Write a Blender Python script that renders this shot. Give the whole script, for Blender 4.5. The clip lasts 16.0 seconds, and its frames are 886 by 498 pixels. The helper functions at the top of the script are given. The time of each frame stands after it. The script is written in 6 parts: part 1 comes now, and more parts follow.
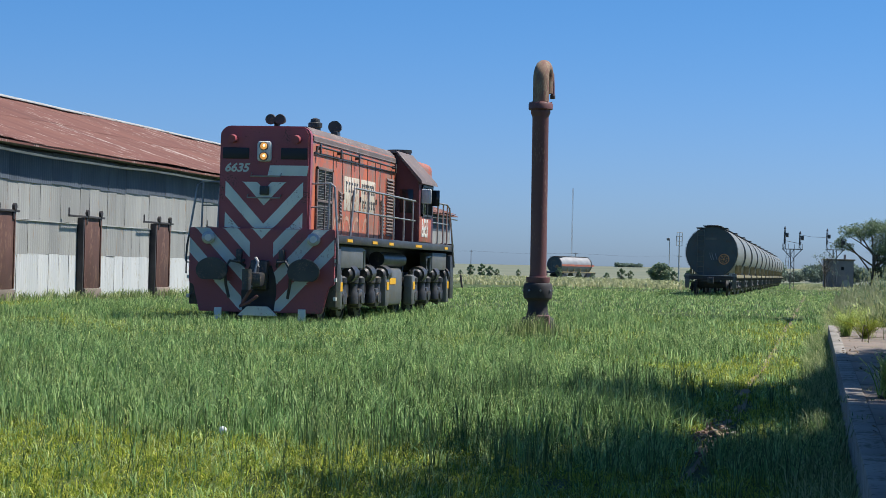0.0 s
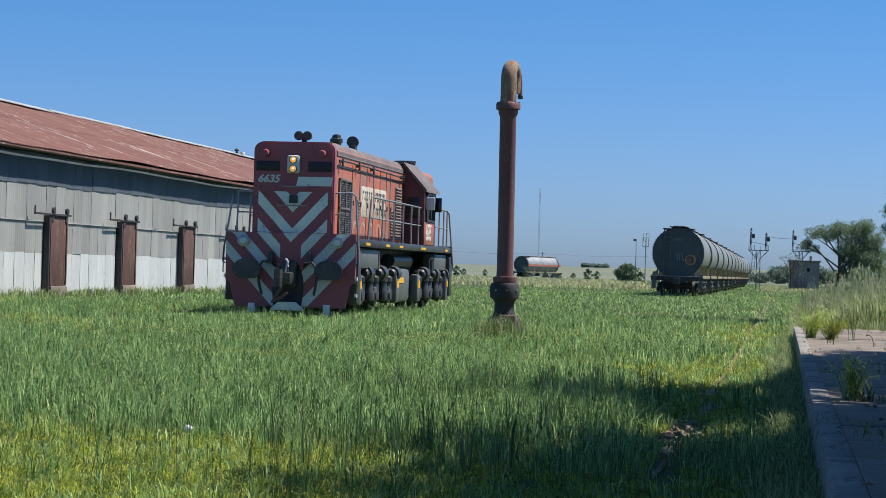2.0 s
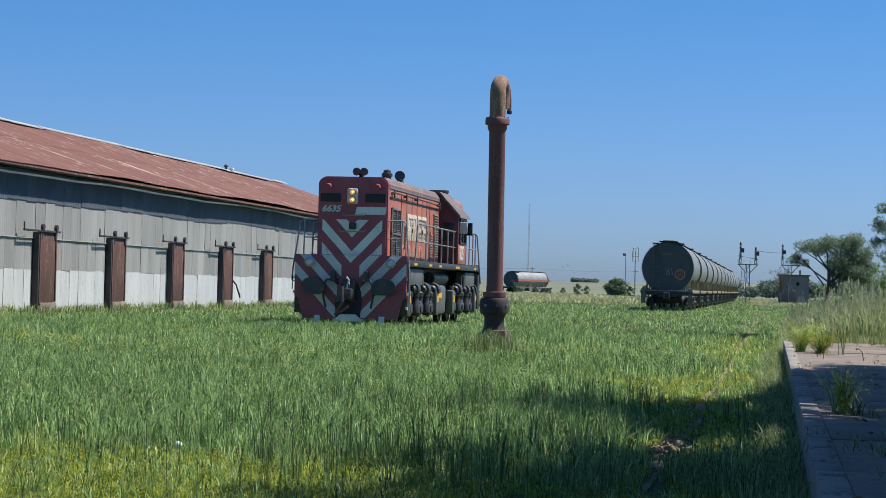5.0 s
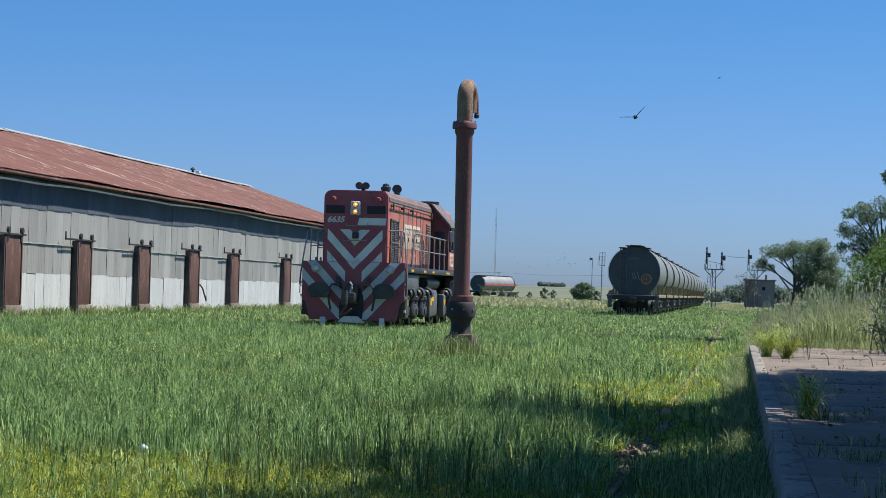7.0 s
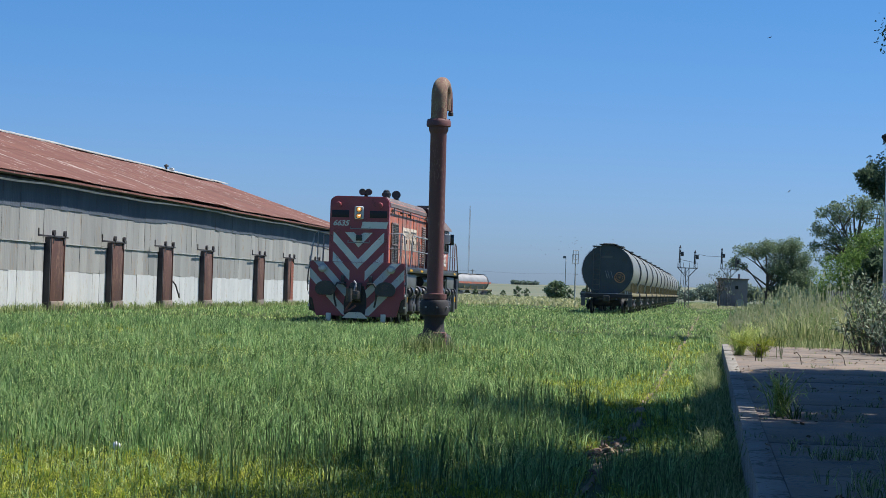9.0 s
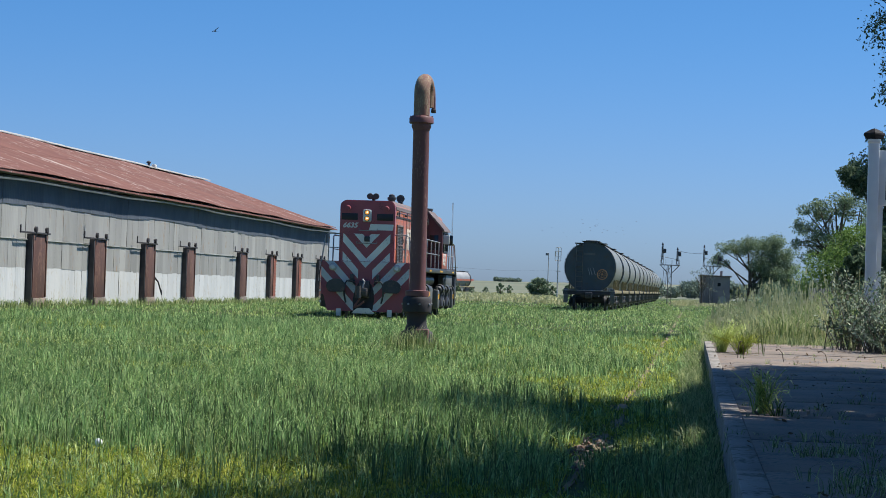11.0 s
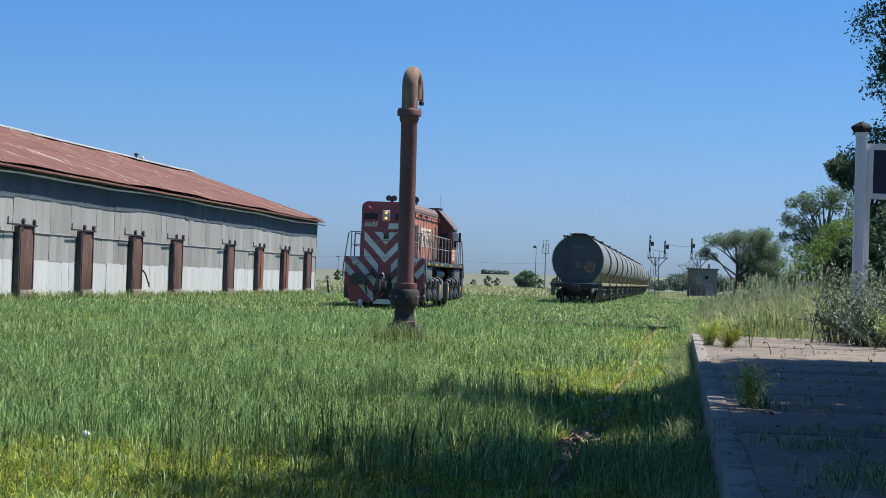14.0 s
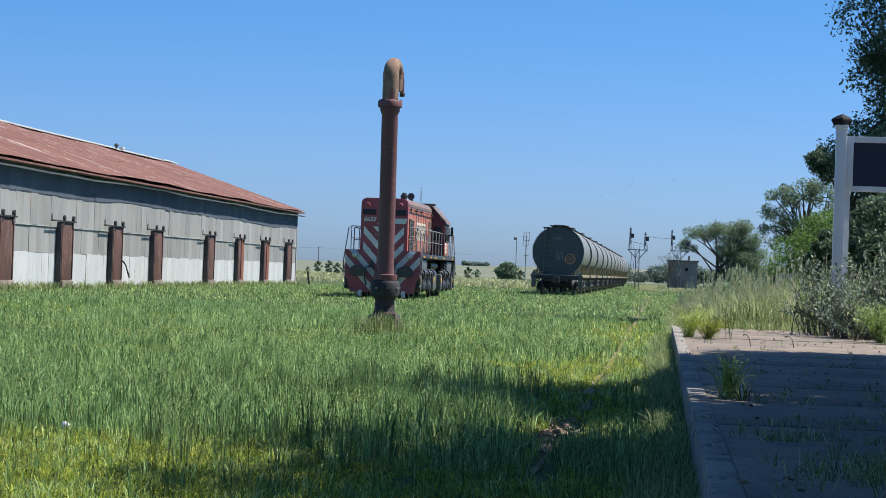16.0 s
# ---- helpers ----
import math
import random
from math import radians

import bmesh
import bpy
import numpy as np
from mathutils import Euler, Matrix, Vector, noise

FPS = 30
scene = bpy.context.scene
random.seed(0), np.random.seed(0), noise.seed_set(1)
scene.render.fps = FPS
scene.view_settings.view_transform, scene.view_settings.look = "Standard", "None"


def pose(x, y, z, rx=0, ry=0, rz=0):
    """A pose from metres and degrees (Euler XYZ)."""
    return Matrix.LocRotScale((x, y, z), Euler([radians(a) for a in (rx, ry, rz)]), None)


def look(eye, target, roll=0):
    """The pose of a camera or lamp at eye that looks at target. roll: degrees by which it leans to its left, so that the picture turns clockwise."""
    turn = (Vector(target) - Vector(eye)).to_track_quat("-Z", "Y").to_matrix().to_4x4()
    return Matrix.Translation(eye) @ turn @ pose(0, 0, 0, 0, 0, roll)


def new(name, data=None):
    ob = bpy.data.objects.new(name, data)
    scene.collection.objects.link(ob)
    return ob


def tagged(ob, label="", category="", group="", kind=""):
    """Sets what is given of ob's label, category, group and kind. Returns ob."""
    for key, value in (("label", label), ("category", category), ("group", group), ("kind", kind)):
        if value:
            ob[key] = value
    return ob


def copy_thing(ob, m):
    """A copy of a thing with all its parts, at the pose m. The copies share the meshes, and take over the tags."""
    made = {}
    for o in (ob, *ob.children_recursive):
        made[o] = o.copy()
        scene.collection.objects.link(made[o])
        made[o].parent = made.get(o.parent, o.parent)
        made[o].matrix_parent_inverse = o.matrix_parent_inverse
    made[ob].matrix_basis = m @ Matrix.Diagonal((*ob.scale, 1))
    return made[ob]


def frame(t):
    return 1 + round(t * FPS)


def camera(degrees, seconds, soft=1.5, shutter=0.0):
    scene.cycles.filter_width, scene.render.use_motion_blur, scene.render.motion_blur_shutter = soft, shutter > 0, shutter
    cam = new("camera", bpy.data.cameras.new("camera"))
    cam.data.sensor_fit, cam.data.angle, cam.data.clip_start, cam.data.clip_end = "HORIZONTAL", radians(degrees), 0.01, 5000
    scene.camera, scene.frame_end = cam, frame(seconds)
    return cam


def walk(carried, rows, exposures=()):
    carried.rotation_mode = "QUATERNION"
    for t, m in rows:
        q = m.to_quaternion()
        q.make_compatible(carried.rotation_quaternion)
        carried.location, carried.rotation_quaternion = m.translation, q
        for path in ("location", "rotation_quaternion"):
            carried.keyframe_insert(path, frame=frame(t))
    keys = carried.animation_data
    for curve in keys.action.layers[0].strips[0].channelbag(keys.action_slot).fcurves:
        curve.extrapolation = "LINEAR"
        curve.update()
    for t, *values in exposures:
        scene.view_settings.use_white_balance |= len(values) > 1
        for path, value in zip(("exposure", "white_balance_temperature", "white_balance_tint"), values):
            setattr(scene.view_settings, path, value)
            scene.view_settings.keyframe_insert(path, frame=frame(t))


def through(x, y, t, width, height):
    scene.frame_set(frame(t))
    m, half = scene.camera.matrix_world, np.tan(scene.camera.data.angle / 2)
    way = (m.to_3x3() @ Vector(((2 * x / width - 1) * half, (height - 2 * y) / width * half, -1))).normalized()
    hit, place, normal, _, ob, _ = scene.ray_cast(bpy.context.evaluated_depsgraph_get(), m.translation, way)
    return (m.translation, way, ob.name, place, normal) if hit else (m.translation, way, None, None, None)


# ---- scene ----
EYE = 1.15
cam = camera(23.0, 16.0, soft=0.7)
walk(cam, [
    (0, pose(0, 0, EYE, 90.527, -1.351, 9.721)),
    (0.5, pose(0, 0, EYE, 90.487, -1.496, 9.462)),
    (1, pose(0, 0, EYE, 90.454, -1.651, 9.046)),
    (1.5, pose(0, 0, EYE, 90.432, -1.717, 8.872)),
    (2, pose(0, 0, EYE, 90.537, -1.634, 8.848)),
    (2.5, pose(0, 0, EYE, 90.618, -1.588, 8.921)),
    (3, pose(0, 0, EYE, 90.684, -1.498, 8.895)),
    (3.5, pose(0, 0, EYE, 90.746, -1.416, 8.762)),
    (4, pose(0, 0, EYE, 90.790, -1.408, 8.773)),
    (6.5, pose(0, 0, EYE, 91.126, -1.567, 7.904)),
    (7, pose(0, 0, EYE, 91.071, -1.604, 7.701)),
    (7.5, pose(0, 0, EYE, 91.007, -1.673, 7.536)),
    (8, pose(0, 0, EYE, 91.026, -1.800, 7.265)),
    (8.5, pose(0, 0, EYE, 91.024, -1.798, 7.159)),
    (9, pose(0, 0, EYE, 91.034, -1.796, 7.004)),
    (9.5, pose(0, 0, EYE, 91.076, -1.815, 6.910)),
    (10, pose(0, 0, EYE, 91.046, -1.817, 6.751)),
    (12.5, pose(0, 0, EYE, 90.885, -1.861, 6.403)),
    (13, pose(0, 0, EYE, 90.861, -1.873, 6.324)),
    (13.5, pose(0, 0, EYE, 90.824, -1.920, 6.266)),
    (14, pose(0, 0, EYE, 90.781, -1.915, 6.222)),
    (14.5, pose(0, 0, EYE, 90.704, -1.954, 6.057)),
    (15, pose(0, 0, EYE, 90.642, -1.965, 5.935)),
    (15.5, pose(0, 0, EYE, 90.584, -1.988, 5.825)),
    (16, pose(0, 0, EYE, 90.574, -2.033, 5.706))
], exposures=[(0, 0.40), (6, 0.37), (10, 0.38), (13, 0.42), (15, 0.52), (16, 0.56)])

# ---- daylight ----
SUN_EL, SUN_AZ = radians(59), radians(68)      # azimuth from +Y (along the tracks) towards +X
sun_dir = Vector((math.cos(SUN_EL) * math.sin(SUN_AZ), math.cos(SUN_EL) * math.cos(SUN_AZ), math.sin(SUN_EL)))
world = bpy.data.worlds.new("world")
scene.world = world
world.use_nodes = True
wn = world.node_tree
sky = wn.nodes.new("ShaderNodeTexSky")
sky.sky_type, sky.sun_disc = "NISHITA", False
sky.sun_elevation, sky.sun_rotation = SUN_EL, SUN_AZ
sky.air_density, sky.dust_density, sky.ozone_density = 0.5, 0.8, 3.5
tint = wn.nodes.new("ShaderNodeMix")
tint.data_type, tint.blend_type = "RGBA", "MULTIPLY"
tint.inputs[0].default_value = 1.0
# clear deep blue above, paler and warmer haze towards the horizon all round
where = wn.nodes.new("ShaderNodeTexCoord")
split = wn.nodes.new("ShaderNodeSeparateXYZ")
haze = wn.nodes.new("ShaderNodeValToRGB")
haze.color_ramp.interpolation = "EASE"
haze.color_ramp.elements[0].position, haze.color_ramp.elements[0].color = 0.0, (0.73, 0.87, 1.07, 1)
haze.color_ramp.elements[1].position, haze.color_ramp.elements[1].color = 0.15, (0.485, 0.935, 1.24, 1)
wn.links.new(where.outputs["Generated"], split.inputs[0])
wn.links.new(split.outputs[2], haze.inputs[0])
wn.links.new(haze.outputs[0], tint.inputs[7])
wn.links.new(sky.outputs[0], tint.inputs[6])
wn.links.new(tint.outputs[2], wn.nodes["Background"].inputs[0])
wn.nodes["Background"].inputs[1].default_value = 0.093
sun = new("sun", bpy.data.lights.new("sun", "SUN"))
sun.data.energy, sun.data.angle, sun.data.color = 5.0, radians(0.53), (0.985, 0.948, 0.865)
sun.matrix_world = look((60, 40, 120), Vector((60, 40, 120)) - sun_dir)
scene.view_settings.exposure = 0.35


# ---- materials ----
def material(name, c1, c2, rough=0.7, metal=0.0, scale=3.0, fine=40.0, bump=0.15, dist=0.01, c3=None, streak=None, spots=0.62):
    """Two-scale mottled paint, metal, wood or stone; c3: worn patches; streak: stretch of the pattern."""
    m = bpy.data.materials.new(name)
    m.use_nodes = True
    t = m.node_tree
    n, l = t.nodes, t.links
    b = n["Principled BSDF"]
    co = n.new("ShaderNodeTexCoord")
    mp = n.new("ShaderNodeMapping")
    mp.inputs["Scale"].default_value = streak or (1, 1, 1)
    l.new(co.outputs["Object"], mp.inputs[0])
    big = n.new("ShaderNodeTexNoise")
    big.inputs["Scale"].default_value, big.inputs["Detail"].default_value = scale, 5
    fin = n.new("ShaderNodeTexNoise")
    fin.inputs["Scale"].default_value, fin.inputs["Detail"].default_value = fine, 4
    for x in (big, fin):
        l.new(mp.outputs[0], x.inputs["Vector"])
    mix = n.new("ShaderNodeMix")
    mix.data_type = "RGBA"
    mix.inputs[6].default_value, mix.inputs[7].default_value = (*c1, 1), (*c2, 1)
    ramp = n.new("ShaderNodeMapRange")
    ramp.inputs[1].default_value, ramp.inputs[2].default_value = 0.35, 0.65
    l.new(big.outputs[0], ramp.inputs[0])
    l.new(ramp.outputs[0], mix.inputs[0])
    out = mix.outputs[2]
    if c3:
        m2 = n.new("ShaderNodeMix")
        m2.data_type = "RGBA"
        m2.inputs[7].default_value = (*c3, 1)
        add = n.new("ShaderNodeMath")
        add.operation = "MULTIPLY_ADD"
        add.inputs[1].default_value = 0.6
        l.new(fin.outputs[0], add.inputs[0])
        w = n.new("ShaderNodeTexNoise")
        w.inputs["Scale"].default_value, w.inputs["Detail"].default_value = scale * 2.3, 6
        l.new(mp.outputs[0], w.inputs["Vector"])
        sc = n.new("ShaderNodeMath")
        sc.operation = "MULTIPLY"
        sc.inputs[1].default_value = 0.6
        l.new(w.outputs[0], sc.inputs[0])
        l.new(sc.outputs[0], add.inputs[2])
        r2 = n.new("ShaderNodeMapRange")
        r2.inputs[1].default_value, r2.inputs[2].default_value = spots, spots + 0.08
        l.new(add.outputs[0], r2.inputs[0])
        l.new(r2.outputs[0], m2.inputs[0])
        l.new(out, m2.inputs[6])
        out = m2.outputs[2]
    l.new(out, b.inputs["Base Color"])
    rr = n.new("ShaderNodeMapRange")
    rr.inputs[3].default_value, rr.inputs[4].default_value = max(0.05, rough - 0.12), min(1, rough + 0.12)
    l.new(fin.outputs[0], rr.inputs[0])
    l.new(rr.outputs[0], b.inputs["Roughness"])
    b.inputs["Metallic"].default_value = metal
    if bump:
        bu = n.new("ShaderNodeBump")
        bu.inputs["Strength"].default_value, bu.inputs["Distance"].default_value = bump, dist
        l.new(fin.outputs[0], bu.inputs["Height"])
        l.new(bu.outputs[0], b.inputs["Normal"])
    return m


def foliage(name, a, b, c, through=0.35, rough=0.55, clump=0.0):
    """Leaf or blade colour that varies by the single leaf; clump: noise scale of lighter and darker clumps."""
    m = bpy.data.materials.new(name)
    m.use_nodes = True
    n, l = m.node_tree.nodes, m.node_tree.links
    p = n["Principled BSDF"]
    g = n.new("ShaderNodeNewGeometry")
    ramp = n.new("ShaderNodeValToRGB")
    e = ramp.color_ramp.elements
    e[0].color, e[1].color = (*a, 1), (*c, 1)
    mid = ramp.color_ramp.elements.new(0.5)
    mid.color = (*b, 1)
    l.new(g.outputs["Random Per Island"], ramp.inputs[0])
    col = ramp.outputs[0]
    if clump:
        co = n.new("ShaderNodeTexCoord")
        fine, wide = n.new("ShaderNodeTexNoise"), n.new("ShaderNodeTexNoise")
        fine.inputs["Scale"].default_value, wide.inputs["Scale"].default_value = clump, clump * 0.12
        wide.inputs["Detail"].default_value = 4
        total = n.new("ShaderNodeMath")
        total.operation = "ADD"
        for x, k in ((fine, 0), (wide, 1)):
            l.new(co.outputs["Object"], x.inputs["Vector"])
            l.new(x.outputs[0], total.inputs[k])
        lift = n.new("ShaderNodeMapRange")
        for k, v in ((1, 0.75), (2, 1.25), (3, 0.52), (4, 1.5)):
            lift.inputs[k].default_value = v
        l.new(total.outputs[0], lift.inputs[0])
        hs = n.new("ShaderNodeHueSaturation")
        l.new(lift.outputs[0], hs.inputs["Value"])
        l.new(col, hs.inputs["Color"])
        col = hs.outputs[0]
    l.new(col, p.inputs["Base Color"])
    p.inputs["Roughness"].default_value = rough
    p.inputs["Specular IOR Level"].default_value = 0.2
    tr = n.new("ShaderNodeBsdfTranslucent")
    l.new(col, tr.inputs[0])
    mx = n.new("ShaderNodeMixShader")
    mx.inputs[0].default_value = through
    l.new(p.outputs[0], mx.inputs[1])
    l.new(tr.outputs[0], mx.inputs[2])
    l.new(mx.outputs[0], n["Material Output"].inputs[0])
    return m


def plain(name, c, rough=0.5, metal=0.0, glow=0.0, glow_c=None):
    m = bpy.data.materials.new(name)
    m.use_nodes = True
    b = m.node_tree.nodes["Principled BSDF"]
    b.inputs["Base Color"].default_value = (*c, 1)
    b.inputs["Roughness"].default_value, b.inputs["Metallic"].default_value = rough, metal
    if glow:
        b.inputs["Emission Color"].default_value, b.inputs["Emission Strength"].default_value = (*(glow_c or c), 1), glow
    return m


M = {}
M["red"] = material("maroon_paint", (0.32, 0.072, 0.092), (0.38, 0.092, 0.112), 0.42, 0, 1.5, 30, 0.1, 0.004, (0.12, 0.05, 0.045), spots=0.70)
M["redgrime"] = material("grimy_maroon_paint", (0.34, 0.083, 0.104), (0.29, 0.076, 0.095), 0.45, 0, 0.7, 22, 0.12, 0.004, (0.15, 0.08, 0.08), spots=0.70)
M["creamgrime"] = material("grimy_white_paint", (0.72, 0.75, 0.73), (0.52, 0.55, 0.55), 0.55, 0, 0.8, 22, 0.12, 0.004, (0.34, 0.30, 0.30), spots=0.71)
M["orange"] = material("faded_red_paint", (0.58, 0.15, 0.075), (0.43, 0.10, 0.065), 0.55, 0, 1.2, 25, 0.12, 0.004, (0.30, 0.17, 0.13), (1, 1, 0.30), spots=0.575)
M["cream"] = material("faded_white_paint", (0.84, 0.86, 0.82), (0.74, 0.77, 0.74), 0.5, 0, 2, 30, 0.08, 0.004, (0.36, 0.30, 0.28), spots=0.72)
M["white"] = material("white_paint", (0.74, 0.74, 0.70), (0.62, 0.62, 0.58), 0.6, 0, 2, 30, 0.08, 0.004, (0.35, 0.30, 0.25), spots=0.70)
M["roofgrey"] = material("sooty_roof_paint", (0.13, 0.105, 0.105), (0.20, 0.145, 0.135), 0.65, 0, 1.2, 20, 0.15, 0.005, (0.30, 0.25, 0.22), spots=0.68)
M["cabred"] = material("dark_maroon_paint", (0.085, 0.03, 0.042), (0.12, 0.04, 0.05), 0.45, 0, 1.5, 30, 0.1, 0.004)
M["black"] = material("grimy_black_steel", (0.035, 0.037, 0.043), (0.065, 0.064, 0.066), 0.42, 0.1, 2, 30, 0.25, 0.006, (0.13, 0.10, 0.08), spots=0.66)
M["grey"] = material("dark_grey_steel", (0.11, 0.118, 0.125), (0.16, 0.165, 0.165), 0.5, 0.1, 2, 25, 0.15, 0.005, (0.16, 0.13, 0.10), spots=0.66)
M["steel"] = material("bare_steel_pipe", (0.38, 0.39, 0.40), (0.28, 0.28, 0.29), 0.45, 0.5, 4, 40, 0.05, 0.002)
M["yellow"] = plain("reflective_yellow", (0.80, 0.42, 0.02), 0.5)
M["glass"] = plain("dark_window_glass", (0.015, 0.02, 0.025), 0.08)
M["lens"] = plain("lit_lamp_lens", (0.6, 0.32, 0.10), 0.15, 0, 0.42, (1.0, 0.46, 0.12))
M["bulb"] = plain("lit_bulb", (1.0, 0.8, 0.4), 0.3, 0, 2.6, (1.0, 0.72, 0.34))
M["lampglass"] = plain("clear_lamp_glass", (0.50, 0.52, 0.54), 0.2, 0.4)
M["numglass"] = plain("dull_dark_glass", (0.02, 0.018, 0.025), 0.45)
M["panel"] = material("worn_cream_panel", (0.66, 0.60, 0.50), (0.54, 0.47, 0.38), 0.6, 0, 1.5, 25, 0.08, 0.004, (0.45, 0.20, 0.13), (1, 1, 0.4), spots=0.62)
M["arch"] = material("worn_pale_paint", (0.52, 0.36, 0.27), (0.45, 0.20, 0.13), 0.6, 0, 3, 30, 0.05, 0.003)
M["chrome"] = plain("polished_lamp_ring", (0.42, 0.43, 0.45), 0.4, 0.7)
M["rust"] = material("rusty_cast_iron", (0.15, 0.064, 0.066), (0.19, 0.08, 0.078), 0.55, 0.0, 1.6, 45, 0.2, 0.004, (0.26, 0.15, 0.12), (1, 1, 0.3), spots=0.66)
M["moss"] = material("lichen_covered_rust", (0.30, 0.20, 0.14), (0.19, 0.09, 0.075), 0.85, 0, 3.5, 60, 0.4, 0.006, (0.36, 0.28, 0.19), (1, 1, 0.6), spots=0.60)
M["tar"] = material("tarred_iron", (0.028, 0.026, 0.032), (0.052, 0.046, 0.05), 0.7, 0, 3, 40, 0.4, 0.008)
M["roof"] = material("rusted_corrugated_roof", (0.135, 0.052, 0.043), (0.185, 0.075, 0.058), 0.8, 0.0, 0.6, 14, 0.2, 0.01, (0.42, 0.33, 0.30), (1, 1, 0.18), spots=0.685)
M["zinc"] = material("weathered_galvanised_sheet", (0.44, 0.44, 0.43), (0.35, 0.35, 0.345), 0.65, 0.0, 0.8, 20, 0.15, 0.006, (0.34, 0.27, 0.21), (1, 1, 0.22), spots=0.67)
M["lime"] = material("whitewashed_sheet", (0.62, 0.62, 0.62), (0.54, 0.55, 0.56), 0.75, 0, 1.5, 25, 0.15, 0.006, (0.50, 0.46, 0.40), (1, 1, 0.3), spots=0.68)
M["door"] = material("rusty_door_paint", (0.085, 0.042, 0.035), (0.13, 0.06, 0.048), 0.75, 0.05, 1.5, 25, 0.2, 0.006, (0.20, 0.11, 0.08), (1, 1, 0.3), spots=0.64)
M["brick"] = material("red_brick", (0.32, 0.10, 0.065), (0.24, 0.075, 0.05), 0.85, 0, 8, 60, 0.3, 0.006)
M["hopper"] = material("dull_green_grey_steel", (0.17, 0.185, 0.175), (0.24, 0.25, 0.235), 0.5, 0.0, 0.7, 18, 0.1, 0.006, (0.26, 0.21, 0.16), (1, 1, 0.4), spots=0.64)
M["concrete"] = material("weathered_concrete", (0.28, 0.215, 0.17), (0.19, 0.155, 0.132), 0.9, 0, 1.2, 30, 0.35, 0.01, (0.14, 0.13, 0.12), spots=0.62)
M["hut"] = material("grey_render", (0.23, 0.22, 0.23), (0.29, 0.28, 0.28), 0.9, 0, 1.0, 15, 0.2, 0.01)
M["signwhite"] = material("white_enamel_frame", (0.72, 0.75, 0.78), (0.64, 0.67, 0.70), 0.5, 0, 3, 30, 0.05, 0.003)
M["signblack"] = material("black_enamel", (0.010, 0.016, 0.045), (0.015, 0.022, 0.055), 0.5, 0, 3, 30, 0.03, 0.002)
M["bark"] = material("grey_brown_bark", (0.10, 0.08, 0.06), (0.16, 0.13, 0.10), 0.95, 0, 4, 30, 0.6, 0.02, streak=(1, 1, 0.3))
M["wood"] = material("weathered_sleeper_wood", (0.12, 0.095, 0.075), (0.18, 0.15, 0.12), 0.9, 0, 3, 30, 0.4, 0.01)
M["bird"] = plain("dark_feathers", (0.02, 0.02, 0.028), 0.7)


# ---- mesh helpers ----
def mesh_of(bm, name, mats, smooth=False):
    me = bpy.data.meshes.new(name)
    bm.normal_update()
    bm.to_mesh(me)
    bm.free()
    for mt in mats if isinstance(mats, (list, tuple)) else [mats]:
        me.materials.append(mt)
    if smooth:
        me.polygons.foreach_set("use_smooth", [True] * len(me.polygons))
        me.set_sharp_from_angle(angle=radians(35))
    return me


def part(name, bm, mat, parent, label="", smooth=True):
    ob = new(name, mesh_of(bm, name, mat, smooth))
    ob.parent = parent
    return tagged(ob, label)


def share(name, me, parent, m=None, label=""):
    ob = new(name, me)
    ob.parent = parent
    if m is not None:
        ob.matrix_basis = m
    return tagged(ob, label)


def thing(name, label, category, m=None, group="", kind=""):
    ob = new(name)
    ob.empty_display_size = 0.2
    if m is not None:
        ob.matrix_basis = m
    return tagged(ob, label, category, group, kind)


def box(bm, x0, x1, y0, y1, z0, z1, bevel=0.0, mat=0):
    g = bmesh.new()
    bmesh.ops.create_cube(g, size=1)
    for v in g.verts:
        v.co = Vector(((x0 + x1) / 2 + v.co.x * (x1 - x0), (y0 + y1) / 2 + v.co.y * (y1 - y0), (z0 + z1) / 2 + v.co.z * (z1 - z0)))
    if bevel:
        bmesh.ops.bevel(g, geom=g.edges[:], offset=bevel, segments=2, affect="EDGES", profile=0.5)
    add(bm, g, mat)
    return bm


def add(bm, g, mat=0, m=None):
    """Moves the faces of g into bm."""
    new_v = [bm.verts.new(m @ v.co if m is not None else v.co) for v in g.verts]
    g.verts.index_update()
    for f in g.faces:
        try:
            q = bm.faces.new([new_v[v.index] for v in f.verts])
            q.material_index = mat if mat else f.material_index
        except ValueError:
            pass
    g.free()
    return bm


def cyl(bm, a, b, r, r2=None, seg=12, mat=0, caps=True):
    a, b = Vector(a), Vector(b)
    g = bmesh.new()
    bmesh.ops.create_cone(g, cap_ends=caps, segments=seg, radius1=r, radius2=r if r2 is None else r2, depth=(b - a).length)
    m = Matrix.Translation((a + b) / 2) @ (b - a).to_track_quat("Z", "Y").to_matrix().to_4x4()
    return add(bm, g, mat, m)


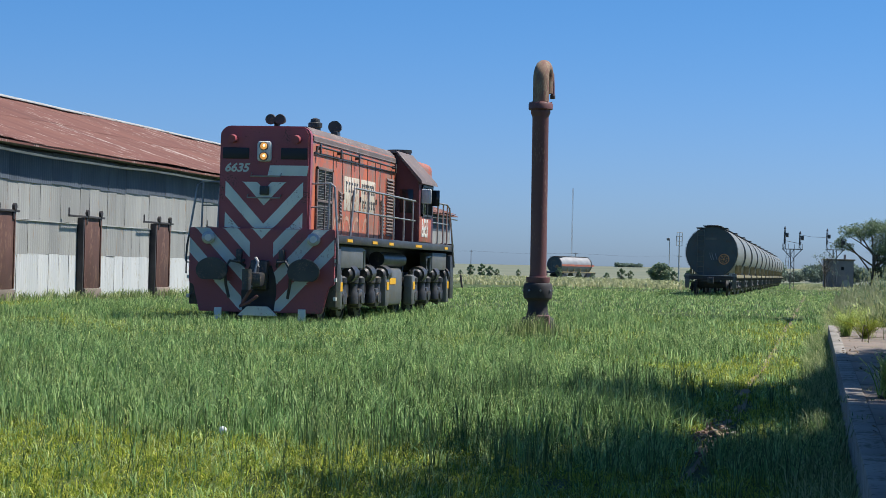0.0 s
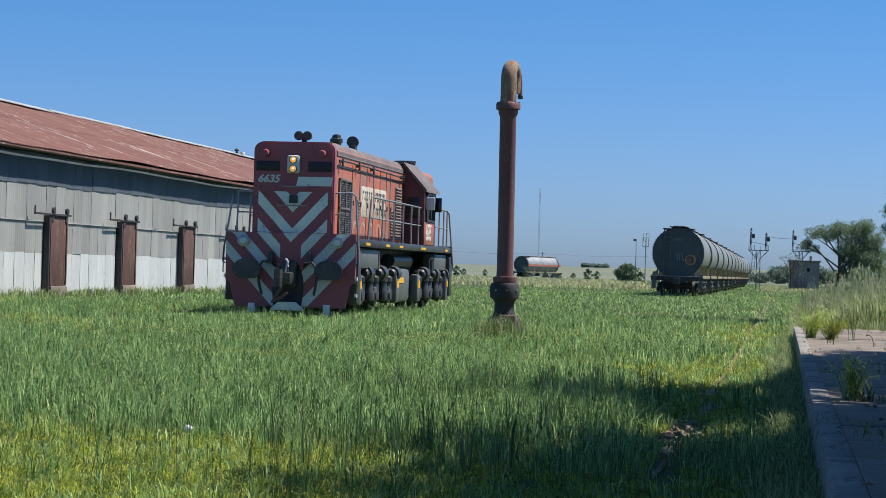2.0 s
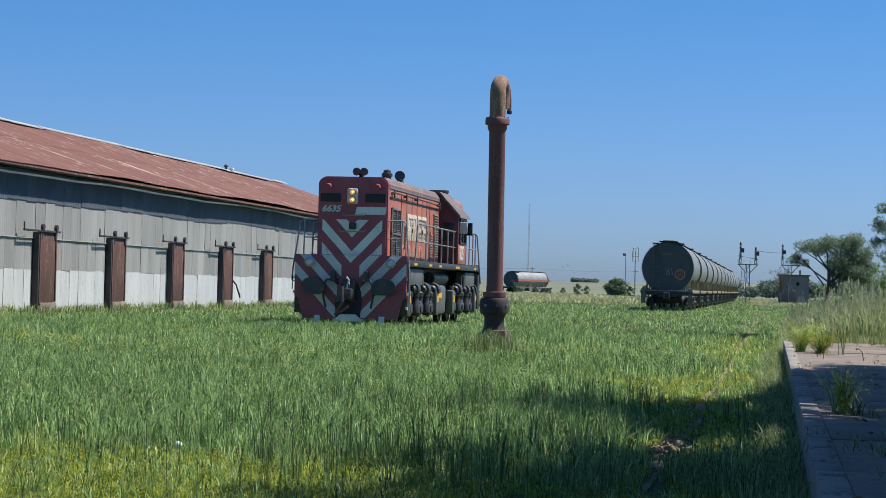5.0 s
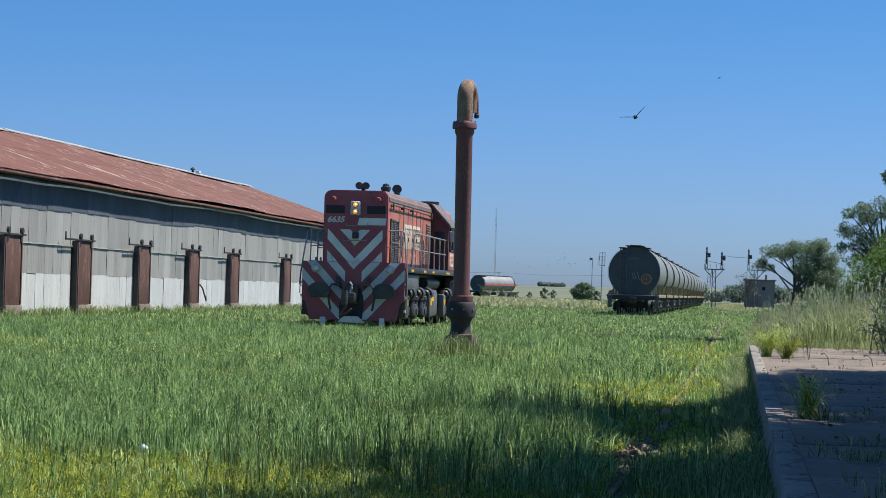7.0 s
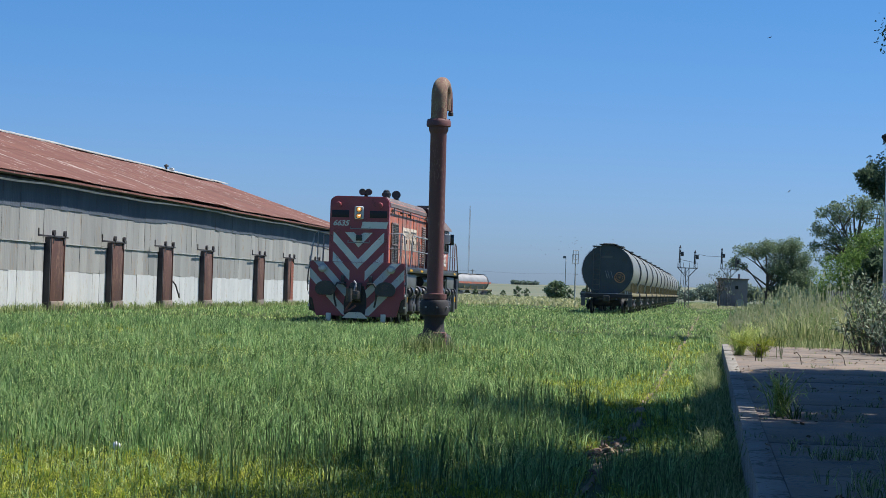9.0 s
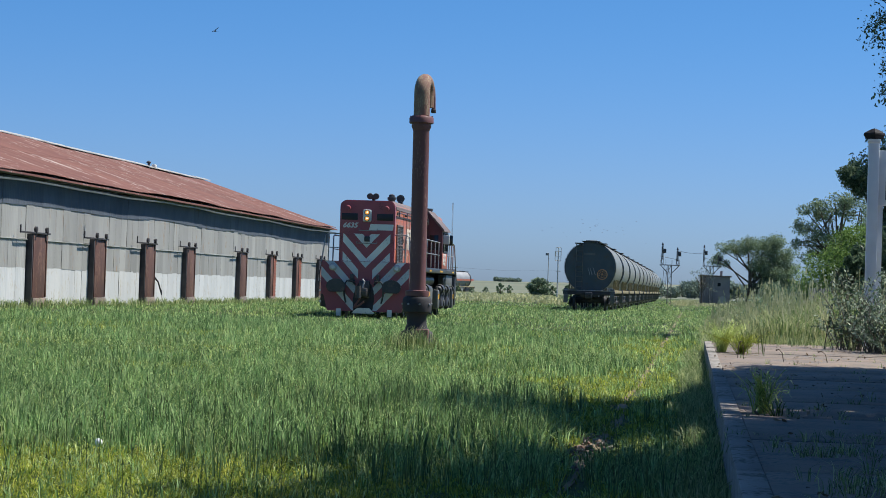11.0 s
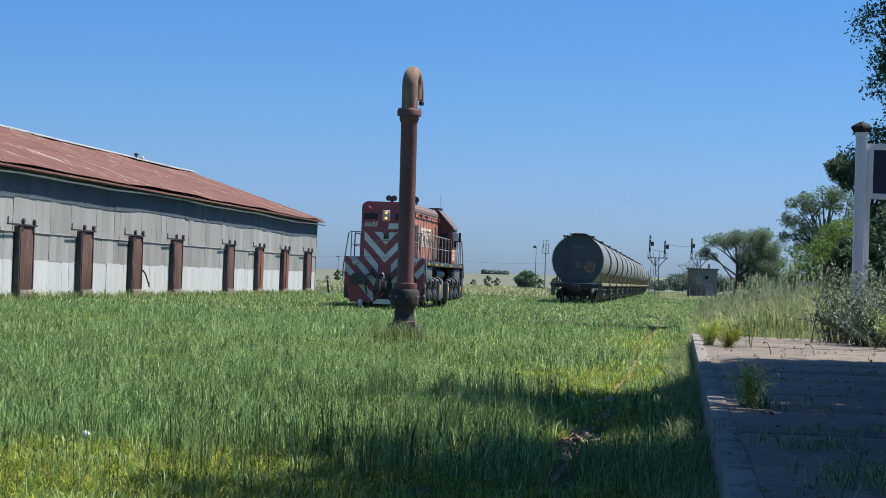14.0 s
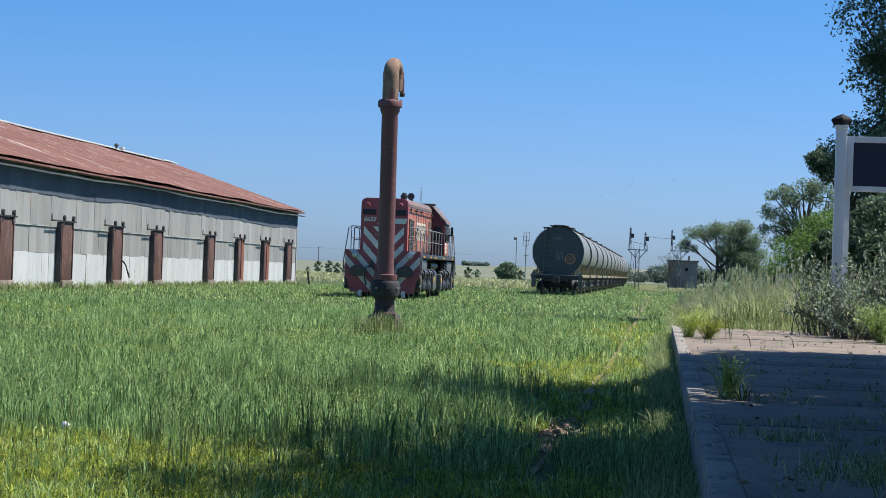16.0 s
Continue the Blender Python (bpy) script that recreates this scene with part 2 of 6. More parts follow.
def tube(bm, pts, r, seg=8, mat=0):
    """A round bar along points, with mitred rings."""
    pts = [Vector(p) for p in pts]
    rings = []
    up = Vector((0.13, 0.31, 0.94))
    for i, p in enumerate(pts):
        d = (pts[min(i + 1, len(pts) - 1)] - pts[max(i - 1, 0)]).normalized()
        u = d.cross(up if abs(d.dot(up)) < 0.95 else Vector((1, 0, 0))).normalized()
        w = d.cross(u)
        rr = r[i] if isinstance(r, (list, tuple)) else r
        rings.append([bm.verts.new(p + rr * (math.cos(k * math.tau / seg) * u + math.sin(k * math.tau / seg) * w)) for k in range(seg)])
    for a, b in zip(rings, rings[1:]):
        for k in range(seg):
            f = bm.faces.new((a[k], a[(k + 1) % seg], b[(k + 1) % seg], b[k]))
            f.material_index = mat
    for ring, flip in ((rings[0], True), (rings[-1], False)):
        f = bm.faces.new(ring[::-1] if flip else ring)
        f.material_index = mat
    return bm


def lathe(bm, prof, seg=24, mat=0, centre=(0, 0)):
    """Turned shape from (radius, height) pairs round a vertical axis."""
    rings = [[bm.verts.new((centre[0] + r * math.cos(k * math.tau / seg), centre[1] + r * math.sin(k * math.tau / seg), z)) for k in range(seg)] for r, z in prof]
    for a, b in zip(rings, rings[1:]):
        for k in range(seg):
            bm.faces.new((a[k], a[(k + 1) % seg], b[(k + 1) % seg], b[k])).material_index = mat
    bm.faces.new(rings[0][::-1]).material_index = mat
    bm.faces.new(rings[-1]).material_index = mat
    return bm


def prism(bm, poly, axis, a, b, mat=0, bevel=0.0):
    """Extrudes a 2D outline along axis ('x', 'y' or 'z') from a to b."""
    put = {"y": lambda p, s: (p[0], s, p[1]), "x": lambda p, s: (s, p[0], p[1]), "z": lambda p, s: (p[0], p[1], s)}[axis]
    g = bmesh.new()
    lo, hi = ([g.verts.new(put(p, s)) for p in poly] for s in (a, b))
    n = len(poly)
    for k in range(n):
        g.faces.new((lo[k], lo[(k + 1) % n], hi[(k + 1) % n], hi[k]))
    g.faces.new(lo[::-1])
    g.faces.new(hi)
    bmesh.ops.recalc_face_normals(g, faces=g.faces[:])
    if bevel:
        bmesh.ops.bevel(g, geom=[e for e in g.edges if e.calc_face_angle(0) > 0.6], offset=bevel, segments=2, affect="EDGES")
    return add(bm, g, mat)


def B():
    return bmesh.new()



# ---- the locomotive; its own space: x across, y from the front plate to the rear, z up from the rails ----
def hood_profile(w, z0, z1, r, n=5):
    pts = [(-w, z0)]
    for k in range(n + 1):
        a = math.pi - k * math.pi / 2 / n
        pts.append((-w + r + r * math.cos(a), z1 - r + r * math.sin(a)))
    for k in range(n + 1):
        a = math.pi / 2 - k * math.pi / 2 / n
        pts.append((w - r + r * math.cos(a), z1 - r + r * math.sin(a)))
    pts.append((w, z0))
    return pts


def band(bm, lo, hi, slope, x0, x1, z0, z1, y0, y1, n=14):
    """One chevron of both sides: rises outwards from the middle; clipped to a panel."""
    for s in (-1, 1):
        cols = []
        for k in range(n + 1):
            x = x0 + (x1 - x0) * k / n
            a, b = max(z0, min(z1, lo + slope * x)), max(z0, min(z1, hi + slope * x))
            cols.append((s * x, a, b))
        for (xa, a0, b0), (xb, a1, b1) in zip(cols, cols[1:]):
            if b0 - a0 < 1e-4 and b1 - a1 < 1e-4:
                continue
            quad = [(xa, a0), (xb, a1), (xb, b1), (xa, b0)]
            f = [bm.verts.new((p[0], y0, p[1])) for p in (quad if s > 0 else quad[::-1])]
            if b0 - a0 < 1e-4 or b1 - a1 < 1e-4:
                keep = [v for i, v in enumerate(f) if not any((v.co - w.co).length < 1e-5 for w in f[:i])]
                if len(keep) >= 3:
                    bm.faces.new(keep)
            else:
                bm.faces.new(f)
    return bm


def text_mesh(body, size, m, mat, shear=0.0):
    cu = bpy.data.curves.new("text", "FONT")
    cu.body, cu.size, cu.extrude, cu.shear = body, size, 0.003, shear
    cu.align_x, cu.align_y, cu.offset, cu.resolution_u = "CENTER", "CENTER", 0.008, 3
    ob = bpy.data.objects.new("text", cu)
    scene.collection.objects.link(ob)
    me = bpy.data.meshes.new_from_object(ob.evaluated_get(bpy.context.evaluated_depsgraph_get()))
    bpy.data.objects.remove(ob)
    me.transform(m)
    me.materials.clear()
    me.materials.append(mat)
    return me


def louvres(y0, y1, z0, z1, x, step=0.075):
    bm = B()
    box(bm, x, x + 0.012, y0, y1, z0, z1)
    z = z0 + 0.03
    while z < z1 - 0.03:
        prism(bm, [(x + 0.012, z), (x + 0.045, z), (x + 0.012, z + step * 0.7)], "y", y0 + 0.04, y1 - 0.04, 1)
        z += step
    return bm


def build_loco():
    L = thing("locomotive", "maroon and faded red diesel locomotive with cream chevrons in tall grass", "locomotive")
    # frame and deck
    deck = part("deck", box(box(B(), -1.36, 1.36, 0.12, 14.0, 1.60, 1.74, 0.015), -0.6, 0.6, 0.2, 13.9, 1.1, 1.6), M["black"], L, "grimy black running deck")
    for s in (-1, 1):
        part("side_sill", box(B(), min(s * 1.30, s * 1.38), max(s * 1.30, s * 1.38), 0.14, 13.98, 1.60, 1.765, 0.01), M["black"], L)
        for y in (1.1, 3.6, 5.4, 8.6, 12.6):
            part("reflector", box(B(), min(s * 1.381, s * 1.389), max(s * 1.381, s * 1.389), y, y + (0.8 if y == 8.6 else 0.5), 1.64, 1.70), M["yellow"], deck, "orange-yellow reflective strip")
    # long hood
    hood = part("long_hood", prism(B(), hood_profile(0.85, 1.74, 3.86, 0.20), "y", 0.14, 8.9, bevel=0.03), M["orange"], L, "faded red engine hood with worn paint")
    part("nose", prism(B(), hood_profile(0.856, 1.76, 3.868, 0.20), "y", 0.10, 0.34, bevel=0.035), M["red"], hood, "dark maroon hood end")
    part("roof_cover", prism(B(), [(-0.74, 3.80), (-0.80, 3.74), (-0.868, 3.60), (-0.862, 3.60), (-0.86, 3.70), (-0.70, 3.872), (0.70, 3.872), (0.86, 3.70), (0.862, 3.60), (0.868, 3.60), (0.82, 3.78), (0.72, 3.885), (-0.72, 3.885)], "y", 0.345, 8.88), M["roofgrey"], hood, "soot-darkened roof edge")
    for y in (2.15, 3.05, 3.9, 4.75, 5.6, 6.45, 7.0):
        part("door_seam", box(B(), 0.85, 0.862, y, y + 0.03, 1.78, 3.50), M["roofgrey"], hood)
        part("latch", box(B(), 0.862, 0.88, y + 0.08, y + 0.13, 2.55, 2.67), M["black"], hood)
    part("eave_rail", box(B(), 0.85, 0.875, 0.4, 8.8, 3.36, 3.385), M["black"], hood)
    part("conduit", tube(B(), [(0.9, 0.45, 3.40), (0.92, 0.5, 3.50), (0.92, 4.2, 3.50), (0.92, 8.4, 3.47), (0.88, 8.7, 3.45)], 0.018), M["black"], hood)
    for y in (0.6, 2.5, 4.3, 8.4):
        part("bracket", box(box(B(), 0.85, 0.94, y, y + 0.03, 3.44, 3.52), 0.92, 0.95, y - 0.03, y + 0.06, 3.36, 3.56, 0.01), M["black"], hood)
    # radiator grille with its mesh
    gr = part("radiator_grille", box(B(), 0.85, 0.862, 0.62, 2.02, 1.84, 3.10), M["black"], hood, "dark wire-mesh radiator grille")
    bm = B()
    for a, b, c, d in ((0.60, 2.04, 1.82, 1.88), (0.60, 2.04, 3.06, 3.12), (0.60, 0.68, 1.82, 3.12), (1.96, 2.04, 1.82, 3.12), (0.60, 2.04, 2.42, 2.47), (1.28, 1.33, 1.82, 3.12)):
        box(bm, 0.862, 0.895, a, b, c, d, 0.006)
    part("grille_frame", bm, M["roofgrey"], gr)
    bm = B()
    for k in range(26):
        y = 0.66 + k * 0.052
        cyl(bm, (0.87, y, 1.88), (0.87, y, 3.06), 0.006, seg=4)
    for k in range(24):
        z = 1.90 + k * 0.05
        cyl(bm, (0.875, 0.66, z), (0.875, 1.98, z), 0.006, seg=4)
    part("mesh", bm, M["grey"], gr, smooth=False)
    for y0, y1, z0, z1 in ((2.72, 3.0, 2.10, 2.72), (7.05, 7.55, 1.85, 2.6), (7.7, 8.6, 1.85, 3.2)):
        part("louvre_panel", louvres(y0, y1, z0, z1, 0.85), [M["orange"], M["roofgrey"]], hood, smooth=False)
    # painted name panel, its lettering as plain bars
    bm = B()
    for a, b in ((3.25, 4.75), (4.95, 6.55)):
        box(bm, 0.85, 0.856, a, b, 2.33, 3.05, 0.002)
    panel = part("painted_panel", bm, M["panel"], hood, "faded white painted panel with dark bars")
    rng = random.Random(12)
    for y0, z0, z1, n in ((3.42, 2.72, 2.95, 5), (5.05, 2.74, 2.96, 7), (5.12, 2.42, 2.60, 6)):
        for k in range(n):
            y = y0 + k * (1.32 / 5 if n == 5 else 1.42 / n)
            bm = box(B(), 0.856, 0.859, y, y + 0.055, z0, z1)
            if rng.random() < 0.7:
                box(bm, 0.8562, 0.8592, y + 0.056, y + 0.15, z1 - 0.06, z1 - 0.01)
            if rng.random() < 0.6:
                box(bm, 0.8562, 0.8592, y + 0.056, y + 0.13, z0 + 0.005, z0 + 0.055)
            part("bar", bm, M["black"], panel, smooth=False)
    for y0, y1 in ((2.3, 2.9), (3.2, 3.9), (4.2, 4.9), (5.2, 5.9)):
        bm = B()
        for k in range(9):
            a0, a1 = math.pi * k / 9, math.pi * (k + 1) / 9
            ym, ry = (y0 + y1) / 2, (y1 - y0) / 2
            for r_in, r_out in ((0.72, 1.0),):
                q = [(ym + ry * r * math.cos(a), 1.92 + 0.30 * r * math.sin(a)) for a, r in ((a0, r_in), (a1, r_in), (a1, r_out), (a0, r_out))]
                bm.faces.new([bm.verts.new((0.8555, p[0], p[1])) for p in q])
        part("painted_arch", bm, M["arch"], hood, "worn pale painted arch", smooth=False)
    # front plate
    bm = prism(B(), [(-1.37, 0.78), (-1.37, 1.86), (1.37, 1.86), (1.37, 0.78), (1.28, 0.74), (1.16, 0.22), (-1.16, 0.22), (-1.28, 0.74)], "y", 0.0, 0.12, bevel=0.015)
    front = part("front_plate", bm, M["redgrime"], L, "maroon front plate with cream chevrons")
    bm = B()
    for i in range(3):
        hi = 1.954 - 0.615 * i
        band(bm, hi - 0.30, hi, 1.145, 0.0, 0.735, 1.865, 2.78, 0.095, 0.0)
    band(bm, 2.31, 2.62, 1.145, 0.0, 0.42, 1.865, 2.77, 0.095, 0.0)
    q = [(0.06, 2.90), (0.80, 2.90), (0.83, 3.10), (0.10, 3.10)]
    bm.faces.new([bm.verts.new((p[0], 0.095, p[1])) for p in q])
    part("stripes", bm, M["cream"], hood, "cream chevron stripes", smooth=False)
    bm = B()
    for i in range(3):
        hi = 1.954 - 0.615 * i
        # lower stripes left out at the middle for the coupler's shadow
        band(bm, hi - 0.30, hi, 1.145, 0.22 * min(i, 1), 1.365, 0.80, 1.855, -0.004, 0.0, 24)
        band(bm, hi - 0.30, hi, 1.145, 0.30, 1.10, 0.25, 0.80, -0.004, 0.0, 24)
    hi = 0.109
    band(bm, hi - 0.30, hi, 1.145, 0.0, 1.365, 0.80, 1.855, -0.004, 0.0, 24)
    band(bm, hi - 0.30, hi, 1.145, 0.0, 1.12, 0.25, 0.80, -0.004, 0.0, 24)
    part("stripes", bm, M["creamgrime"], front, "grimy cream chevron stripes", smooth=False)
    # headlamp
    lamp = part("headlamp", box(B(), -0.135, 0.135, 0.0, 0.12, 3.17, 3.57, 0.05), M["signwhite"], hood, "white twin headlamp housing, lit")
    for z in (3.27, 3.47):
        bm = cyl(B(), (0, 0.005, z), (0, -0.02, z), 0.088, 0.085, 20)
        part("lamp_ring", bm, M["roofgrey"], lamp)
        bm = B()
        bmesh.ops.create_uvsphere(bm, u_segments=16, v_segments=8, radius=0.068)
        for v in bm.verts:
            v.co = Vector((v.co.x, -0.02 + v.co.y * 0.35, z + v.co.z))
        part("lamp_lens", bm, M["lens"], lamp, "glowing warm headlamp lens")
        bm = B()
        bmesh.ops.create_icosphere(bm, subdivisions=2, radius=0.022)
        for v in bm.verts:
            v.co += Vector((0.012, -0.05, z + 0.008))
        part("bulb", bm, M["bulb"], lamp)
    for s in (-1, 1):
        part("class_light", cyl(B(), (s * 0.60, 0.12, 3.62), (s * 0.60, -0.06, 3.60), 0.085, 0.075, 14), M["red"], hood)
        part("number_window", box(B(), s * 0.55 - 0.25, s * 0.55 + 0.25, 0.085, 0.11, 3.22, 3.44, 0.01), M["numglass"], hood, "dark number-board window")
    me = text_mesh("6635", 0.23, Matrix.Translation((-0.53, 0.09, 3.04)) @ Matrix.Rotation(radians(90), 4, "X"), M["white"], 0.25)
    share("number", me, hood, label="white painted fleet number")
    for x0, x1, z in ((-0.24, 0.32, 2.88), (-0.30, 0.32, 2.46)):
        part("grab_bar", tube(B(), [(x0, 0.09, z + 0.06), (x0, 0.0, z), (x1, 0.0, z), (x1, 0.09, z + 0.06)], 0.014, 6), M["steel"], hood)
    part("socket_box", box(B(), -0.07, 0.10, 0.02, 0.1, 2.52, 2.69, 0.01), M["black"], hood)
    bm = B()
    for x in (0.03, 0.21):
        cyl(bm, (x, 0.62, 4.01), (x, 0.36, 4.02), 0.055, 0.105, 16)
        cyl(bm, (x, 0.36, 4.02), (x, 0.33, 4.02), 0.105, 0.095, 16)
    box(bm, 0.0, 0.24, 0.42, 0.60, 3.96, 4.07, 0.02)
    cyl(bm, (0.12, 0.5, 3.84), (0.12, 0.5, 3.98), 0.05, 0.06, 10)
    part("horn", bm, M["black"], hood, "twin-trumpet horn")
    bm = lathe(B(), [(0.11, 3.84), (0.11, 3.98), (0.14, 4.0), (0.14, 4.08), (0.10, 4.10), (0.09, 4.16), (0.03, 4.19)], 14, centre=(0.45, 2.3))
    part("roof_vent", bm, M["black"], hood)
    bm = box(B(), 0.50, 0.64, 3.5, 3.8, 3.84, 4.0, 0.02)
    cyl(bm, (0.57, 3.55, 4.09), (0.57, 3.75, 4.09), 0.135, 0.11, 16)
    part("round_horn", bm, M["black"], hood)
    bm = box(B(), -0.3, 0.3, 4.2, 7.2, 3.86, 3.91, 0.02)
    part("roof_walk", bm, M["roofgrey"], hood)
    # cab
    cab = part("cab", prism(B(), [(-1.38, 1.74), (-1.38, 3.18), (-0.86, 3.84), (0.86, 3.84), (1.38, 3.18), (1.38, 1.74)], "y", 8.9, 10.85, bevel=0.02), M["cabred"], L, "dark maroon driver's cab")
    part("cab_roof", prism(B(), [(-1.46, 3.14), (-1.44, 3.22), (-0.86, 3.90), (0.86, 3.90), (1.44, 3.22), (1.46, 3.14), (1.40, 3.16), (0.86, 3.845), (-0.86, 3.845), (-1.40, 3.16)], "y", 8.82, 10.95), M["roofgrey"], cab, "sooty sloping cab roof")
    for s in (-1, 1):
        w = part("side_window", box(B(), min(s * 1.375, s * 1.392), max(s * 1.375, s * 1.392), 9.25, 10.5, 2.42, 3.08, 0.005), M["glass"], cab, "dark cab side window")
        bm = B()
        for a, b, c, d in ((9.2, 10.55, 3.07, 3.12), (9.2, 10.55, 2.38, 2.43), (9.2, 9.27, 2.38, 3.12), (9.84, 9.90, 2.38, 3.12), (10.48, 10.55, 2.38, 3.12)):
            box(bm, min(s * 1.38, s * 1.42), max(s * 1.38, s * 1.42), a, b, c, d)
        part("window_frame", bm, M["black"], w)
        part("front_window", box(B(), s * 1.10 - 0.15, s * 1.10 + 0.15, 8.885, 8.9, 2.45, 3.0, 0.005), M["glass"], cab)
        part("cab_side_panel", box(B(), min(s * 1.38, s * 1.396), max(s * 1.38, s * 1.396), 8.95, 10.5, 1.78, 2.37, 0.005), M["orange"], cab, "bright red cab side below the window")
        m = Matrix.Translation((s * 1.40, 9.62, 2.08)) @ Matrix.Rotation(radians(90 * s), 4, "Z") @ Matrix.Rotation(radians(90), 4, "X")
        share("number", text_mesh("6635", 0.60, m @ Matrix.Diagonal((0.72, 1, 1, 1)), M["white"], 0.1), cab, label="white painted fleet number")
        mir = part("mirror", box(B(), s * 1.50 - 0.11, s * 1.50 + 0.11, 9.15, 9.2, 2.68, 3.02, 0.02), M["signwhite"], cab, "pale back of a rear-view mirror")
        part("mirror_arm", tube(B(), [(s * 1.38, 9.2, 3.0), (s * 1.5, 9.19, 3.0)], 0.012, 6), M["black"], mir)
        part("wind_deflector", box(B(), 1.42, 1.60, 10.36, 10.40, 2.66, 3.04, 0.01) if s > 0 else box(B(), -1.60, -1.42, 10.36, 10.40, 2.66, 3.04, 0.01), M["glass"], cab)
    sh = part("short_hood", prism(B(), hood_profile(0.85, 1.74, 3.84, 0.20), "y", 10.85, 13.75, bevel=0.03), M["orange"], L, "faded red short hood")
    part("exhaust_stack", lathe(B(), [(0.27, 3.80), (0.27, 3.98), (0.29, 3.99), (0.29, 4.06), (0.24, 4.06)], 20, centre=(0.45, 11.5)), M["black"], sh, "wide black exhaust stack")
    part("roof_band", prism(B(), hood_profile(0.875, 3.2, 3.91, 0.22), "y", 11.0, 11.09), M["white"], sh)
    part("rear_plate", prism(B(), [(-1.37, 0.6), (-1.37, 1.8), (1.37, 1.8), (1.37, 0.6), (1.2, 0.3), (-1.2, 0.3)], "y", 13.98, 14.1, bevel=0.015), M["black"], L)
    # handrails
    for s in (-1, 1):
        bm = tube(B(), [(s * 1.30, 1.75, 1.76), (s * 1.32, 1.95, 2.70), (s * 1.32, 2.1, 2.75), (s * 1.32, 5.5, 2.74), (s * 1.32, 8.8, 2.72)], 0.022, 8)
        tube(bm, [(s * 1.32, 2.0, 2.28), (s * 1.32, 8.8, 2.26)], 0.016, 8)
        rl = part("side_handrail", bm, M["steel"], L, "pale steel tube handrail")
        for y in (3.4, 4.9, 6.2, 7.4, 8.5):
            part("stanchion", tube(B(), [(s * 1.32, y, 1.74), (s * 1.32, y, 2.74)], 0.02, 8), M["steel"], rl)
        bm = tube(B(), [(s * 1.32, 10.95, 1.75), (s * 1.32, 10.95, 2.72), (s * 1.32, 11.1, 2.78), (s * 1.32, 13.2, 2.78), (s * 1.34, 13.5, 2.70), (s * 1.42, 13.9, 1.2)], 0.022, 8)
        tube(bm, [(s * 1.32, 11.0, 2.28), (s * 1.32, 13.4, 2.28)], 0.016, 8)
        rl = part("rear_handrail", bm, M["steel"], L, "pale steel tube handrail")
        for y in (11.9, 12.7, 13.3):
            part("stanchion", tube(B(), [(s * 1.32, y, 1.74), (s * 1.32, y, 2.76)], 0.02, 8), M["steel"], rl)
        bm = tube(B(), [(s * 0.86, 0.30, 2.76), (s * 1.22, 0.28, 2.77), (s * 1.30, 0.24, 2.70), (s * 1.42, 0.06, 1.55), (s * 1.44, 0.02, 1.20), (s * 1.38, 0.02, 1.16)], 0.02, 8)
        tube(bm, [(s * 1.20, 0.20, 1.86), (s * 1.20, 0.27, 2.76)], 0.018, 8)
        tube(bm, [(s * 0.86, 0.28, 2.30), (s * 1.20, 0.25, 2.30)], 0.016, 8)
        part("corner_handrail", bm, M["steel"], L, "bent pale corner handrail")
        part("lift_bar", tube(B(), [(s * 1.38, 0.02, 1.7), (s * 1.42, 0.0, 1.5), (s * 1.42, 0.0, 0.95)], 0.014, 6), M["black"], front)
        # lamps, buffers and hoses on the front plate
        dl = part("ditch_lamp", cyl(cyl(B(), (s * 0.99, 0.0, 1.66), (s * 0.99, -0.09, 1.66), 0.115, 0.125, 20), (s * 0.99, -0.09, 1.66), (s * 0.99, -0.10, 1.66), 0.125, 0.10, 20), M["chrome"], front, "round chrome-ringed lamp")
        part("lamp_lens", cyl(B(), (s * 0.99, -0.098, 1.66), (s * 0.99, -0.108, 1.66), 0.082, 0.07, 16), M["lampglass"], dl)
        bm = prism(B(), [(s * 0.86 + 0.30 * math.cos(k * math.tau / 20), 1.03 + 0.25 * max(-0.75, math.sin(k * math.tau / 20))) for k in range(20)], "y", -0.30, -0.24, bevel=0.012)
        cyl(bm, (s * 0.86, -0.25, 1.03), (s * 0.86, 0.02, 1.03), 0.15, 0.19, 16)
        part("buffer", bm, M["black"], front, "black oval buffer head")
        part("jumper_socket", box(box(B(), s * 0.40 - 0.05, s * 0.40 + 0.05, -0.12, 0.0, 1.20, 1.45, 0.02), s * 0.40 - 0.10, s * 0.40 + 0.10, -0.10, 0, 1.2, 1.26, 0.01), M["black"], front)
        part("air_hose", tube(B(), [(s * 0.30, -0.02, 1.12), (s * 0.36, -0.20, 1.20), (s * 0.52, -0.28, 1.22), (s * 0.62, -0.26, 1.05), (s * 0.60, -0.22, 0.75), (s * 0.55, -0.18, 0.5)], 0.028, 8), M["black"], front, "hanging black air hose")
        part("step_well", box(B(), s * 1.27 - 0.12, s * 1.27 + 0.12, 0.12, 0.55, 0.35, 1.5, 0.015), M["black"], L)
        for z in (0.48, 0.85, 1.22):
            part("step_mark", box(B(), min(s * 1.36, s * 1.41), max(s * 1.36, s * 1.41), 0.02, 0.10, z, z + 0.07), M["white"], front)
    # black plate stands in for the shadow behind coupler and hoses
    part("coupler_pocket", prism(B(), [(-0.34, 0.26), (-0.36, 0.62), (-0.30, 0.92), (-0.20, 1.14), (0.20, 1.14), (0.28, 0.90), (0.30, 0.60), (0.26, 0.26)], "y", -0.012, 0.01), M["tar"], front, "black plate painting in the shadow round the coupler")
    # coupler
    bm = box(B(), -0.16, 0.16, -0.20, 0.05, 0.66, 1.24, 0.04)
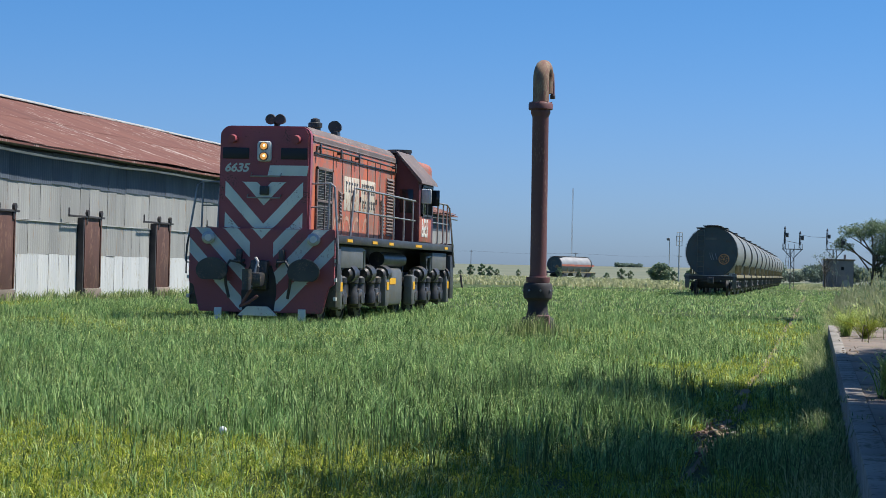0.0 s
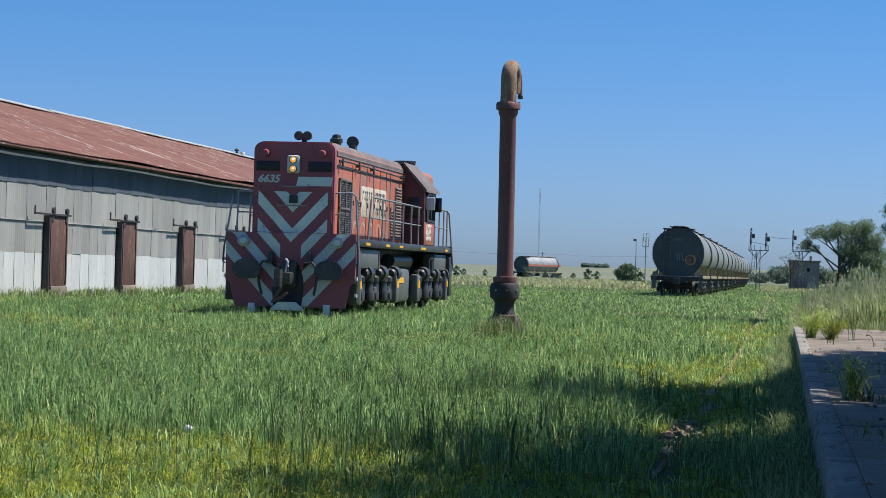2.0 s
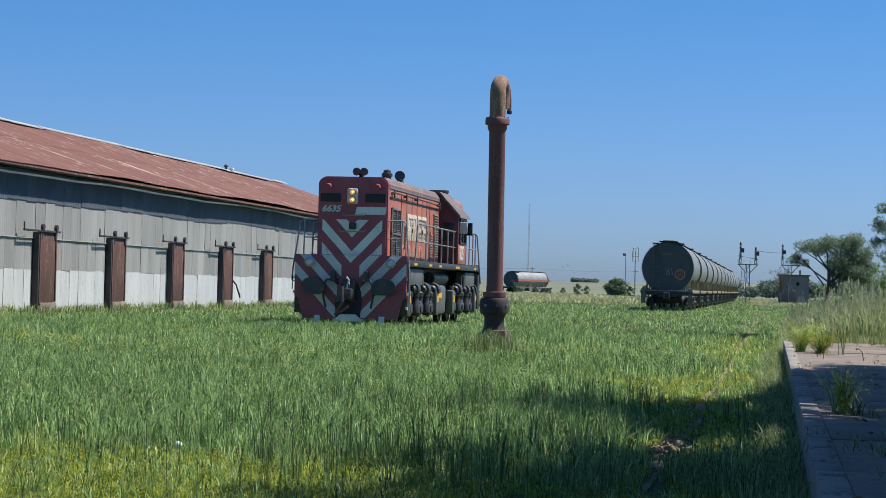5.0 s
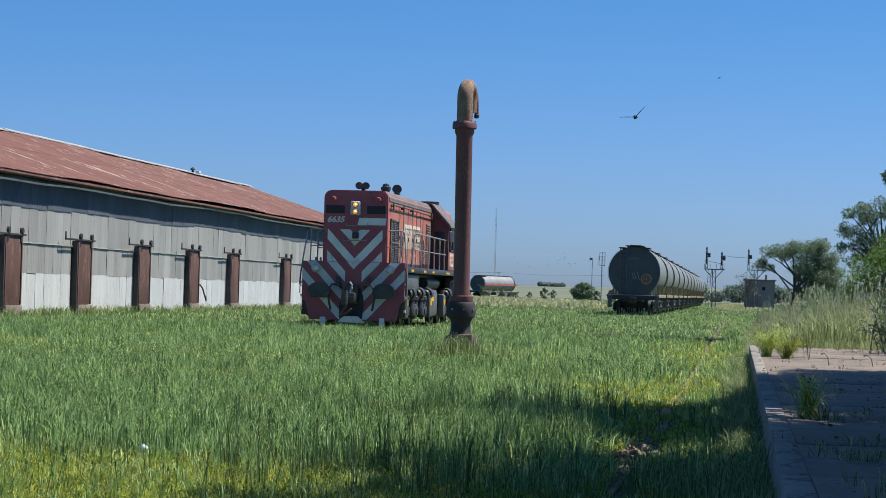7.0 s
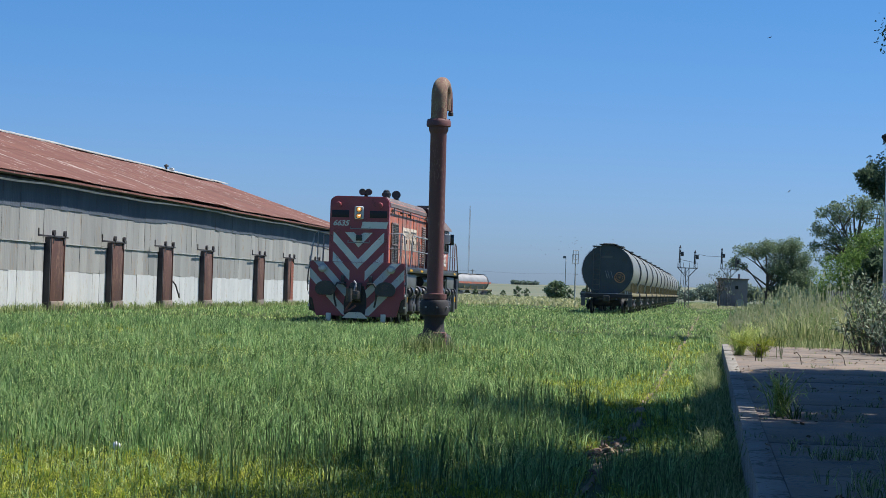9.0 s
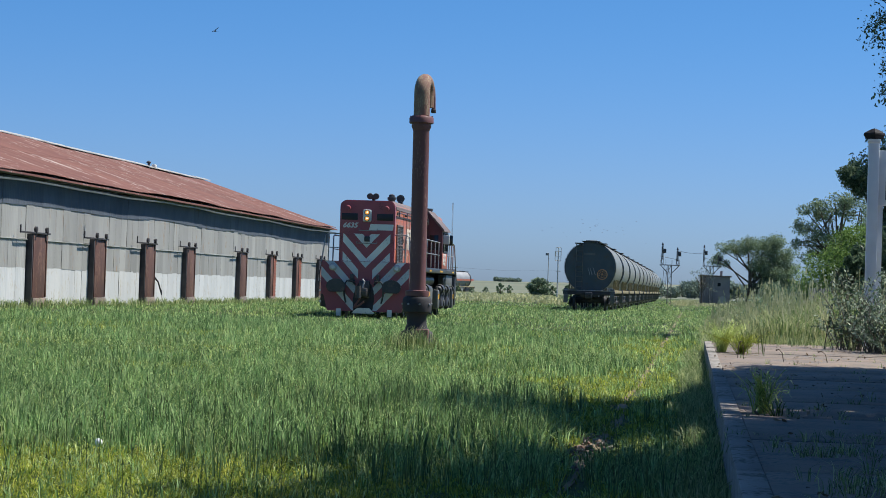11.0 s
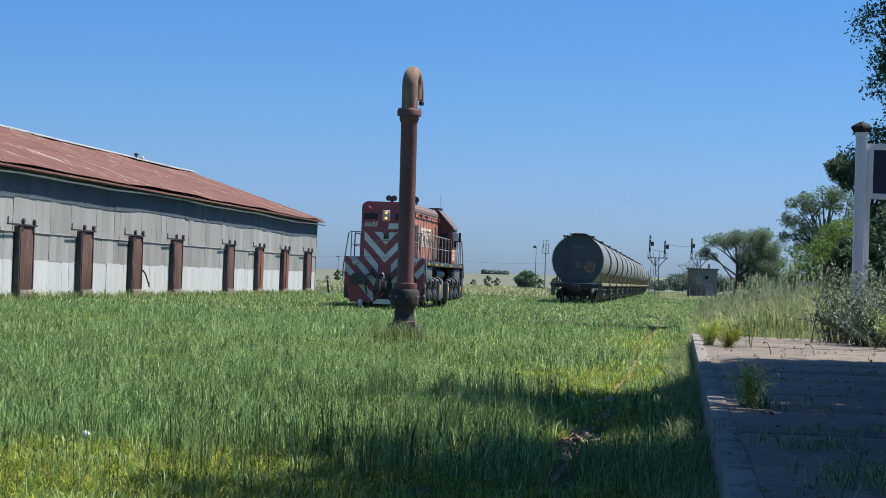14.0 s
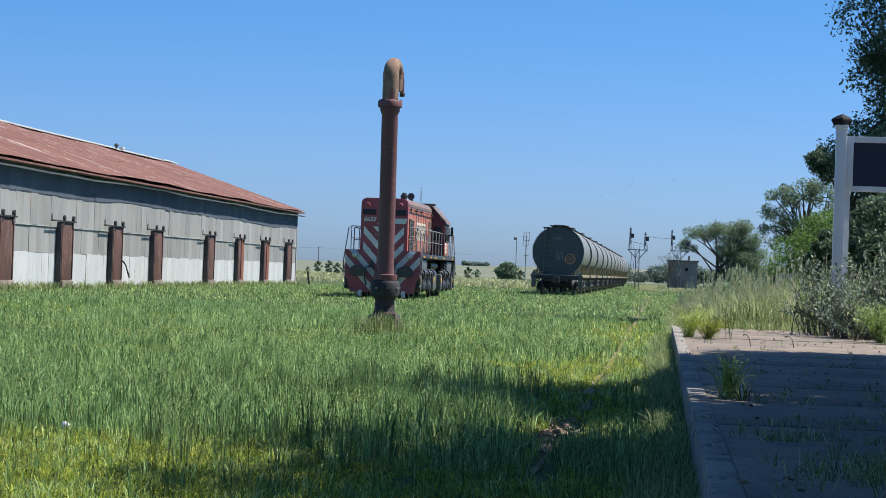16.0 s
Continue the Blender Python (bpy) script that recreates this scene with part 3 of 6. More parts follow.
    box(bm, -0.13, 0.13, -0.55, -0.1, 0.72, 1.0, 0.05)
    cyl(bm, (-0.12, -0.58, 0.66), (-0.12, -0.58, 1.06), 0.09, 0.09, 12)
    tube(bm, [(0.0, -0.3, 1.25), (0.05, -0.45, 1.1), (0.02, -0.5, 0.8)], 0.03, 8)
    cp = part("coupler", bm, M["black"], front, "black knuckle coupler")
    part("coupler_link", tube(B(), [(-0.02, -0.33, 1.28), (0.04, -0.42, 1.20), (0.0, -0.5, 0.95), (-0.05, -0.52, 0.72)], 0.03, 8), M["steel"], cp)
    part("hook_chain", tube(B(), [(-0.05, -0.5, 0.68), (-0.22, -0.45, 0.42), (-0.28, -0.42, 0.34), (-0.1, -0.48, 0.42), (0.06, -0.46, 0.55)], 0.032, 8), M["rust"], cp, "rusty drawgear link")
    part("track_guard", prism(B(), [(-0.36, 0.16), (-0.18, 0.34), (0.18, 0.34), (0.36, 0.16)], "y", -0.28, -0.12, bevel=0.01), M["cream"], front, "pale steel track guard")
    for s in (-1, 1):
        part("guard_iron", box(B(), s * 0.79 - 0.07, s * 0.79 + 0.07, -0.05, 0.02, 0.06, 0.3, 0.01), M["cream"], front)
    # tank, equipment boxes and bogies
    tank = part("fuel_tank", box(B(), -1.22, 1.22, 5.9, 8.0, 0.30, 1.15, 0.12), M["grey"], L, "dark grey fuel tank")
    for s in (-1, 1):
        part("reflector", box(B(), min(s * 1.22, s * 1.23), max(s * 1.22, s * 1.23), 6.4, 7.1, 0.78, 0.92), M["yellow"], tank, "yellow reflective strip")
        for y0, y1 in ((0.9, 3.1), (11.4, 13.4)):
            part("equipment_box", box(B(), min(s * 1.0, s * 1.30), max(s * 1.0, s * 1.30), y0, y1, 1.12, 1.55, 0.02), M["grey"], L)
        part("pipe_loop", tube(B(), [(s * 1.25, 2.9, 1.15), (s * 1.25, 2.9, 1.48), (s * 1.25, 3.4, 1.50), (s * 1.25, 3.45, 1.1)], 0.03, 8), M["steel"], L)
        part("pipe_loop", tube(B(), [(s * 1.25, 10.9, 1.05), (s * 1.25, 10.9, 1.42), (s * 1.25, 11.35, 1.45), (s * 1.25, 11.4, 1.05)], 0.03, 8), M["steel"], L)
        part("air_reservoir", cyl(B(), (s * 1.02, 5.95, 1.33), (s * 1.02, 8.6, 1.33), 0.17, 0.17, 16), M["black"], L)
    wheels = []
    for yb in (3.1, 11.0):
        bg = part("bogie", box(B(), -0.75, 0.75, yb - 0.5, yb + 0.5, 0.55, 1.05, 0.03), M["black"], L, "grimy black three-axle bogie")
        for s in (-1, 1):
            prof = [(yb - 2.35, 0.72), (yb - 2.25, 0.92), (yb - 1.2, 0.95), (yb - 0.8, 0.80), (yb + 0.8, 0.80), (yb + 1.2, 0.95), (yb + 2.25, 0.92), (yb + 2.35, 0.72), (yb + 1.9, 0.66), (yb + 0.9, 0.52), (yb - 0.9, 0.52), (yb - 1.9, 0.66)]
            part("side_frame", prism(B(), prof, "x", s * 1.06 - 0.05, s * 1.06 + 0.05, bevel=0.012), M["black"], bg)
            for dy in (-1.75, 0.0, 1.75):
                y = yb + dy
                ab = box(B(), s * 1.17 - 0.10, s * 1.17 + 0.10, y - 0.17, y + 0.17, 0.30, 0.70, 0.04)
                cyl(ab, (s * 1.16, y, 0.5), (s * 1.30, y, 0.5), 0.13, 0.11, 14)
                part("axle_box", ab, M["black"], bg)
                for dd in (-0.32, 0.32):
                    bm = lathe(B(), [(0.07, 0.36), (0.12, 0.39), (0.125, 0.60), (0.10, 0.64), (0.10, 0.80), (0.12, 0.82), (0.12, 0.92), (0.07, 0.96)], 14, centre=(s * 1.16, y + dd))
                    part("spring_pot", bm, M["black"], bg)
                part("brake_cylinder", cyl(cyl(B(), (s * 1.20, y + 0.55, 1.0), (s * 1.20, y + 0.95, 1.02), 0.19, 0.19, 16), (s * 1.20, y + 0.45, 1.0), (s * 1.20, y + 0.55, 1.0), 0.10, 0.15, 16), M["black"], bg)
                part("brake_hanger", box(box(B(), s * 1.1 - 0.03, s * 1.1 + 0.03, y + 0.56, y + 0.62, 0.25, 0.95), s * 1.1 - 0.05, s * 1.1 + 0.05, y + 0.48, y + 0.56, 0.28, 0.6, 0.015), M["black"], bg)
                part("brake_pipe", tube(B(), [(s * 1.24, y - 0.5, 1.1), (s * 1.27, y - 0.3, 0.95), (s * 1.26, y - 0.2, 1.08), (s * 1.24, y + 0.1, 1.12)], 0.02, 6), M["black"], bg)
            part("sand_pipe", tube(B(), [(s * 1.1, yb - 2.4, 1.3), (s * 1.08, yb - 2.5, 0.7), (s * 0.95, yb - 2.42, 0.2)], 0.025, 6), M["black"], bg)
            for dy in (-2.35, 2.42):
                part("sandbox", box(B(), s * 1.25 - 0.1, s * 1.25 + 0.1, yb + dy - 0.18, yb + dy + 0.18, 0.3, 1.0, 0.05), M["grey"], bg)
                part("reflector", box(B(), min(s * 1.35, s * 1.358), max(s * 1.35, s * 1.358), yb + dy - 0.13, yb + dy + 0.13, 0.66, 0.84), M["yellow"], bg)
        for dy in (-1.75, 0.0, 1.75):
            bm = B()
            for s in (-1, 1):
                g = lathe(B(), [(0.10, -0.07), (0.42, -0.06), (0.44, -0.07), (0.53, -0.07), (0.50, 0.05), (0.44, 0.06), (0.42, 0.03), (0.14, 0.05), (0.10, 0.09)], 28)
                add(bm, g, 0, Matrix.Translation((s * 0.86, 0, 0)) @ Matrix.Rotation(radians(90 * s), 4, "Y"))
                for k in range(3):
                    a = k * math.tau / 3
                    cyl(bm, (s * 0.925, 0.26 * math.cos(a), 0.26 * math.sin(a)), (s * 0.93 + s * 0.02, 0.26 * math.cos(a), 0.26 * math.sin(a)), 0.06, 0.06, 8)
            cyl(bm, (-0.9, 0, 0), (0.9, 0, 0), 0.09, 0.09, 12)
            ws = part("wheelset", bm, M["black"], L, "dark steel wheelset")
            ws.location = (0, yb + dy, 0.53)
            wheels.append((ws, yb + dy))
    for s in (-1, 1):
        part("rear_buffer_step", box(B(), s * 1.27 - 0.12, s * 1.27 + 0.12, 13.5, 13.97, 0.4, 1.5, 0.015), M["black"], L)
    return L, wheels


loco, loco_wheels = build_loco()
# the broad-gauge body is a little wider than drawn above
for ob in loco.children:
    if ob not in [ws for ws, _ in loco_wheels]:
        ob.matrix_basis = Matrix.Diagonal((1.065, 1, 1, 1)) @ ob.matrix_basis


# ---- ground ----
def ground_material():
    m = bpy.data.materials.new("grass_sward_soil")
    m.use_nodes = True
    n, l = m.node_tree.nodes, m.node_tree.links
    b = n["Principled BSDF"]
    co = n.new("ShaderNodeTexCoord")
    a = n.new("ShaderNodeTexNoise")
    a.inputs["Scale"].default_value, a.inputs["Detail"].default_value = 0.25, 6
    f = n.new("ShaderNodeTexNoise")
    f.inputs["Scale"].default_value, f.inputs["Detail"].default_value = 6.0, 8
    for x in (a, f):
        l.new(co.outputs["Object"], x.inputs["Vector"])
    r = n.new("ShaderNodeValToRGB")
    e = r.color_ramp.elements
    e[0].position, e[0].color = 0.32, (0.035, 0.07, 0.015, 1)
    e[1].position, e[1].color = 0.68, (0.10, 0.13, 0.03, 1)
    l.new(a.outputs[0], r.inputs[0])
    r2 = n.new("ShaderNodeValToRGB")
    e = r2.color_ramp.elements
    e[0].position, e[0].color = 0.3, (0.35, 0.35, 0.35, 1)
    e[1].position, e[1].color = 0.7, (1.2, 1.2, 1.1, 1)
    l.new(f.outputs[0], r2.inputs[0])
    mx = n.new("ShaderNodeMix")
    mx.data_type, mx.blend_type = "RGBA", "MULTIPLY"
    mx.inputs[0].default_value = 1.0
    l.new(r.outputs[0], mx.inputs[6])
    l.new(r2.outputs[0], mx.inputs[7])
    l.new(mx.outputs[2], b.inputs["Base Color"])
    b.inputs["Roughness"].default_value = 0.95
    bu = n.new("ShaderNodeBump")
    bu.inputs["Strength"].default_value, bu.inputs["Distance"].default_value = 0.8, 0.06
    l.new(f.outputs[0], bu.inputs["Height"])
    l.new(bu.outputs[0], b.inputs["Normal"])
    return m


M["sward"] = ground_material()
M["crop"] = material("distant_crop_field", (0.17, 0.175, 0.12), (0.12, 0.14, 0.09), 0.95, 0, 0.004, 0.05, 0, 0.01)


def rise(x, y):
    d = math.hypot(x, y)
    t = max(0.0, min(1.0, (d - 520) / 2600))
    return 10.5 * t * t * (3 - 2 * t) * (1.0 + 0.35 * math.sin(x * 0.0023 + 0.8) + 0.15 * math.sin(x * 0.006))


def build_ground():
    bm = B()
    ds = [0, 8, 20, 40, 70, 110, 170, 250, 340, 440, 540, 640, 760, 900, 1080, 1300, 1600, 2000, 2500, 3100, 3900, 4700]
    n = 96
    rings = [[bm.verts.new((d * math.sin(k * math.tau / n), d * math.cos(k * math.tau / n), rise(d * math.sin(k * math.tau / n), d * math.cos(k * math.tau / n)))) for k in range(n)] for d in ds[1:]]
    mid = bm.verts.new((0, 0, 0))
    for k in range(n):
        bm.faces.new((mid, rings[0][(k + 1) % n], rings[0][k]))
    for i, (a, b) in enumerate(zip(rings, rings[1:])):
        for k in range(n):
            f = bm.faces.new((a[k], a[(k + 1) % n], b[(k + 1) % n], b[k]))
            f.material_index = 1 if ds[i + 1] >= 440 else 0
    bmesh.ops.recalc_face_normals(bm, faces=bm.faces[:])
    me = mesh_of(bm, "ground", [M["sward"], M["crop"]], True)
    tagged(new("ground", me), "flat grassy station ground rising to distant pale fields", "ground", kind="structure")


build_ground()
bm = B()
for k in range(84):
    y0 = 4 + k * 1.5
    w = (0.012 if y0 < 14 else 0.045 if y0 < 22 else 0.03) + 0.03 * noise.noise((k * 0.7, 3, 0))
    cx = -0.62 + 0.10 * noise.noise((k * 0.35, 0, 0)) - 0.004 * max(0, 30 - y0)
    cx2 = -0.62 + 0.10 * noise.noise(((k + 1) * 0.35, 0, 0)) - 0.004 * max(0, 28.5 - y0)
    bm.faces.new([bm.verts.new(p) for p in ((cx - w, y0, 0.012), (cx + w, y0, 0.012), (cx2 + w, y0 + 1.5, 0.012), (cx2 - w, y0 + 1.5, 0.012))])
M["dirt"] = material("trodden_dirt", (0.24, 0.18, 0.11), (0.16, 0.125, 0.075), 0.95, 0, 2, 30, 0.4, 0.02)
tagged(new("footpath", mesh_of(bm, "footpath", M["dirt"])), "narrow trodden dirt path through the grass", "path", kind="structure")


def build_rubble():
    """Low spill of earth with broken stones where the path crosses the shade."""
    R = thing("rubble_patch", "low patch of bare earth and broken stones on the path", "rubble", pose(-0.70, 15.6, 0))
    bm = B()
    n, m = 18, 40
    grid = [[bm.verts.new((-0.32 + 0.64 * i / n, -2.1 + 4.2 * j / m, 0.0)) for i in range(n + 1)] for j in range(m + 1)]
    for row in grid:
        for v in row:
            e = max(0.0, 1 - (v.co.x / (0.13 + 0.10 * noise.noise((v.co.y * 1.3, 2, 0)))) ** 2) * max(0.0, 1 - (v.co.y / 2.1) ** 2)
            v.co.z = -0.02 + 0.05 * e * (0.8 + 0.7 * noise.noise(v.co * 7)) + 0.012 * noise.noise(v.co * 25)
    for j in range(m):
        for i in range(n):
            bm.faces.new((grid[j][i], grid[j][i + 1], grid[j + 1][i + 1], grid[j + 1][i]))
    part("earth", bm, M["dirt"], R, "bare brown earth")
    rng = random.Random(9)
    shapes = []
    for k in range(5):
        g = B()
        bmesh.ops.create_icosphere(g, subdivisions=1, radius=1.0)
        for v in g.verts:
            v.co = Vector((v.co.x, v.co.y * 0.75, v.co.z * 0.55)) * (1 + 0.45 * noise.noise(v.co * 1.7 + Vector((k * 5, 0, 0))))
        shapes.append(mesh_of(g, "stone", M["stone"] if k % 2 else M["brickbit"]))
    for k in range(90):
        y = rng.gauss(0, 0.9)
        x = rng.gauss(0, 0.11 + 0.05 * (abs(y) < 0.6))
        sc = rng.uniform(0.008, 0.03) * (1.3 if abs(y) < 0.7 else 1)
        share("stone", shapes[k % 5], R, pose(x, y, 0.045 * max(0, 1 - (x / 0.2) ** 2) + sc * 0.15, rng.uniform(-20, 20), rng.uniform(-20, 20), rng.uniform(0, 360)) @ Matrix.Scale(sc, 4))


M["stone"] = material("pale_broken_stone", (0.30, 0.27, 0.24), (0.20, 0.18, 0.16), 0.9, 0, 6, 40, 0.3, 0.01)
M["brickbit"] = material("broken_brick", (0.26, 0.18, 0.14), (0.19, 0.12, 0.095), 0.9, 0, 6, 40, 0.3, 0.01)
build_rubble()


# ---- warehouse ----
WX, WY0, WY1 = -21.3, 46.0, 126.0
DOORS = (47.5, 54.6, 61.7, 68.75, 76.0, 83.25, 90.2, 101.05, 108.4, 115.55, 122.8)


def sag(y):
    return -0.035 * math.sin((y - 46) * 0.11) - 0.03 * math.sin(y * 0.33 + 1) - 0.015 * math.sin(y * 0.81)


def sheet(w, h, ribs, depth):
    """A corrugated sheet in the yz plane, facing +x."""
    bm = B()
    n = ribs * 2
    lo, hi = ([bm.verts.new(((depth if k % 2 else 0.0), w * k / n, z)) for k in range(n + 1)] for z in (0, h))
    for k in range(n):
        bm.faces.new((lo[k], lo[k + 1], hi[k + 1], hi[k]))
    return bm


def build_warehouse():
    W = thing("warehouse", "long railway goods warehouse of grey corrugated sheet under a rusty roof", "warehouse")
    bm = box(B(), WX - 0.3, WX - 0.03, WY0, WY1, 0, 4.42)
    box(bm, -36.3, -36.0, WY0, WY1, 0, 4.3)
    for y in (WY0, WY1 - 0.3):
        prism(bm, [(-36.0, 0), (WX - 0.3, 0), (WX - 0.3, 4.3), (-28.8, 6.75), (-36.0, 4.3)], "y", y, y + 0.3)
    wall = part("wall", bm, M["tar"], W, "weathered grey corrugated wall with whitewashed foot", smooth=False)
    part("soffit", box(B(), WX - 0.02, WX + 0.40, WY0, WY1, 4.20, 4.215), M["eaves"], W, "weathered soffit boards")
    # roof sheets
    ang = math.atan2(6.91 - 4.37, 28.8 - 20.92)
    run = math.hypot(6.91 - 4.34, 28.8 - 20.82)
    me = mesh_of(sheet(1.0, run / 2 + 0.1, 6, 0.022), "roof_sheet", M["roof"])
    roof = part("roof", prism(B(), [(-20.84, 4.20), (-28.8, 6.76), (-36.9, 4.15), (-36.9, 4.20), (-28.8, 6.88), (-20.84, 4.26)], "y", WY0 - 0.3, WY1 + 0.3), M["roof"], W, "rust-red corrugated roof with pale worn patches", smooth=False)
    rng = random.Random(4)
    n = int(WY1 + 0.6 - WY0)
    for k in range(n):
        y = WY0 - 0.3 + k
        for row in range(2):
            t0 = row * (run / 2 - 0.05)
            z = 4.285 + t0 * math.sin(ang) + sag(y) + 0.045 + 0.012 * row
            x = -20.82 - t0 * math.cos(ang)
            m = Matrix.Translation((x, y, z)) @ Matrix.Rotation(-(math.pi / 2 - ang), 4, "Y") @ Matrix.Rotation(radians(rng.uniform(-0.25, 0.25)), 4, "Z")
            share("roof_sheet", me, roof, m)
    for k in range(22):
        y = WY0 - 0.3 + k * 3.66
        z = 6.98 + sag(y) * 0.35
        part("ridge_cap", prism(B(), [(-29.10, z - 0.09), (-28.8, z), (-28.5, z - 0.09), (-28.5, z - 0.05), (-28.8, z + 0.05), (-29.10, z - 0.05)], "y", y, y + 3.70), M["zinc"], roof)
    for k in range(27):
        y0, y1 = WY0 - 0.3 + k * 3.0, WY0 - 0.3 + k * 3.0 + 2.98
        bm = B()
        s0, s1 = sag(y0), sag(y1)
        q = [(-21.00, 4.02), (-20.91, 4.02), (-20.89, 4.075), (-20.915, 4.075), (-20.93, 4.045), (-21.00, 4.045)]
        a = [bm.verts.new((p[0], y0, p[1] + s0)) for p in q]
        b = [bm.verts.new((p[0], y1, p[1] + s1)) for p in q]
        for i in range(6):
            bm.faces.new((a[i], b[i], b[(i + 1) % 6], a[(i + 1) % 6]))
        bmesh.ops.recalc_face_normals(bm, faces=bm.faces[:])
        part("gutter", bm, M["gutter"], W, "dull grey sagging eaves gutter" if k == 0 else "", smooth=False)
    # wall sheets: three courses; a fourth, dark one paints in the eave shadow
    low = mesh_of(sheet(0.825, 1.30, 5, 0.02), "whitewashed_sheet", M["lime"])
    mid = mesh_of(sheet(0.825, 0.96, 5, 0.02), "wall_sheet", M["zinc2"])
    top = mesh_of(sheet(0.825, 1.24, 5, 0.02), "wall_sheet", M["zinc2"])
    eav = mesh_of(sheet(0.825, 0.88, 5, 0.02), "eaves_sheet", M["eaveshade"])
    k = 0
    y = WY0
    while y < WY1 - 0.5:
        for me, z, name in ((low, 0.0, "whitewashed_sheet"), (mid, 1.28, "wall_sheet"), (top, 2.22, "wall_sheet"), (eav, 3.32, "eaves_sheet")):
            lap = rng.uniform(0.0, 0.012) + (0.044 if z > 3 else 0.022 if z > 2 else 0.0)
            # wavy lower edge drawn as the sagging roof's shadow line
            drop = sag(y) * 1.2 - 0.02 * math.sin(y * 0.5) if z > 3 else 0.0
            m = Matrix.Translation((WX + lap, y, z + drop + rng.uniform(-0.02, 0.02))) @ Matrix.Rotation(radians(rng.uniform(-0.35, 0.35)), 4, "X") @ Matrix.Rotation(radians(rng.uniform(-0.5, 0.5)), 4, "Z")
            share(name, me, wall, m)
        y += 0.835
        k += 1
    part("lap_strip", box(B(), WX + 0.03, WX + 0.058, WY0, WY1, 2.205, 2.225), M["zinc"], wall, smooth=False)
    part("corner_trim", box(B(), WX - 0.05, WX + 0.07, WY1 - 0.12, WY1 + 0.03, 0, 4.3), M["zinc"], W, smooth=False)
    # sliding doors
    for i, y in enumerate(DOORS):
        opened = i in (8, 9)
        d = part("sliding_door", box(B(), WX + 0.10, WX + 0.20, y - 0.78, y + (0.74 if not opened else 0.0), 0.34, 2.42, 0.01), M["door"], W, "rust-brown sliding door, half open" if opened else "rust-brown sheet-metal sliding door")
        for dy in ((-0.76, 0.66) if not opened else (-0.76, -0.08)):
            part("door_stile", box(B(), WX + 0.20, WX + 0.23, y + dy, y + dy + 0.08, 0.36, 2.40, 0.005), M["door"], d)
        bm = box(B(), WX + 0.22, WX + 0.26, y - 2.25, y + 0.95, 2.40, 2.46, 0.006)
        box(bm, WX + 0.225, WX + 0.26, y - 2.25, y - 2.19, 2.40, 2.66, 0.008)
        part("rail", bm, M["tar"], d, "black door rail")
        for dy in (-0.60, 0.60):
            bm = box(B(), WX + 0.19, WX + 0.24, y + dy - 0.06, y + dy + 0.06, 2.20, 2.56, 0.02)
            cyl(bm, (WX + 0.2, y + dy, 2.54), (WX + 0.28, y + dy, 2.54), 0.10, 0.10, 14)
            part("hanger", bm, M["tar"], d)
        part("sill", box(B(), WX, WX + 0.24, y - 0.66, y + 0.80, 0.0, 0.335, 0.02), M["concrete"], W)
        part("jamb", box(B(), WX + 0.0, WX + 0.22, y - 0.88, y - 0.79, 0.0, 2.40, 0.01), M["tar"], W)
        if opened:
            part("brick_infill", box(B(), WX + 0.02, WX + 0.165, y + 0.02, y + 0.94, 0.34, 2.40), M["concrete"], W)
            bme = mesh_of(box(B(), 0, 0.02, 0, 0.215, 0, 0.068, 0.004), "brick", M["brick"])
            for r in range(1, 28):
                for c in range(4):
                    yy = y + 0.03 + c * 0.225 + (0.1 if r % 2 else 0)
                    if yy + 0.2 < y + 0.95:
                        share("brick", bme, W, Matrix.Translation((WX + 0.16, yy, 0.24 + r * 0.077)))
        if i == 5:
            part("door_handle", tube(B(), [(WX + 0.23, y + 0.72, 1.1), (WX + 0.33, y + 0.85, 0.95), (WX + 0.36, y + 1.25, 0.55), (WX + 0.33, y + 1.5, 0.45), (WX + 0.3, y + 1.55, 0.62)], 0.03, 8), M["tar"], d)
    v = part("roof_cowl", lathe(B(), [(0.06, 6.85), (0.06, 7.12), (0.13, 7.14), (0.13, 7.19), (0.03, 7.27)], 12, centre=(-28.8, 112.6)), M["tar"], W, "small dark roof cowl")
    part("cowl_flap", box(B(), -28.72, -28.5, 112.9, 113.2, 6.95, 7.1, 0.03), M["white"], W)


M["eaves"] = material("weathered_soffit_boards", (0.16, 0.15, 0.14), (0.20, 0.19, 0.18), 0.85, 0, 1, 20, 0.2, 0.01)
# shadow under the roof overhang, put into the sheet colour
M["eaveshade"] = material("eave_shade_blue_grey", (0.075, 0.095, 0.13), (0.10, 0.12, 0.155), 0.8, 0, 1, 20, 0.2, 0.01)
M["gutter"] = material("dull_zinc_gutter", (0.30, 0.31, 0.33), (0.20, 0.21, 0.23), 0.6, 0.1, 1.5, 20, 0.1, 0.004)
M["zinc2"] = material("weathered_wall_sheet", (0.37, 0.365, 0.35), (0.29, 0.288, 0.28), 0.7, 0.0, 0.9, 18, 0.15, 0.006, (0.33, 0.25, 0.19), (1, 1, 0.18), spots=0.70)


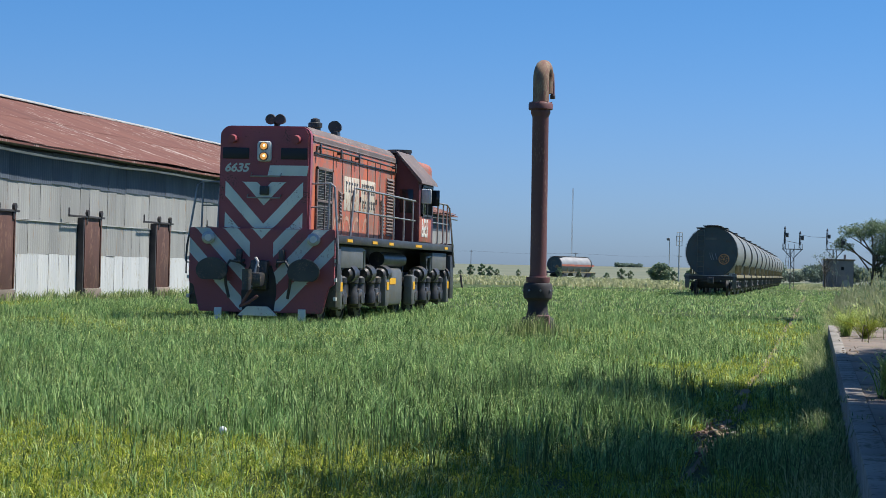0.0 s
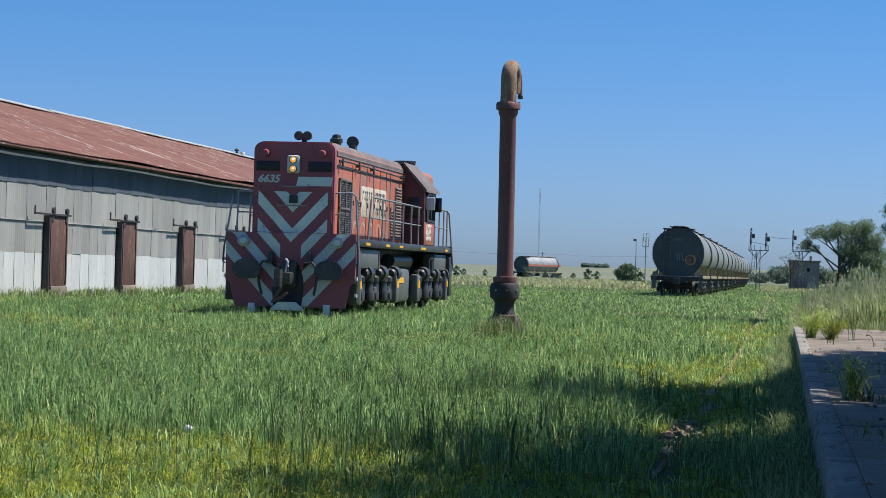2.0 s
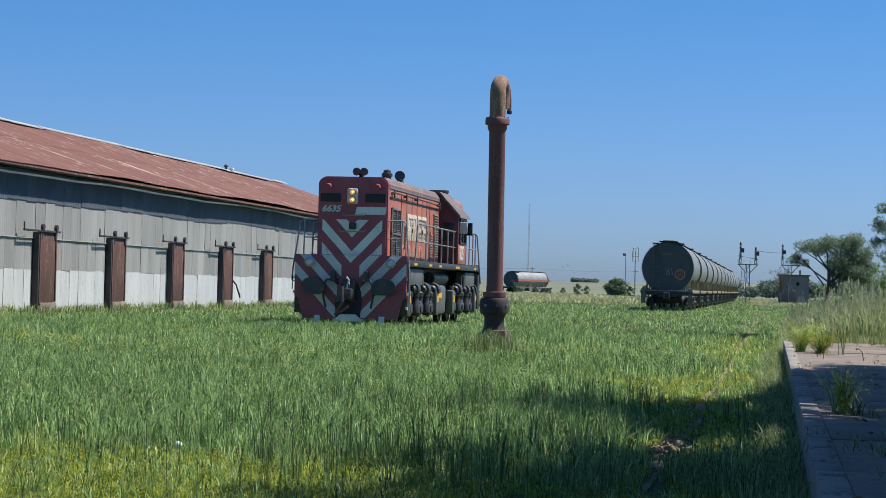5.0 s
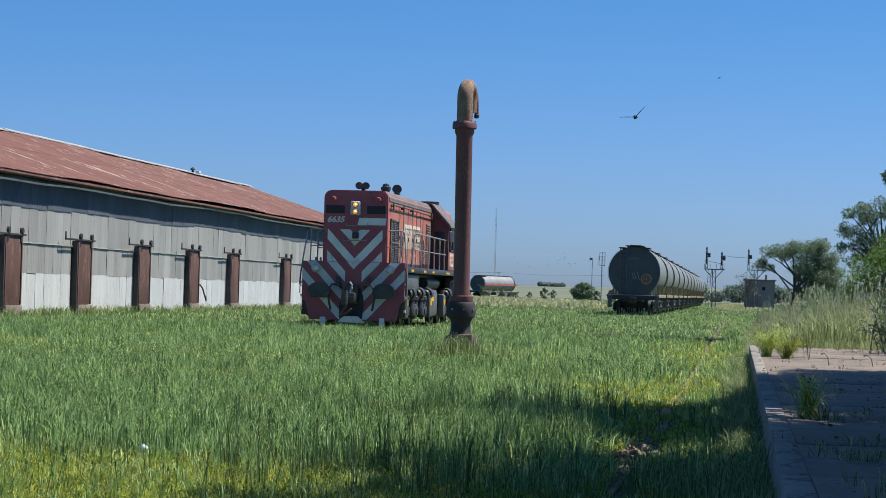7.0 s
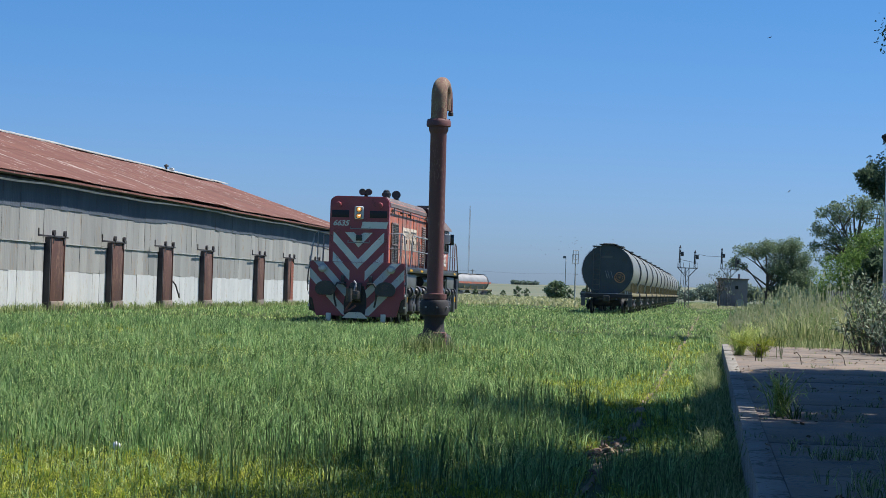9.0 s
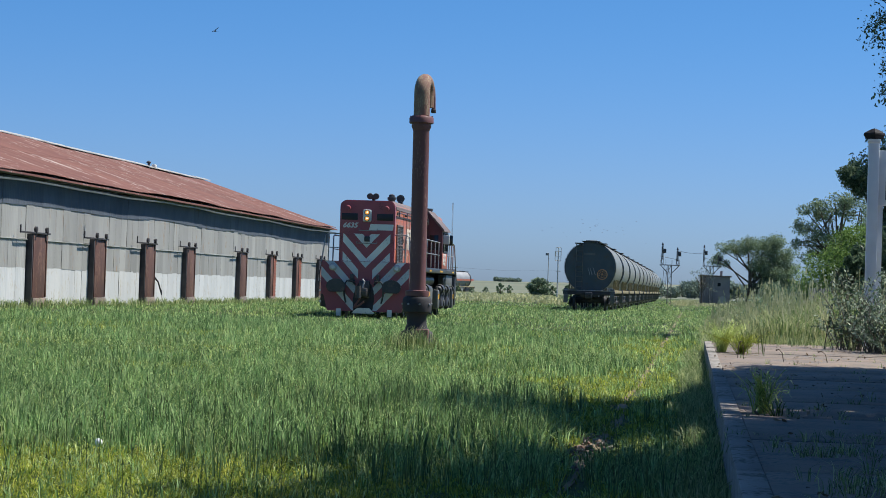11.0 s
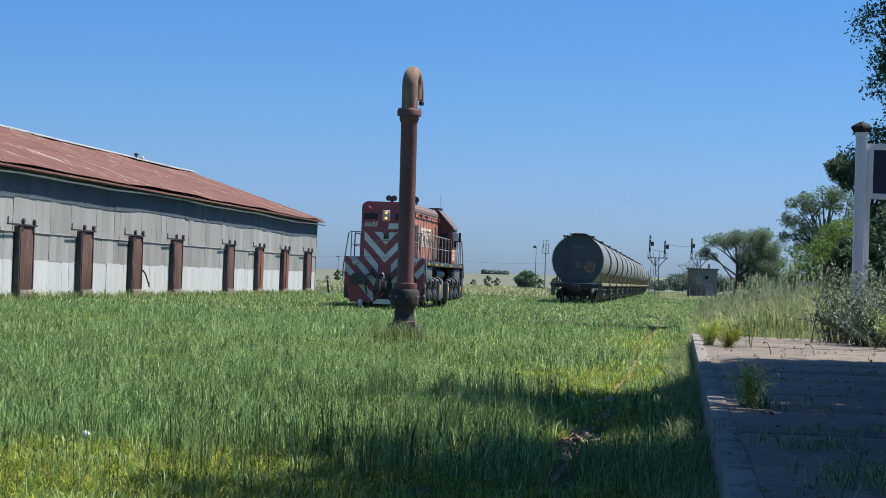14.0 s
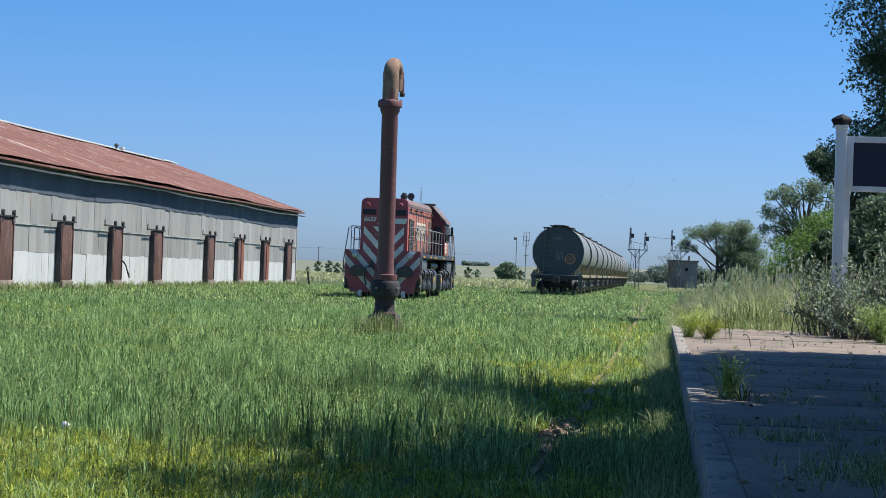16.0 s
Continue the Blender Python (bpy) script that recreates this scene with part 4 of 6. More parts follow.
def random_tone(m, amount):
    """Each piece a little lighter or darker than the next."""
    n, l = m.node_tree.nodes, m.node_tree.links
    b = n["Principled BSDF"]
    src = b.inputs["Base Color"].links[0].from_socket
    oi = n.new("ShaderNodeObjectInfo")
    mr = n.new("ShaderNodeMapRange")
    mr.inputs[3].default_value, mr.inputs[4].default_value = 1 - amount, 1 + amount
    l.new(oi.outputs["Random"], mr.inputs[0])
    hs = n.new("ShaderNodeHueSaturation")
    l.new(mr.outputs[0], hs.inputs["Value"])
    l.new(src, hs.inputs["Color"])
    l.new(hs.outputs[0], b.inputs["Base Color"])
    # the pattern differs from piece to piece too
    mp = n["Mapping"]
    cm = n.new("ShaderNodeCombineXYZ")
    ml = n.new("ShaderNodeMath")
    ml.operation = "MULTIPLY"
    ml.inputs[1].default_value = 37.0
    l.new(oi.outputs["Random"], ml.inputs[0])
    for k in range(3):
        l.new(ml.outputs[0], cm.inputs[k])
    l.new(cm.outputs[0], mp.inputs["Location"])


random_tone(M["zinc2"], 0.12)
random_tone(M["eaveshade"], 0.10)
random_tone(M["lime"], 0.05)
random_tone(M["roof"], 0.10)
random_tone(M["brick"], 0.15)
build_warehouse()


# ---- water crane ----
def build_crane():
    C = thing("water_crane", "rusty cast-iron steam-age water crane column standing in grass", "water crane", pose(-4.575, 36.2, 0, 0, -0.45, 0))
    part("foot", lathe(B(), [(0.30, -0.05), (0.30, 0.30), (0.27, 0.36), (0.20, 0.40), (0.17, 0.48), (0.165, 0.62), (0.20, 0.68)], 28), M["tar"], C, "black tarred cast foot")
    vb = part("valve_box", lathe(B(), [(0.17, 0.66), (0.235, 0.70), (0.245, 0.76), (0.245, 0.90), (0.225, 0.945), (0.17, 0.96)], 28), M["tar"], C, "black tarred valve chamber")
    for k in range(8):
        a = k * math.tau / 8 + 0.3
        part("bolt", cyl(B(), (0.243 * math.cos(a), 0.243 * math.sin(a), 0.83), (0.262 * math.cos(a), 0.262 * math.sin(a), 0.83), 0.018, 0.018, 6), M["steel"], vb)
    part("foot_block", box(B(), 0.02, 0.24, -0.36, -0.20, 0.0, 0.42, 0.02), M["rust"], C, "rusty block at the foot")
    part("column", lathe(B(), [(0.195, 0.96), (0.20, 1.0), (0.20, 1.05), (0.145, 1.06), (0.137, 1.2), (0.137, 3.8), (0.145, 3.83)], 32), M["rust"], C, "long rust-brown iron pipe")
    fl = part("flange", lathe(B(), [(0.14, 3.74), (0.165, 3.80), (0.165, 3.85), (0.205, 3.865), (0.205, 3.945), (0.19, 3.97), (0.14, 3.985)], 28), M["rust"], C)
    for k in range(8):
        a = k * math.tau / 8
        part("bolt", cyl(B(), (0.178 * math.cos(a), 0.178 * math.sin(a), 3.85), (0.178 * math.cos(a), 0.178 * math.sin(a), 3.985), 0.016, 0.016, 6), M["rust"], fl)
    R, turn = 0.20, Vector((0.14, 0.99, 0.0))
    side = Vector((0.99, -0.14, 0.0))
    path = [(0.0, 3.97, 0.136), (0.0, 4.1, 0.135), (0.0, 4.25, 0.134), (0.0, 4.39, 0.134)]
    path += [(R * (1 - math.cos(k * math.pi / 14)), 4.39 + R * math.sin(k * math.pi / 14), 0.134 - 0.002 * k) for k in range(1, 15)] + [(2 * R, 4.27, 0.10), (2 * R, 4.16, 0.095)]
    bm, rings = B(), []
    for i, (u, z, r) in enumerate(path):
        u0, z0, _ = path[max(i - 1, 0)]
        u1, z1, _ = path[min(i + 1, len(path) - 1)]
        d = (turn * (u1 - u0) + Vector((0, 0, z1 - z0))).normalized()
        w = side.cross(d)
        rings.append([bm.verts.new(turn * u + Vector((0, 0, z)) + r * (math.cos(k * math.tau / 28) * side + math.sin(k * math.tau / 28) * w)) for k in range(28)])
    for p, q in zip(rings, rings[1:]):
        for k in range(28):
            bm.faces.new((p[k], p[(k + 1) % 28], q[(k + 1) % 28], q[k]))
    bmesh.ops.recalc_face_normals(bm, faces=bm.faces[:])
    part("gooseneck", bm, M["moss"], C, "pale lichen-covered rusty gooseneck")
    part("outlet_stub", tube(B(), [(0.115, 0.36, 4.58), (0.14, 0.40, 4.47), (0.148, 0.42, 4.3), (0.148, 0.42, 4.12)], [0.025, 0.032, 0.032, 0.034], 12), M["rust"], C, "thin hanging outlet pipe")
    part("outlet_collar", lathe(B(), [(0.030, 4.07), (0.045, 4.08), (0.045, 4.13), (0.030, 4.14)], 12, centre=(0.148, 0.42)), M["tar"], C)


build_crane()


# ---- grain hopper wagons ----
def round_tub(bm, y0, y1, r, zc, seg=40, squash=1.0, mat=0):
    prof = [(r * math.cos(k * math.tau / seg), zc + squash * r * math.sin(k * math.tau / seg)) for k in range(seg)]
    return prism(bm, prof, "y", y0, y1, mat, 0.05)


def build_hopper(m, stripe=False, first=False):
    H = thing("hopper_wagon", "dull green-grey round-bodied grain hopper wagon on a siding" if not stripe else "silver and red-striped round-bodied hopper wagon far off", "wagon", m, "parked hopper wagons")
    tub = part("tub", round_tub(B(), 0.35, 11.9, 1.42, 2.42), M["hopper"] if not stripe else M["silver"], H, "dark green-grey rounded steel tub" if not stripe else "silver rounded tub")
    for y in (0.36, 6.1, 11.5):
        g = B()
        seg = 36
        a = [g.verts.new((1.45 * math.cos(k * math.tau / seg), y, 2.42 + 1.45 * math.sin(k * math.tau / seg))) for k in range(seg)]
        b = [g.verts.new((1.45 * math.cos(k * math.tau / seg), y + (0.40 if y == 11.5 else 0.26 if y == 0.36 else 0.08), 2.42 + 1.45 * math.sin(k * math.tau / seg))) for k in range(seg)]
        for k in range(seg):
            g.faces.new((a[k], a[(k + 1) % seg], b[(k + 1) % seg], b[k]))
        part("rib", g, M["black"] if y in (0.36, 11.5) else M["hopper"] if not stripe else M["silver"], tub)
    part("end_sheet", round_tub(B(), 0.29, 0.37, 1.40, 2.42), M["endsheet"], tub, "dark blue-grey end sheet")
    if stripe:
        part("stripe", box(B(), 1.40, 1.432, 0.6, 12.8, 2.15, 2.5), M["orange"], tub, "faded red stripe")
    walk_bm = box(B(), -0.5, 0.5, 0.1, 12.6, 3.84, 3.88, 0.01)
    box(walk_bm, -0.30, 0.30, 0.6, 11.8, 3.74, 3.86)
    wk = part("roof_walkway", walk_bm, M["black"], H, "dark roof walkway")
    for y in (1.0, 3.3, 5.6, 7.9, 10.2):
        part("hatch", box(B(), -0.32, 0.32, y, y + 1.2, 3.88, 3.94, 0.03), M["hopper"], wk)
    for s in (-1, 1):
        part("walkway_edge", box(B(), min(s * 0.5, s * 0.86), max(s * 0.5, s * 0.86), 0.1, 2.2, 3.72, 3.77), M["black"], wk)
        part("sill", box(B(), min(s * 1.22, s * 1.36), max(s * 1.22, s * 1.36), 0.05, 13.3, 1.02, 1.20, 0.01), M["sillpaint"], H, "pale yellow-brown side sill")
        for y in (3.0, 5.4, 7.8, 10.2):
            part("strut", box(B(), min(s * 1.2, s * 1.3), max(s * 1.2, s * 1.3), y - 0.06, y + 0.06, 1.2, 1.8), M["sillpaint"], H)
    end = part("end_frame", box(B(), -1.42, 1.42, -0.05, 0.12, 0.90, 1.12, 0.02), M["tar"], H)
    part("end_rail", box(B(), -1.40, 1.40, -0.065, -0.03, 1.125, 1.165, 0.008), M["steel"], end, "pale worn edge of the end frame")
    box_bm = box(B(), -0.5, 0.5, 0.0, 13.35, 0.80, 1.10)
    part("centre_sill", box_bm, M["black"], H)
    part("end_frame", box(B(), -1.42, 1.42, 13.2, 13.36, 0.86, 1.17, 0.02), M["black"], H)
    for x in (-0.95, 0.95):
        part("corner_step", box(B(), x * 1.35 - 0.12, x * 1.35 + 0.12, -0.05, 0.1, 0.45, 1.25, 0.01), M["grey"], end)
    for y0 in (2.8, 6.0, 9.2):
        bm = prism(B(), [(y0 - 0.9, 1.4), (y0 + 1.7, 1.4), (y0 + 0.9, 0.45), (y0 - 0.1, 0.45)], "x", -0.9, 0.9, bevel=0.02)
        part("discharge_hopper", bm, M["hopper"], H)
    # end wall fittings
    bm = B()
    for x in (-0.78, -0.42):
        cyl(bm, (x, 0.22, 1.2), (x, 0.22, 3.75), 0.022, seg=6)
    for k in range(9):
        cyl(bm, (-0.78, 0.22, 1.35 + k * 0.28), (-0.42, 0.22, 1.35 + k * 0.28), 0.018, seg=6)
    part("ladder", bm, M["grey"], H, "thin end ladder")
    for x in (0.0, 0.18, -0.12):
        part("end_strut", tube(B(), [(x, 0.30, 2.4), (x + 0.12, 0.28, 2.0)], 0.02, 6), M["steel"], H)
    bw = B()
    for k in range(20):
        a0, a1 = k * math.tau / 20, (k + 1) * math.tau / 20
        tube(bw, [(0.68 + 0.27 * math.cos(a0), 0.18, 2.05 + 0.27 * math.sin(a0)), (0.68 + 0.27 * math.cos(a1), 0.18, 2.05 + 0.27 * math.sin(a1))], 0.028, 6)
    for k in range(10):
        a0, a1 = (k + 0.15) * math.tau / 10, (k + 0.75) * math.tau / 10
        tube(bw, [(0.68 + 0.17 * math.cos(a0), 0.18, 2.05 + 0.17 * math.sin(a0)), (0.68 + 0.17 * math.cos(a1), 0.18, 2.05 + 0.17 * math.sin(a1))], 0.022, 6)
    for k in range(6):
        a = k * math.tau / 6 + 0.2
        tube(bw, [(0.68, 0.19, 2.05), (0.68 + 0.26 * math.cos(a), 0.19, 2.05 + 0.26 * math.sin(a))], 0.010, 5)
    cyl(bw, (0.68, 0.16, 2.05), (0.68, 0.36, 2.05), 0.05, seg=8)
    part("brake_wheel", bw, M["rustlight"], H, "rusty orange brake wheel")
    part("marking_bar", box(B(), -0.35, 0.25, 0.275, 0.288, 3.10, 3.22), M["grey"], tub)
    part("coupler", box(box(B(), -0.12, 0.12, -0.5, 0.1, 0.78, 1.0, 0.03), -0.18, 0.18, -0.5, -0.3, 0.7, 1.05, 0.04), M["black"], H)
    for yb in (2.0, 11.3):
        bg = part("bogie", box(B(), -1.0, 1.0, yb - 0.3, yb + 0.3, 0.45, 0.8, 0.03), M["black"], H)
        for s in (-1, 1):
            part("side_frame", prism(B(), [(yb - 1.2, 0.42), (yb - 1.0, 0.68), (yb - 0.4, 0.80), (yb + 0.4, 0.80), (yb + 1.0, 0.68), (yb + 1.2, 0.42), (yb + 0.5, 0.25), (yb - 0.5, 0.25)], "x", s * 1.08 - 0.06, s * 1.08 + 0.06, bevel=0.015), M["black"], bg)
            for dy in (-0.9, 0.9):
                part("wheel", cyl(cyl(B(), (s * 0.80, yb + dy, 0.45), (s * 0.93, yb + dy, 0.45), 0.45, 0.43, 24), (s * 1.0, yb + dy, 0.45), (s * 1.18, yb + dy, 0.45), 0.13, 0.10, 12), M["black"], bg)
    return H


M["endsheet"] = material("dark_end_sheet", (0.055, 0.078, 0.095), (0.08, 0.102, 0.118), 0.5, 0.0, 1.2, 20, 0.1, 0.005, (0.08, 0.075, 0.065), spots=0.66)
M["silver"] = material("silver_wagon_paint", (0.34, 0.34, 0.35), (0.27, 0.27, 0.28), 0.55, 0.2, 0.8, 15, 0.05, 0.005)
M["sillpaint"] = material("dusty_yellow_sill", (0.34, 0.27, 0.13), (0.22, 0.19, 0.12), 0.7, 0, 1, 20, 0.1, 0.005)
M["rustlight"] = material("orange_rust", (0.62, 0.36, 0.20), (0.48, 0.25, 0.14), 0.8, 0, 5, 40, 0.2, 0.004)
first_hopper = build_hopper(pose(-5.67, 120.0, 0))
for k in range(1, 12):
    copy_thing(first_hopper, pose(-5.67, 120.0 + 14.2 * k, 0))
build_hopper(pose(-45.5, 380.0, 0.0, 0, 0, -22), True)


# ---- platform ----
def build_platform():
    P = thing("platform", "low weathered concrete station platform with grass in its joints", "platform", kind="structure")
    part("retaining_wall", box(B(), 0.30, 12.0, -6.0, 37.8, 0.0, 0.27), M["concrete"], P, smooth=False)
    rng = random.Random(8)
    for k in range(19):
        y0 = -6 + k * 2.3
        part("edge_stone", box(B(), 0.22, 0.35, y0, y0 + 2.27, 0.10, 0.348 + rng.uniform(-0.004, 0.004), 0.008), M["kerb"], P)
        for j, (x0, x1) in enumerate(((0.350, 6.4), (6.41, 11.9))):
            part("slab", box(B(), x0, x1, y0, y0 + 2.28, 0.2, 0.345 + rng.uniform(-0.008, 0.004), 0.006), M["concrete"], P)


M["kerb"] = material("worn_edge_stone", (0.32, 0.29, 0.26), (0.25, 0.23, 0.21), 0.9, 0, 2, 30, 0.4, 0.012, (0.14, 0.12, 0.10), spots=0.62)
random_tone(M["concrete"], 0.10)
build_platform()


# ---- unseen plain wall behind the platform, added to hold back sky light ----
bm = box(B(), 9.6, 9.9, -12.0, 30.0, 0.3, 4.6)
box(bm, 9.2, 10.4, -12.3, 30.3, 4.6, 4.75)
tagged(new("wall_station", mesh_of(bm, "wall_station", M["hut"])), "plain grey wall added out of view to block sky light", "wall", kind="structure")


# ---- station name board ----
def build_board():
    N = thing("station_name_board", "white-framed station name board with dark panel and square posts", "sign", pose(2.86, 36.0, 0.0))
    for x in (0.0, 3.2):
        p = part("post", box(B(), x - 0.085, x + 0.085, -0.085, 0.085, 0.0, 3.73, 0.008), M["signwhite"], N, "tapered white post")
        part("neck", box(B(), x - 0.10, x + 0.10, -0.10, 0.10, 3.70, 3.76, 0.008), M["signwhite"], p)
        part("cap", lathe(B(), [(0.13, 3.76), (0.175, 3.83), (0.165, 3.86), (0.08, 3.91), (0.03, 3.93)], 4), M["tar"], p, "dark brown pyramid cap")
    bd = part("panel", box(B(), 0.13, 3.07, -0.02, 0.02, 2.74, 3.52), M["signblack"], N, "dark blue-black enamel panel")
    for a, b, c, d in ((0.202, 2.998, 3.48, 3.58), (0.202, 2.998, 2.68, 2.77), (0.086, 0.20, 2.68, 3.58), (3.0, 3.11, 2.68, 3.58)):
        part("frame_bar", box(B(), a, b, -0.05, 0.05, c, d, 0.003), M["signwhite"], bd)
    part("bar", box(B(), 0.88, 2.4, -0.028, -0.021, 2.84, 3.24), M["white"], bd, "plain white lettering bar")
    part("stay", box(B(), 0.087, 0.17, 0.0, 0.05, 0.0, 2.70), M["signwhite"], N)


build_board()


# ---- signals, poles, hut and mast ----
def lattice(bm, x, y, z0, z1, w0, w1, bays, r=0.03):
    for sx in (-1, 1):
        for sy in (-1, 1):
            cyl(bm, (x + sx * w0, y + sy * w0, z0), (x + sx * w1, y + sy * w1, z1), r, seg=5)
    for k in range(bays):
        za, zb = z0 + (z1 - z0) * k / bays, z0 + (z1 - z0) * (k + 1) / bays
        wa, wb = w0 + (w1 - w0) * k / bays, w0 + (w1 - w0) * (k + 1) / bays
        s = 1 if k % 2 else -1
        cyl(bm, (x - s * wa, y - wa, za), (x + s * wb, y - wb, zb), r * 0.7, seg=4)
        cyl(bm, (x - wa, y - s * wa, za), (x - wb, y + s * wb, zb), r * 0.7, seg=4)
    return bm


def build_signal(m, dolls, post_z):
    S = thing("bracket_signal", "old lattice bracket signal post with railed platform and lanterns", "signal", m, "railway signals")
    part("mast", lattice(B(), 0, 0, 0, post_z, 0.20, 0.16, 8, 0.04), M["grey"], S)
    pf = part("platform", box(B(), -1.0, 1.0, -0.25, 0.25, post_z, post_z + 0.08), M["grey"], S)
    bm = B()
    for s in (-1, 1):
        cyl(bm, (s * 0.15, 0, post_z - 0.8), (s * 0.9, 0, post_z), 0.04, seg=5)
        for x in (-0.95, -0.4, 0.2, 0.95):
            cyl(bm, (x, s * 0.24, post_z), (x, s * 0.24, post_z + 0.55), 0.018, seg=5)
        cyl(bm, (-0.95, s * 0.24, post_z + 0.9), (0.95, s * 0.24, post_z + 0.55), 0.018, seg=5)
    part("bracket", bm, M["grey"], S)
    for x, h in dolls:
        d = part("doll", lattice(B(), x, 0, post_z, post_z + h, 0.10, 0.06, 5, 0.03), M["grey"], S)
        bm = lathe(B(), [(0.05, post_z + h), (0.12, post_z + h + 0.06), (0.03, post_z + h + 0.3)], 8, centre=(x, 0))
        part("finial", bm, M["black"], d)
        part("lantern", box(B(), x + 0.04, x + 0.36, -0.15, 0.15, post_z + h * 0.62, post_z + h * 0.62 + 0.42, 0.03), M["black"], d)
        part("signal_arm", box(B(), x - 0.1, x + 0.02, -0.06, -0.02, post_z + h * 0.30, post_z + h * 0.9), M["black"], d)
    lad = B()
    for x in (-0.55, -0.25):
        cyl(lad, (x - 0.25, -0.3, 0), (x, -0.25, post_z), 0.02, seg=4)
    for k in range(10):
        t = k / 10
        cyl(lad, (-0.80 + 0.25 * t, -0.29, post_z * t), (-0.50 + 0.25 * t, -0.29, post_z * t), 0.015, seg=4)
    part("ladder", lad, M["grey"], S)
    return S


SIG_D = 215.0
build_signal(pose(-2.32, SIG_D, 0), ((-0.75, 1.95), (0.72, 1.5)), 3.85)
build_signal(pose(1.95, SIG_D + 22, 0), ((-0.85, 2.0), (0.70, 1.0)), 4.15)
bm = tube(B(), [(-1.6, SIG_D, 5.3), (-0.4, SIG_D + 8, 5.27), (1.1, SIG_D + 22, 5.5)], 0.02, 5)
tagged(new("signal_wire", mesh_of(bm, "signal_wire", M["black"])), "thin black wire strung between two signal posts", "wire")


def build_hut(m):
    H = thing("signal_hut", "small flat-roofed grey rendered trackside hut with chimney", "hut", m)
    bm = B()
    for a in (box(B(), -1.62, 1.62, 0, 0.25, 0, 2.95), box(B(), -1.62, 1.62, 2.75, 3.0, 0, 2.95), box(B(), -1.62, -1.37, 0.25, 2.75, 0, 2.95), box(B(), 1.37, 1.62, 0.25, 2.75, 0, 2.95)):
        add(bm, a)
    part("wall", bm, M["hut"], H, smooth=False)
    part("roof", box(B(), -1.82, 1.78, -0.2, 3.2, 2.95, 3.10, 0.02), M["concrete"], H)
    part("chimney", box(B(), 0.55, 0.80, 1.2, 1.5, 3.10, 3.6, 0.01), M["hut"], H)
    part("window", box(B(), 0.28, 0.62, -0.012, 0.0, 1.92, 2.28), M["glass"], H)
    part("drum", cyl(B(), (0.85, -0.9, 0.45), (0.85, -0.5, 0.45), 0.42, 0.42, 20), M["zinc"], H)


build_hut(pose(2.35, 238.0, 0.12))


def build_pole(m, h, head):
    P = thing("lamp_pole", "slender grey yard light pole with lamp frame", "lamp pole", m, "yard poles")
    part("pole", cyl(B(), (0, 0, 0), (0, 0, h), 0.075, 0.05, 8), M["zinc"], P)
    if head == "frame":
        bm = B()
        for a, b in (((-0.4, h - 0.1), (0.4, h - 0.1)), ((-0.4, h + 1.2), (0.4, h + 1.2)), ((-0.4, h - 0.1), (-0.4, h + 1.2)), ((0.4, h - 0.1), (0.4, h + 1.2)), ((0, h - 0.1), (0, h + 1.2))):
            cyl(bm, (a[0], 0, a[1]), (b[0], 0, b[1]), 0.045, seg=5)
        part("lamp_frame", bm, M["zinc"], P)
    else:
        part("lamp_head", box(B(), -0.45, 0.05, -0.12, 0.12, h - 0.05, h + 0.35, 0.08), M["hut"], P)


build_pole(pose(-21.9, 330, 0), 6.3, "head")
build_pole(pose(-20.4, 330, 0), 6.3, "frame")
build_pole(pose(-18.6, 300, 0), 5.2, "frame")
mast = thing("radio_mast", "tall thin distant lattice radio mast", "mast", pose(-167, 1500, 4))
part("lattice", lattice(B(), 0, 0, 0, 55, 0.35, 0.3, 30, 0.07), M["zinc"], mast)

# far power line over the fields
for k in range(7):
    p = thing("utility_pole", "distant wooden utility pole with crossarm", "pole", pose(-330 + k * 45, 900 + 12 * k, 1.0), "far utility poles")
    part("pole", cyl(B(), (0, 0, 0), (0, 0, 9), 0.18, 0.12, 6), M["wood"], p)
    part("crossarm", box(B(), -1.0, 1.0, -0.08, 0.08, 8.2, 8.4), M["wood"], p)
bm = B()
for dx in (-0.9, 0.9):
    for k in range(6):
        a, b = Vector((-330 + k * 45 + dx, 900 + 12 * k, 9.45)), Vector((-330 + (k + 1) * 45 + dx, 900 + 12 * (k + 1), 9.45))
        tube(bm, [a, (a + b) / 2 - Vector((0, 0, 0.7)), b], 0.012, 4)
tagged(new("power_line", mesh_of(bm, "power_line", M["black"])), "thin power line across the far fields", "wire")



# ---- vegetation ----
def mesh_np(name, co, faces_n, mat):
    """A mesh of islands that all have the same faces. co: (n, k, 3); faces_n: index tuples within one island."""
    n, k = co.shape[:2]
    me = bpy.data.meshes.new(name)
    me.vertices.add(n * k)
    me.vertices.foreach_set("co", co.astype(np.float32).ravel())
    loops = np.concatenate([np.array(f) for f in faces_n])
    tot = np.array([len(f) for f in faces_n])
    base = (np.arange(n) * k)[:, None]
    me.loops.add(n * len(loops))
    me.loops.foreach_set("vertex_index", (base + loops[None, :]).astype(np.int32).ravel())
    me.polygons.add(n * len(tot))
    start = np.concatenate([[0], np.cumsum(tot)[:-1]])
    me.polygons.foreach_set("loop_start", ((np.arange(n) * len(loops))[:, None] + start[None, :]).astype(np.int32).ravel())
    me.update(calc_edges=True)
    me.validate()
    me.materials.append(mat)
    return me


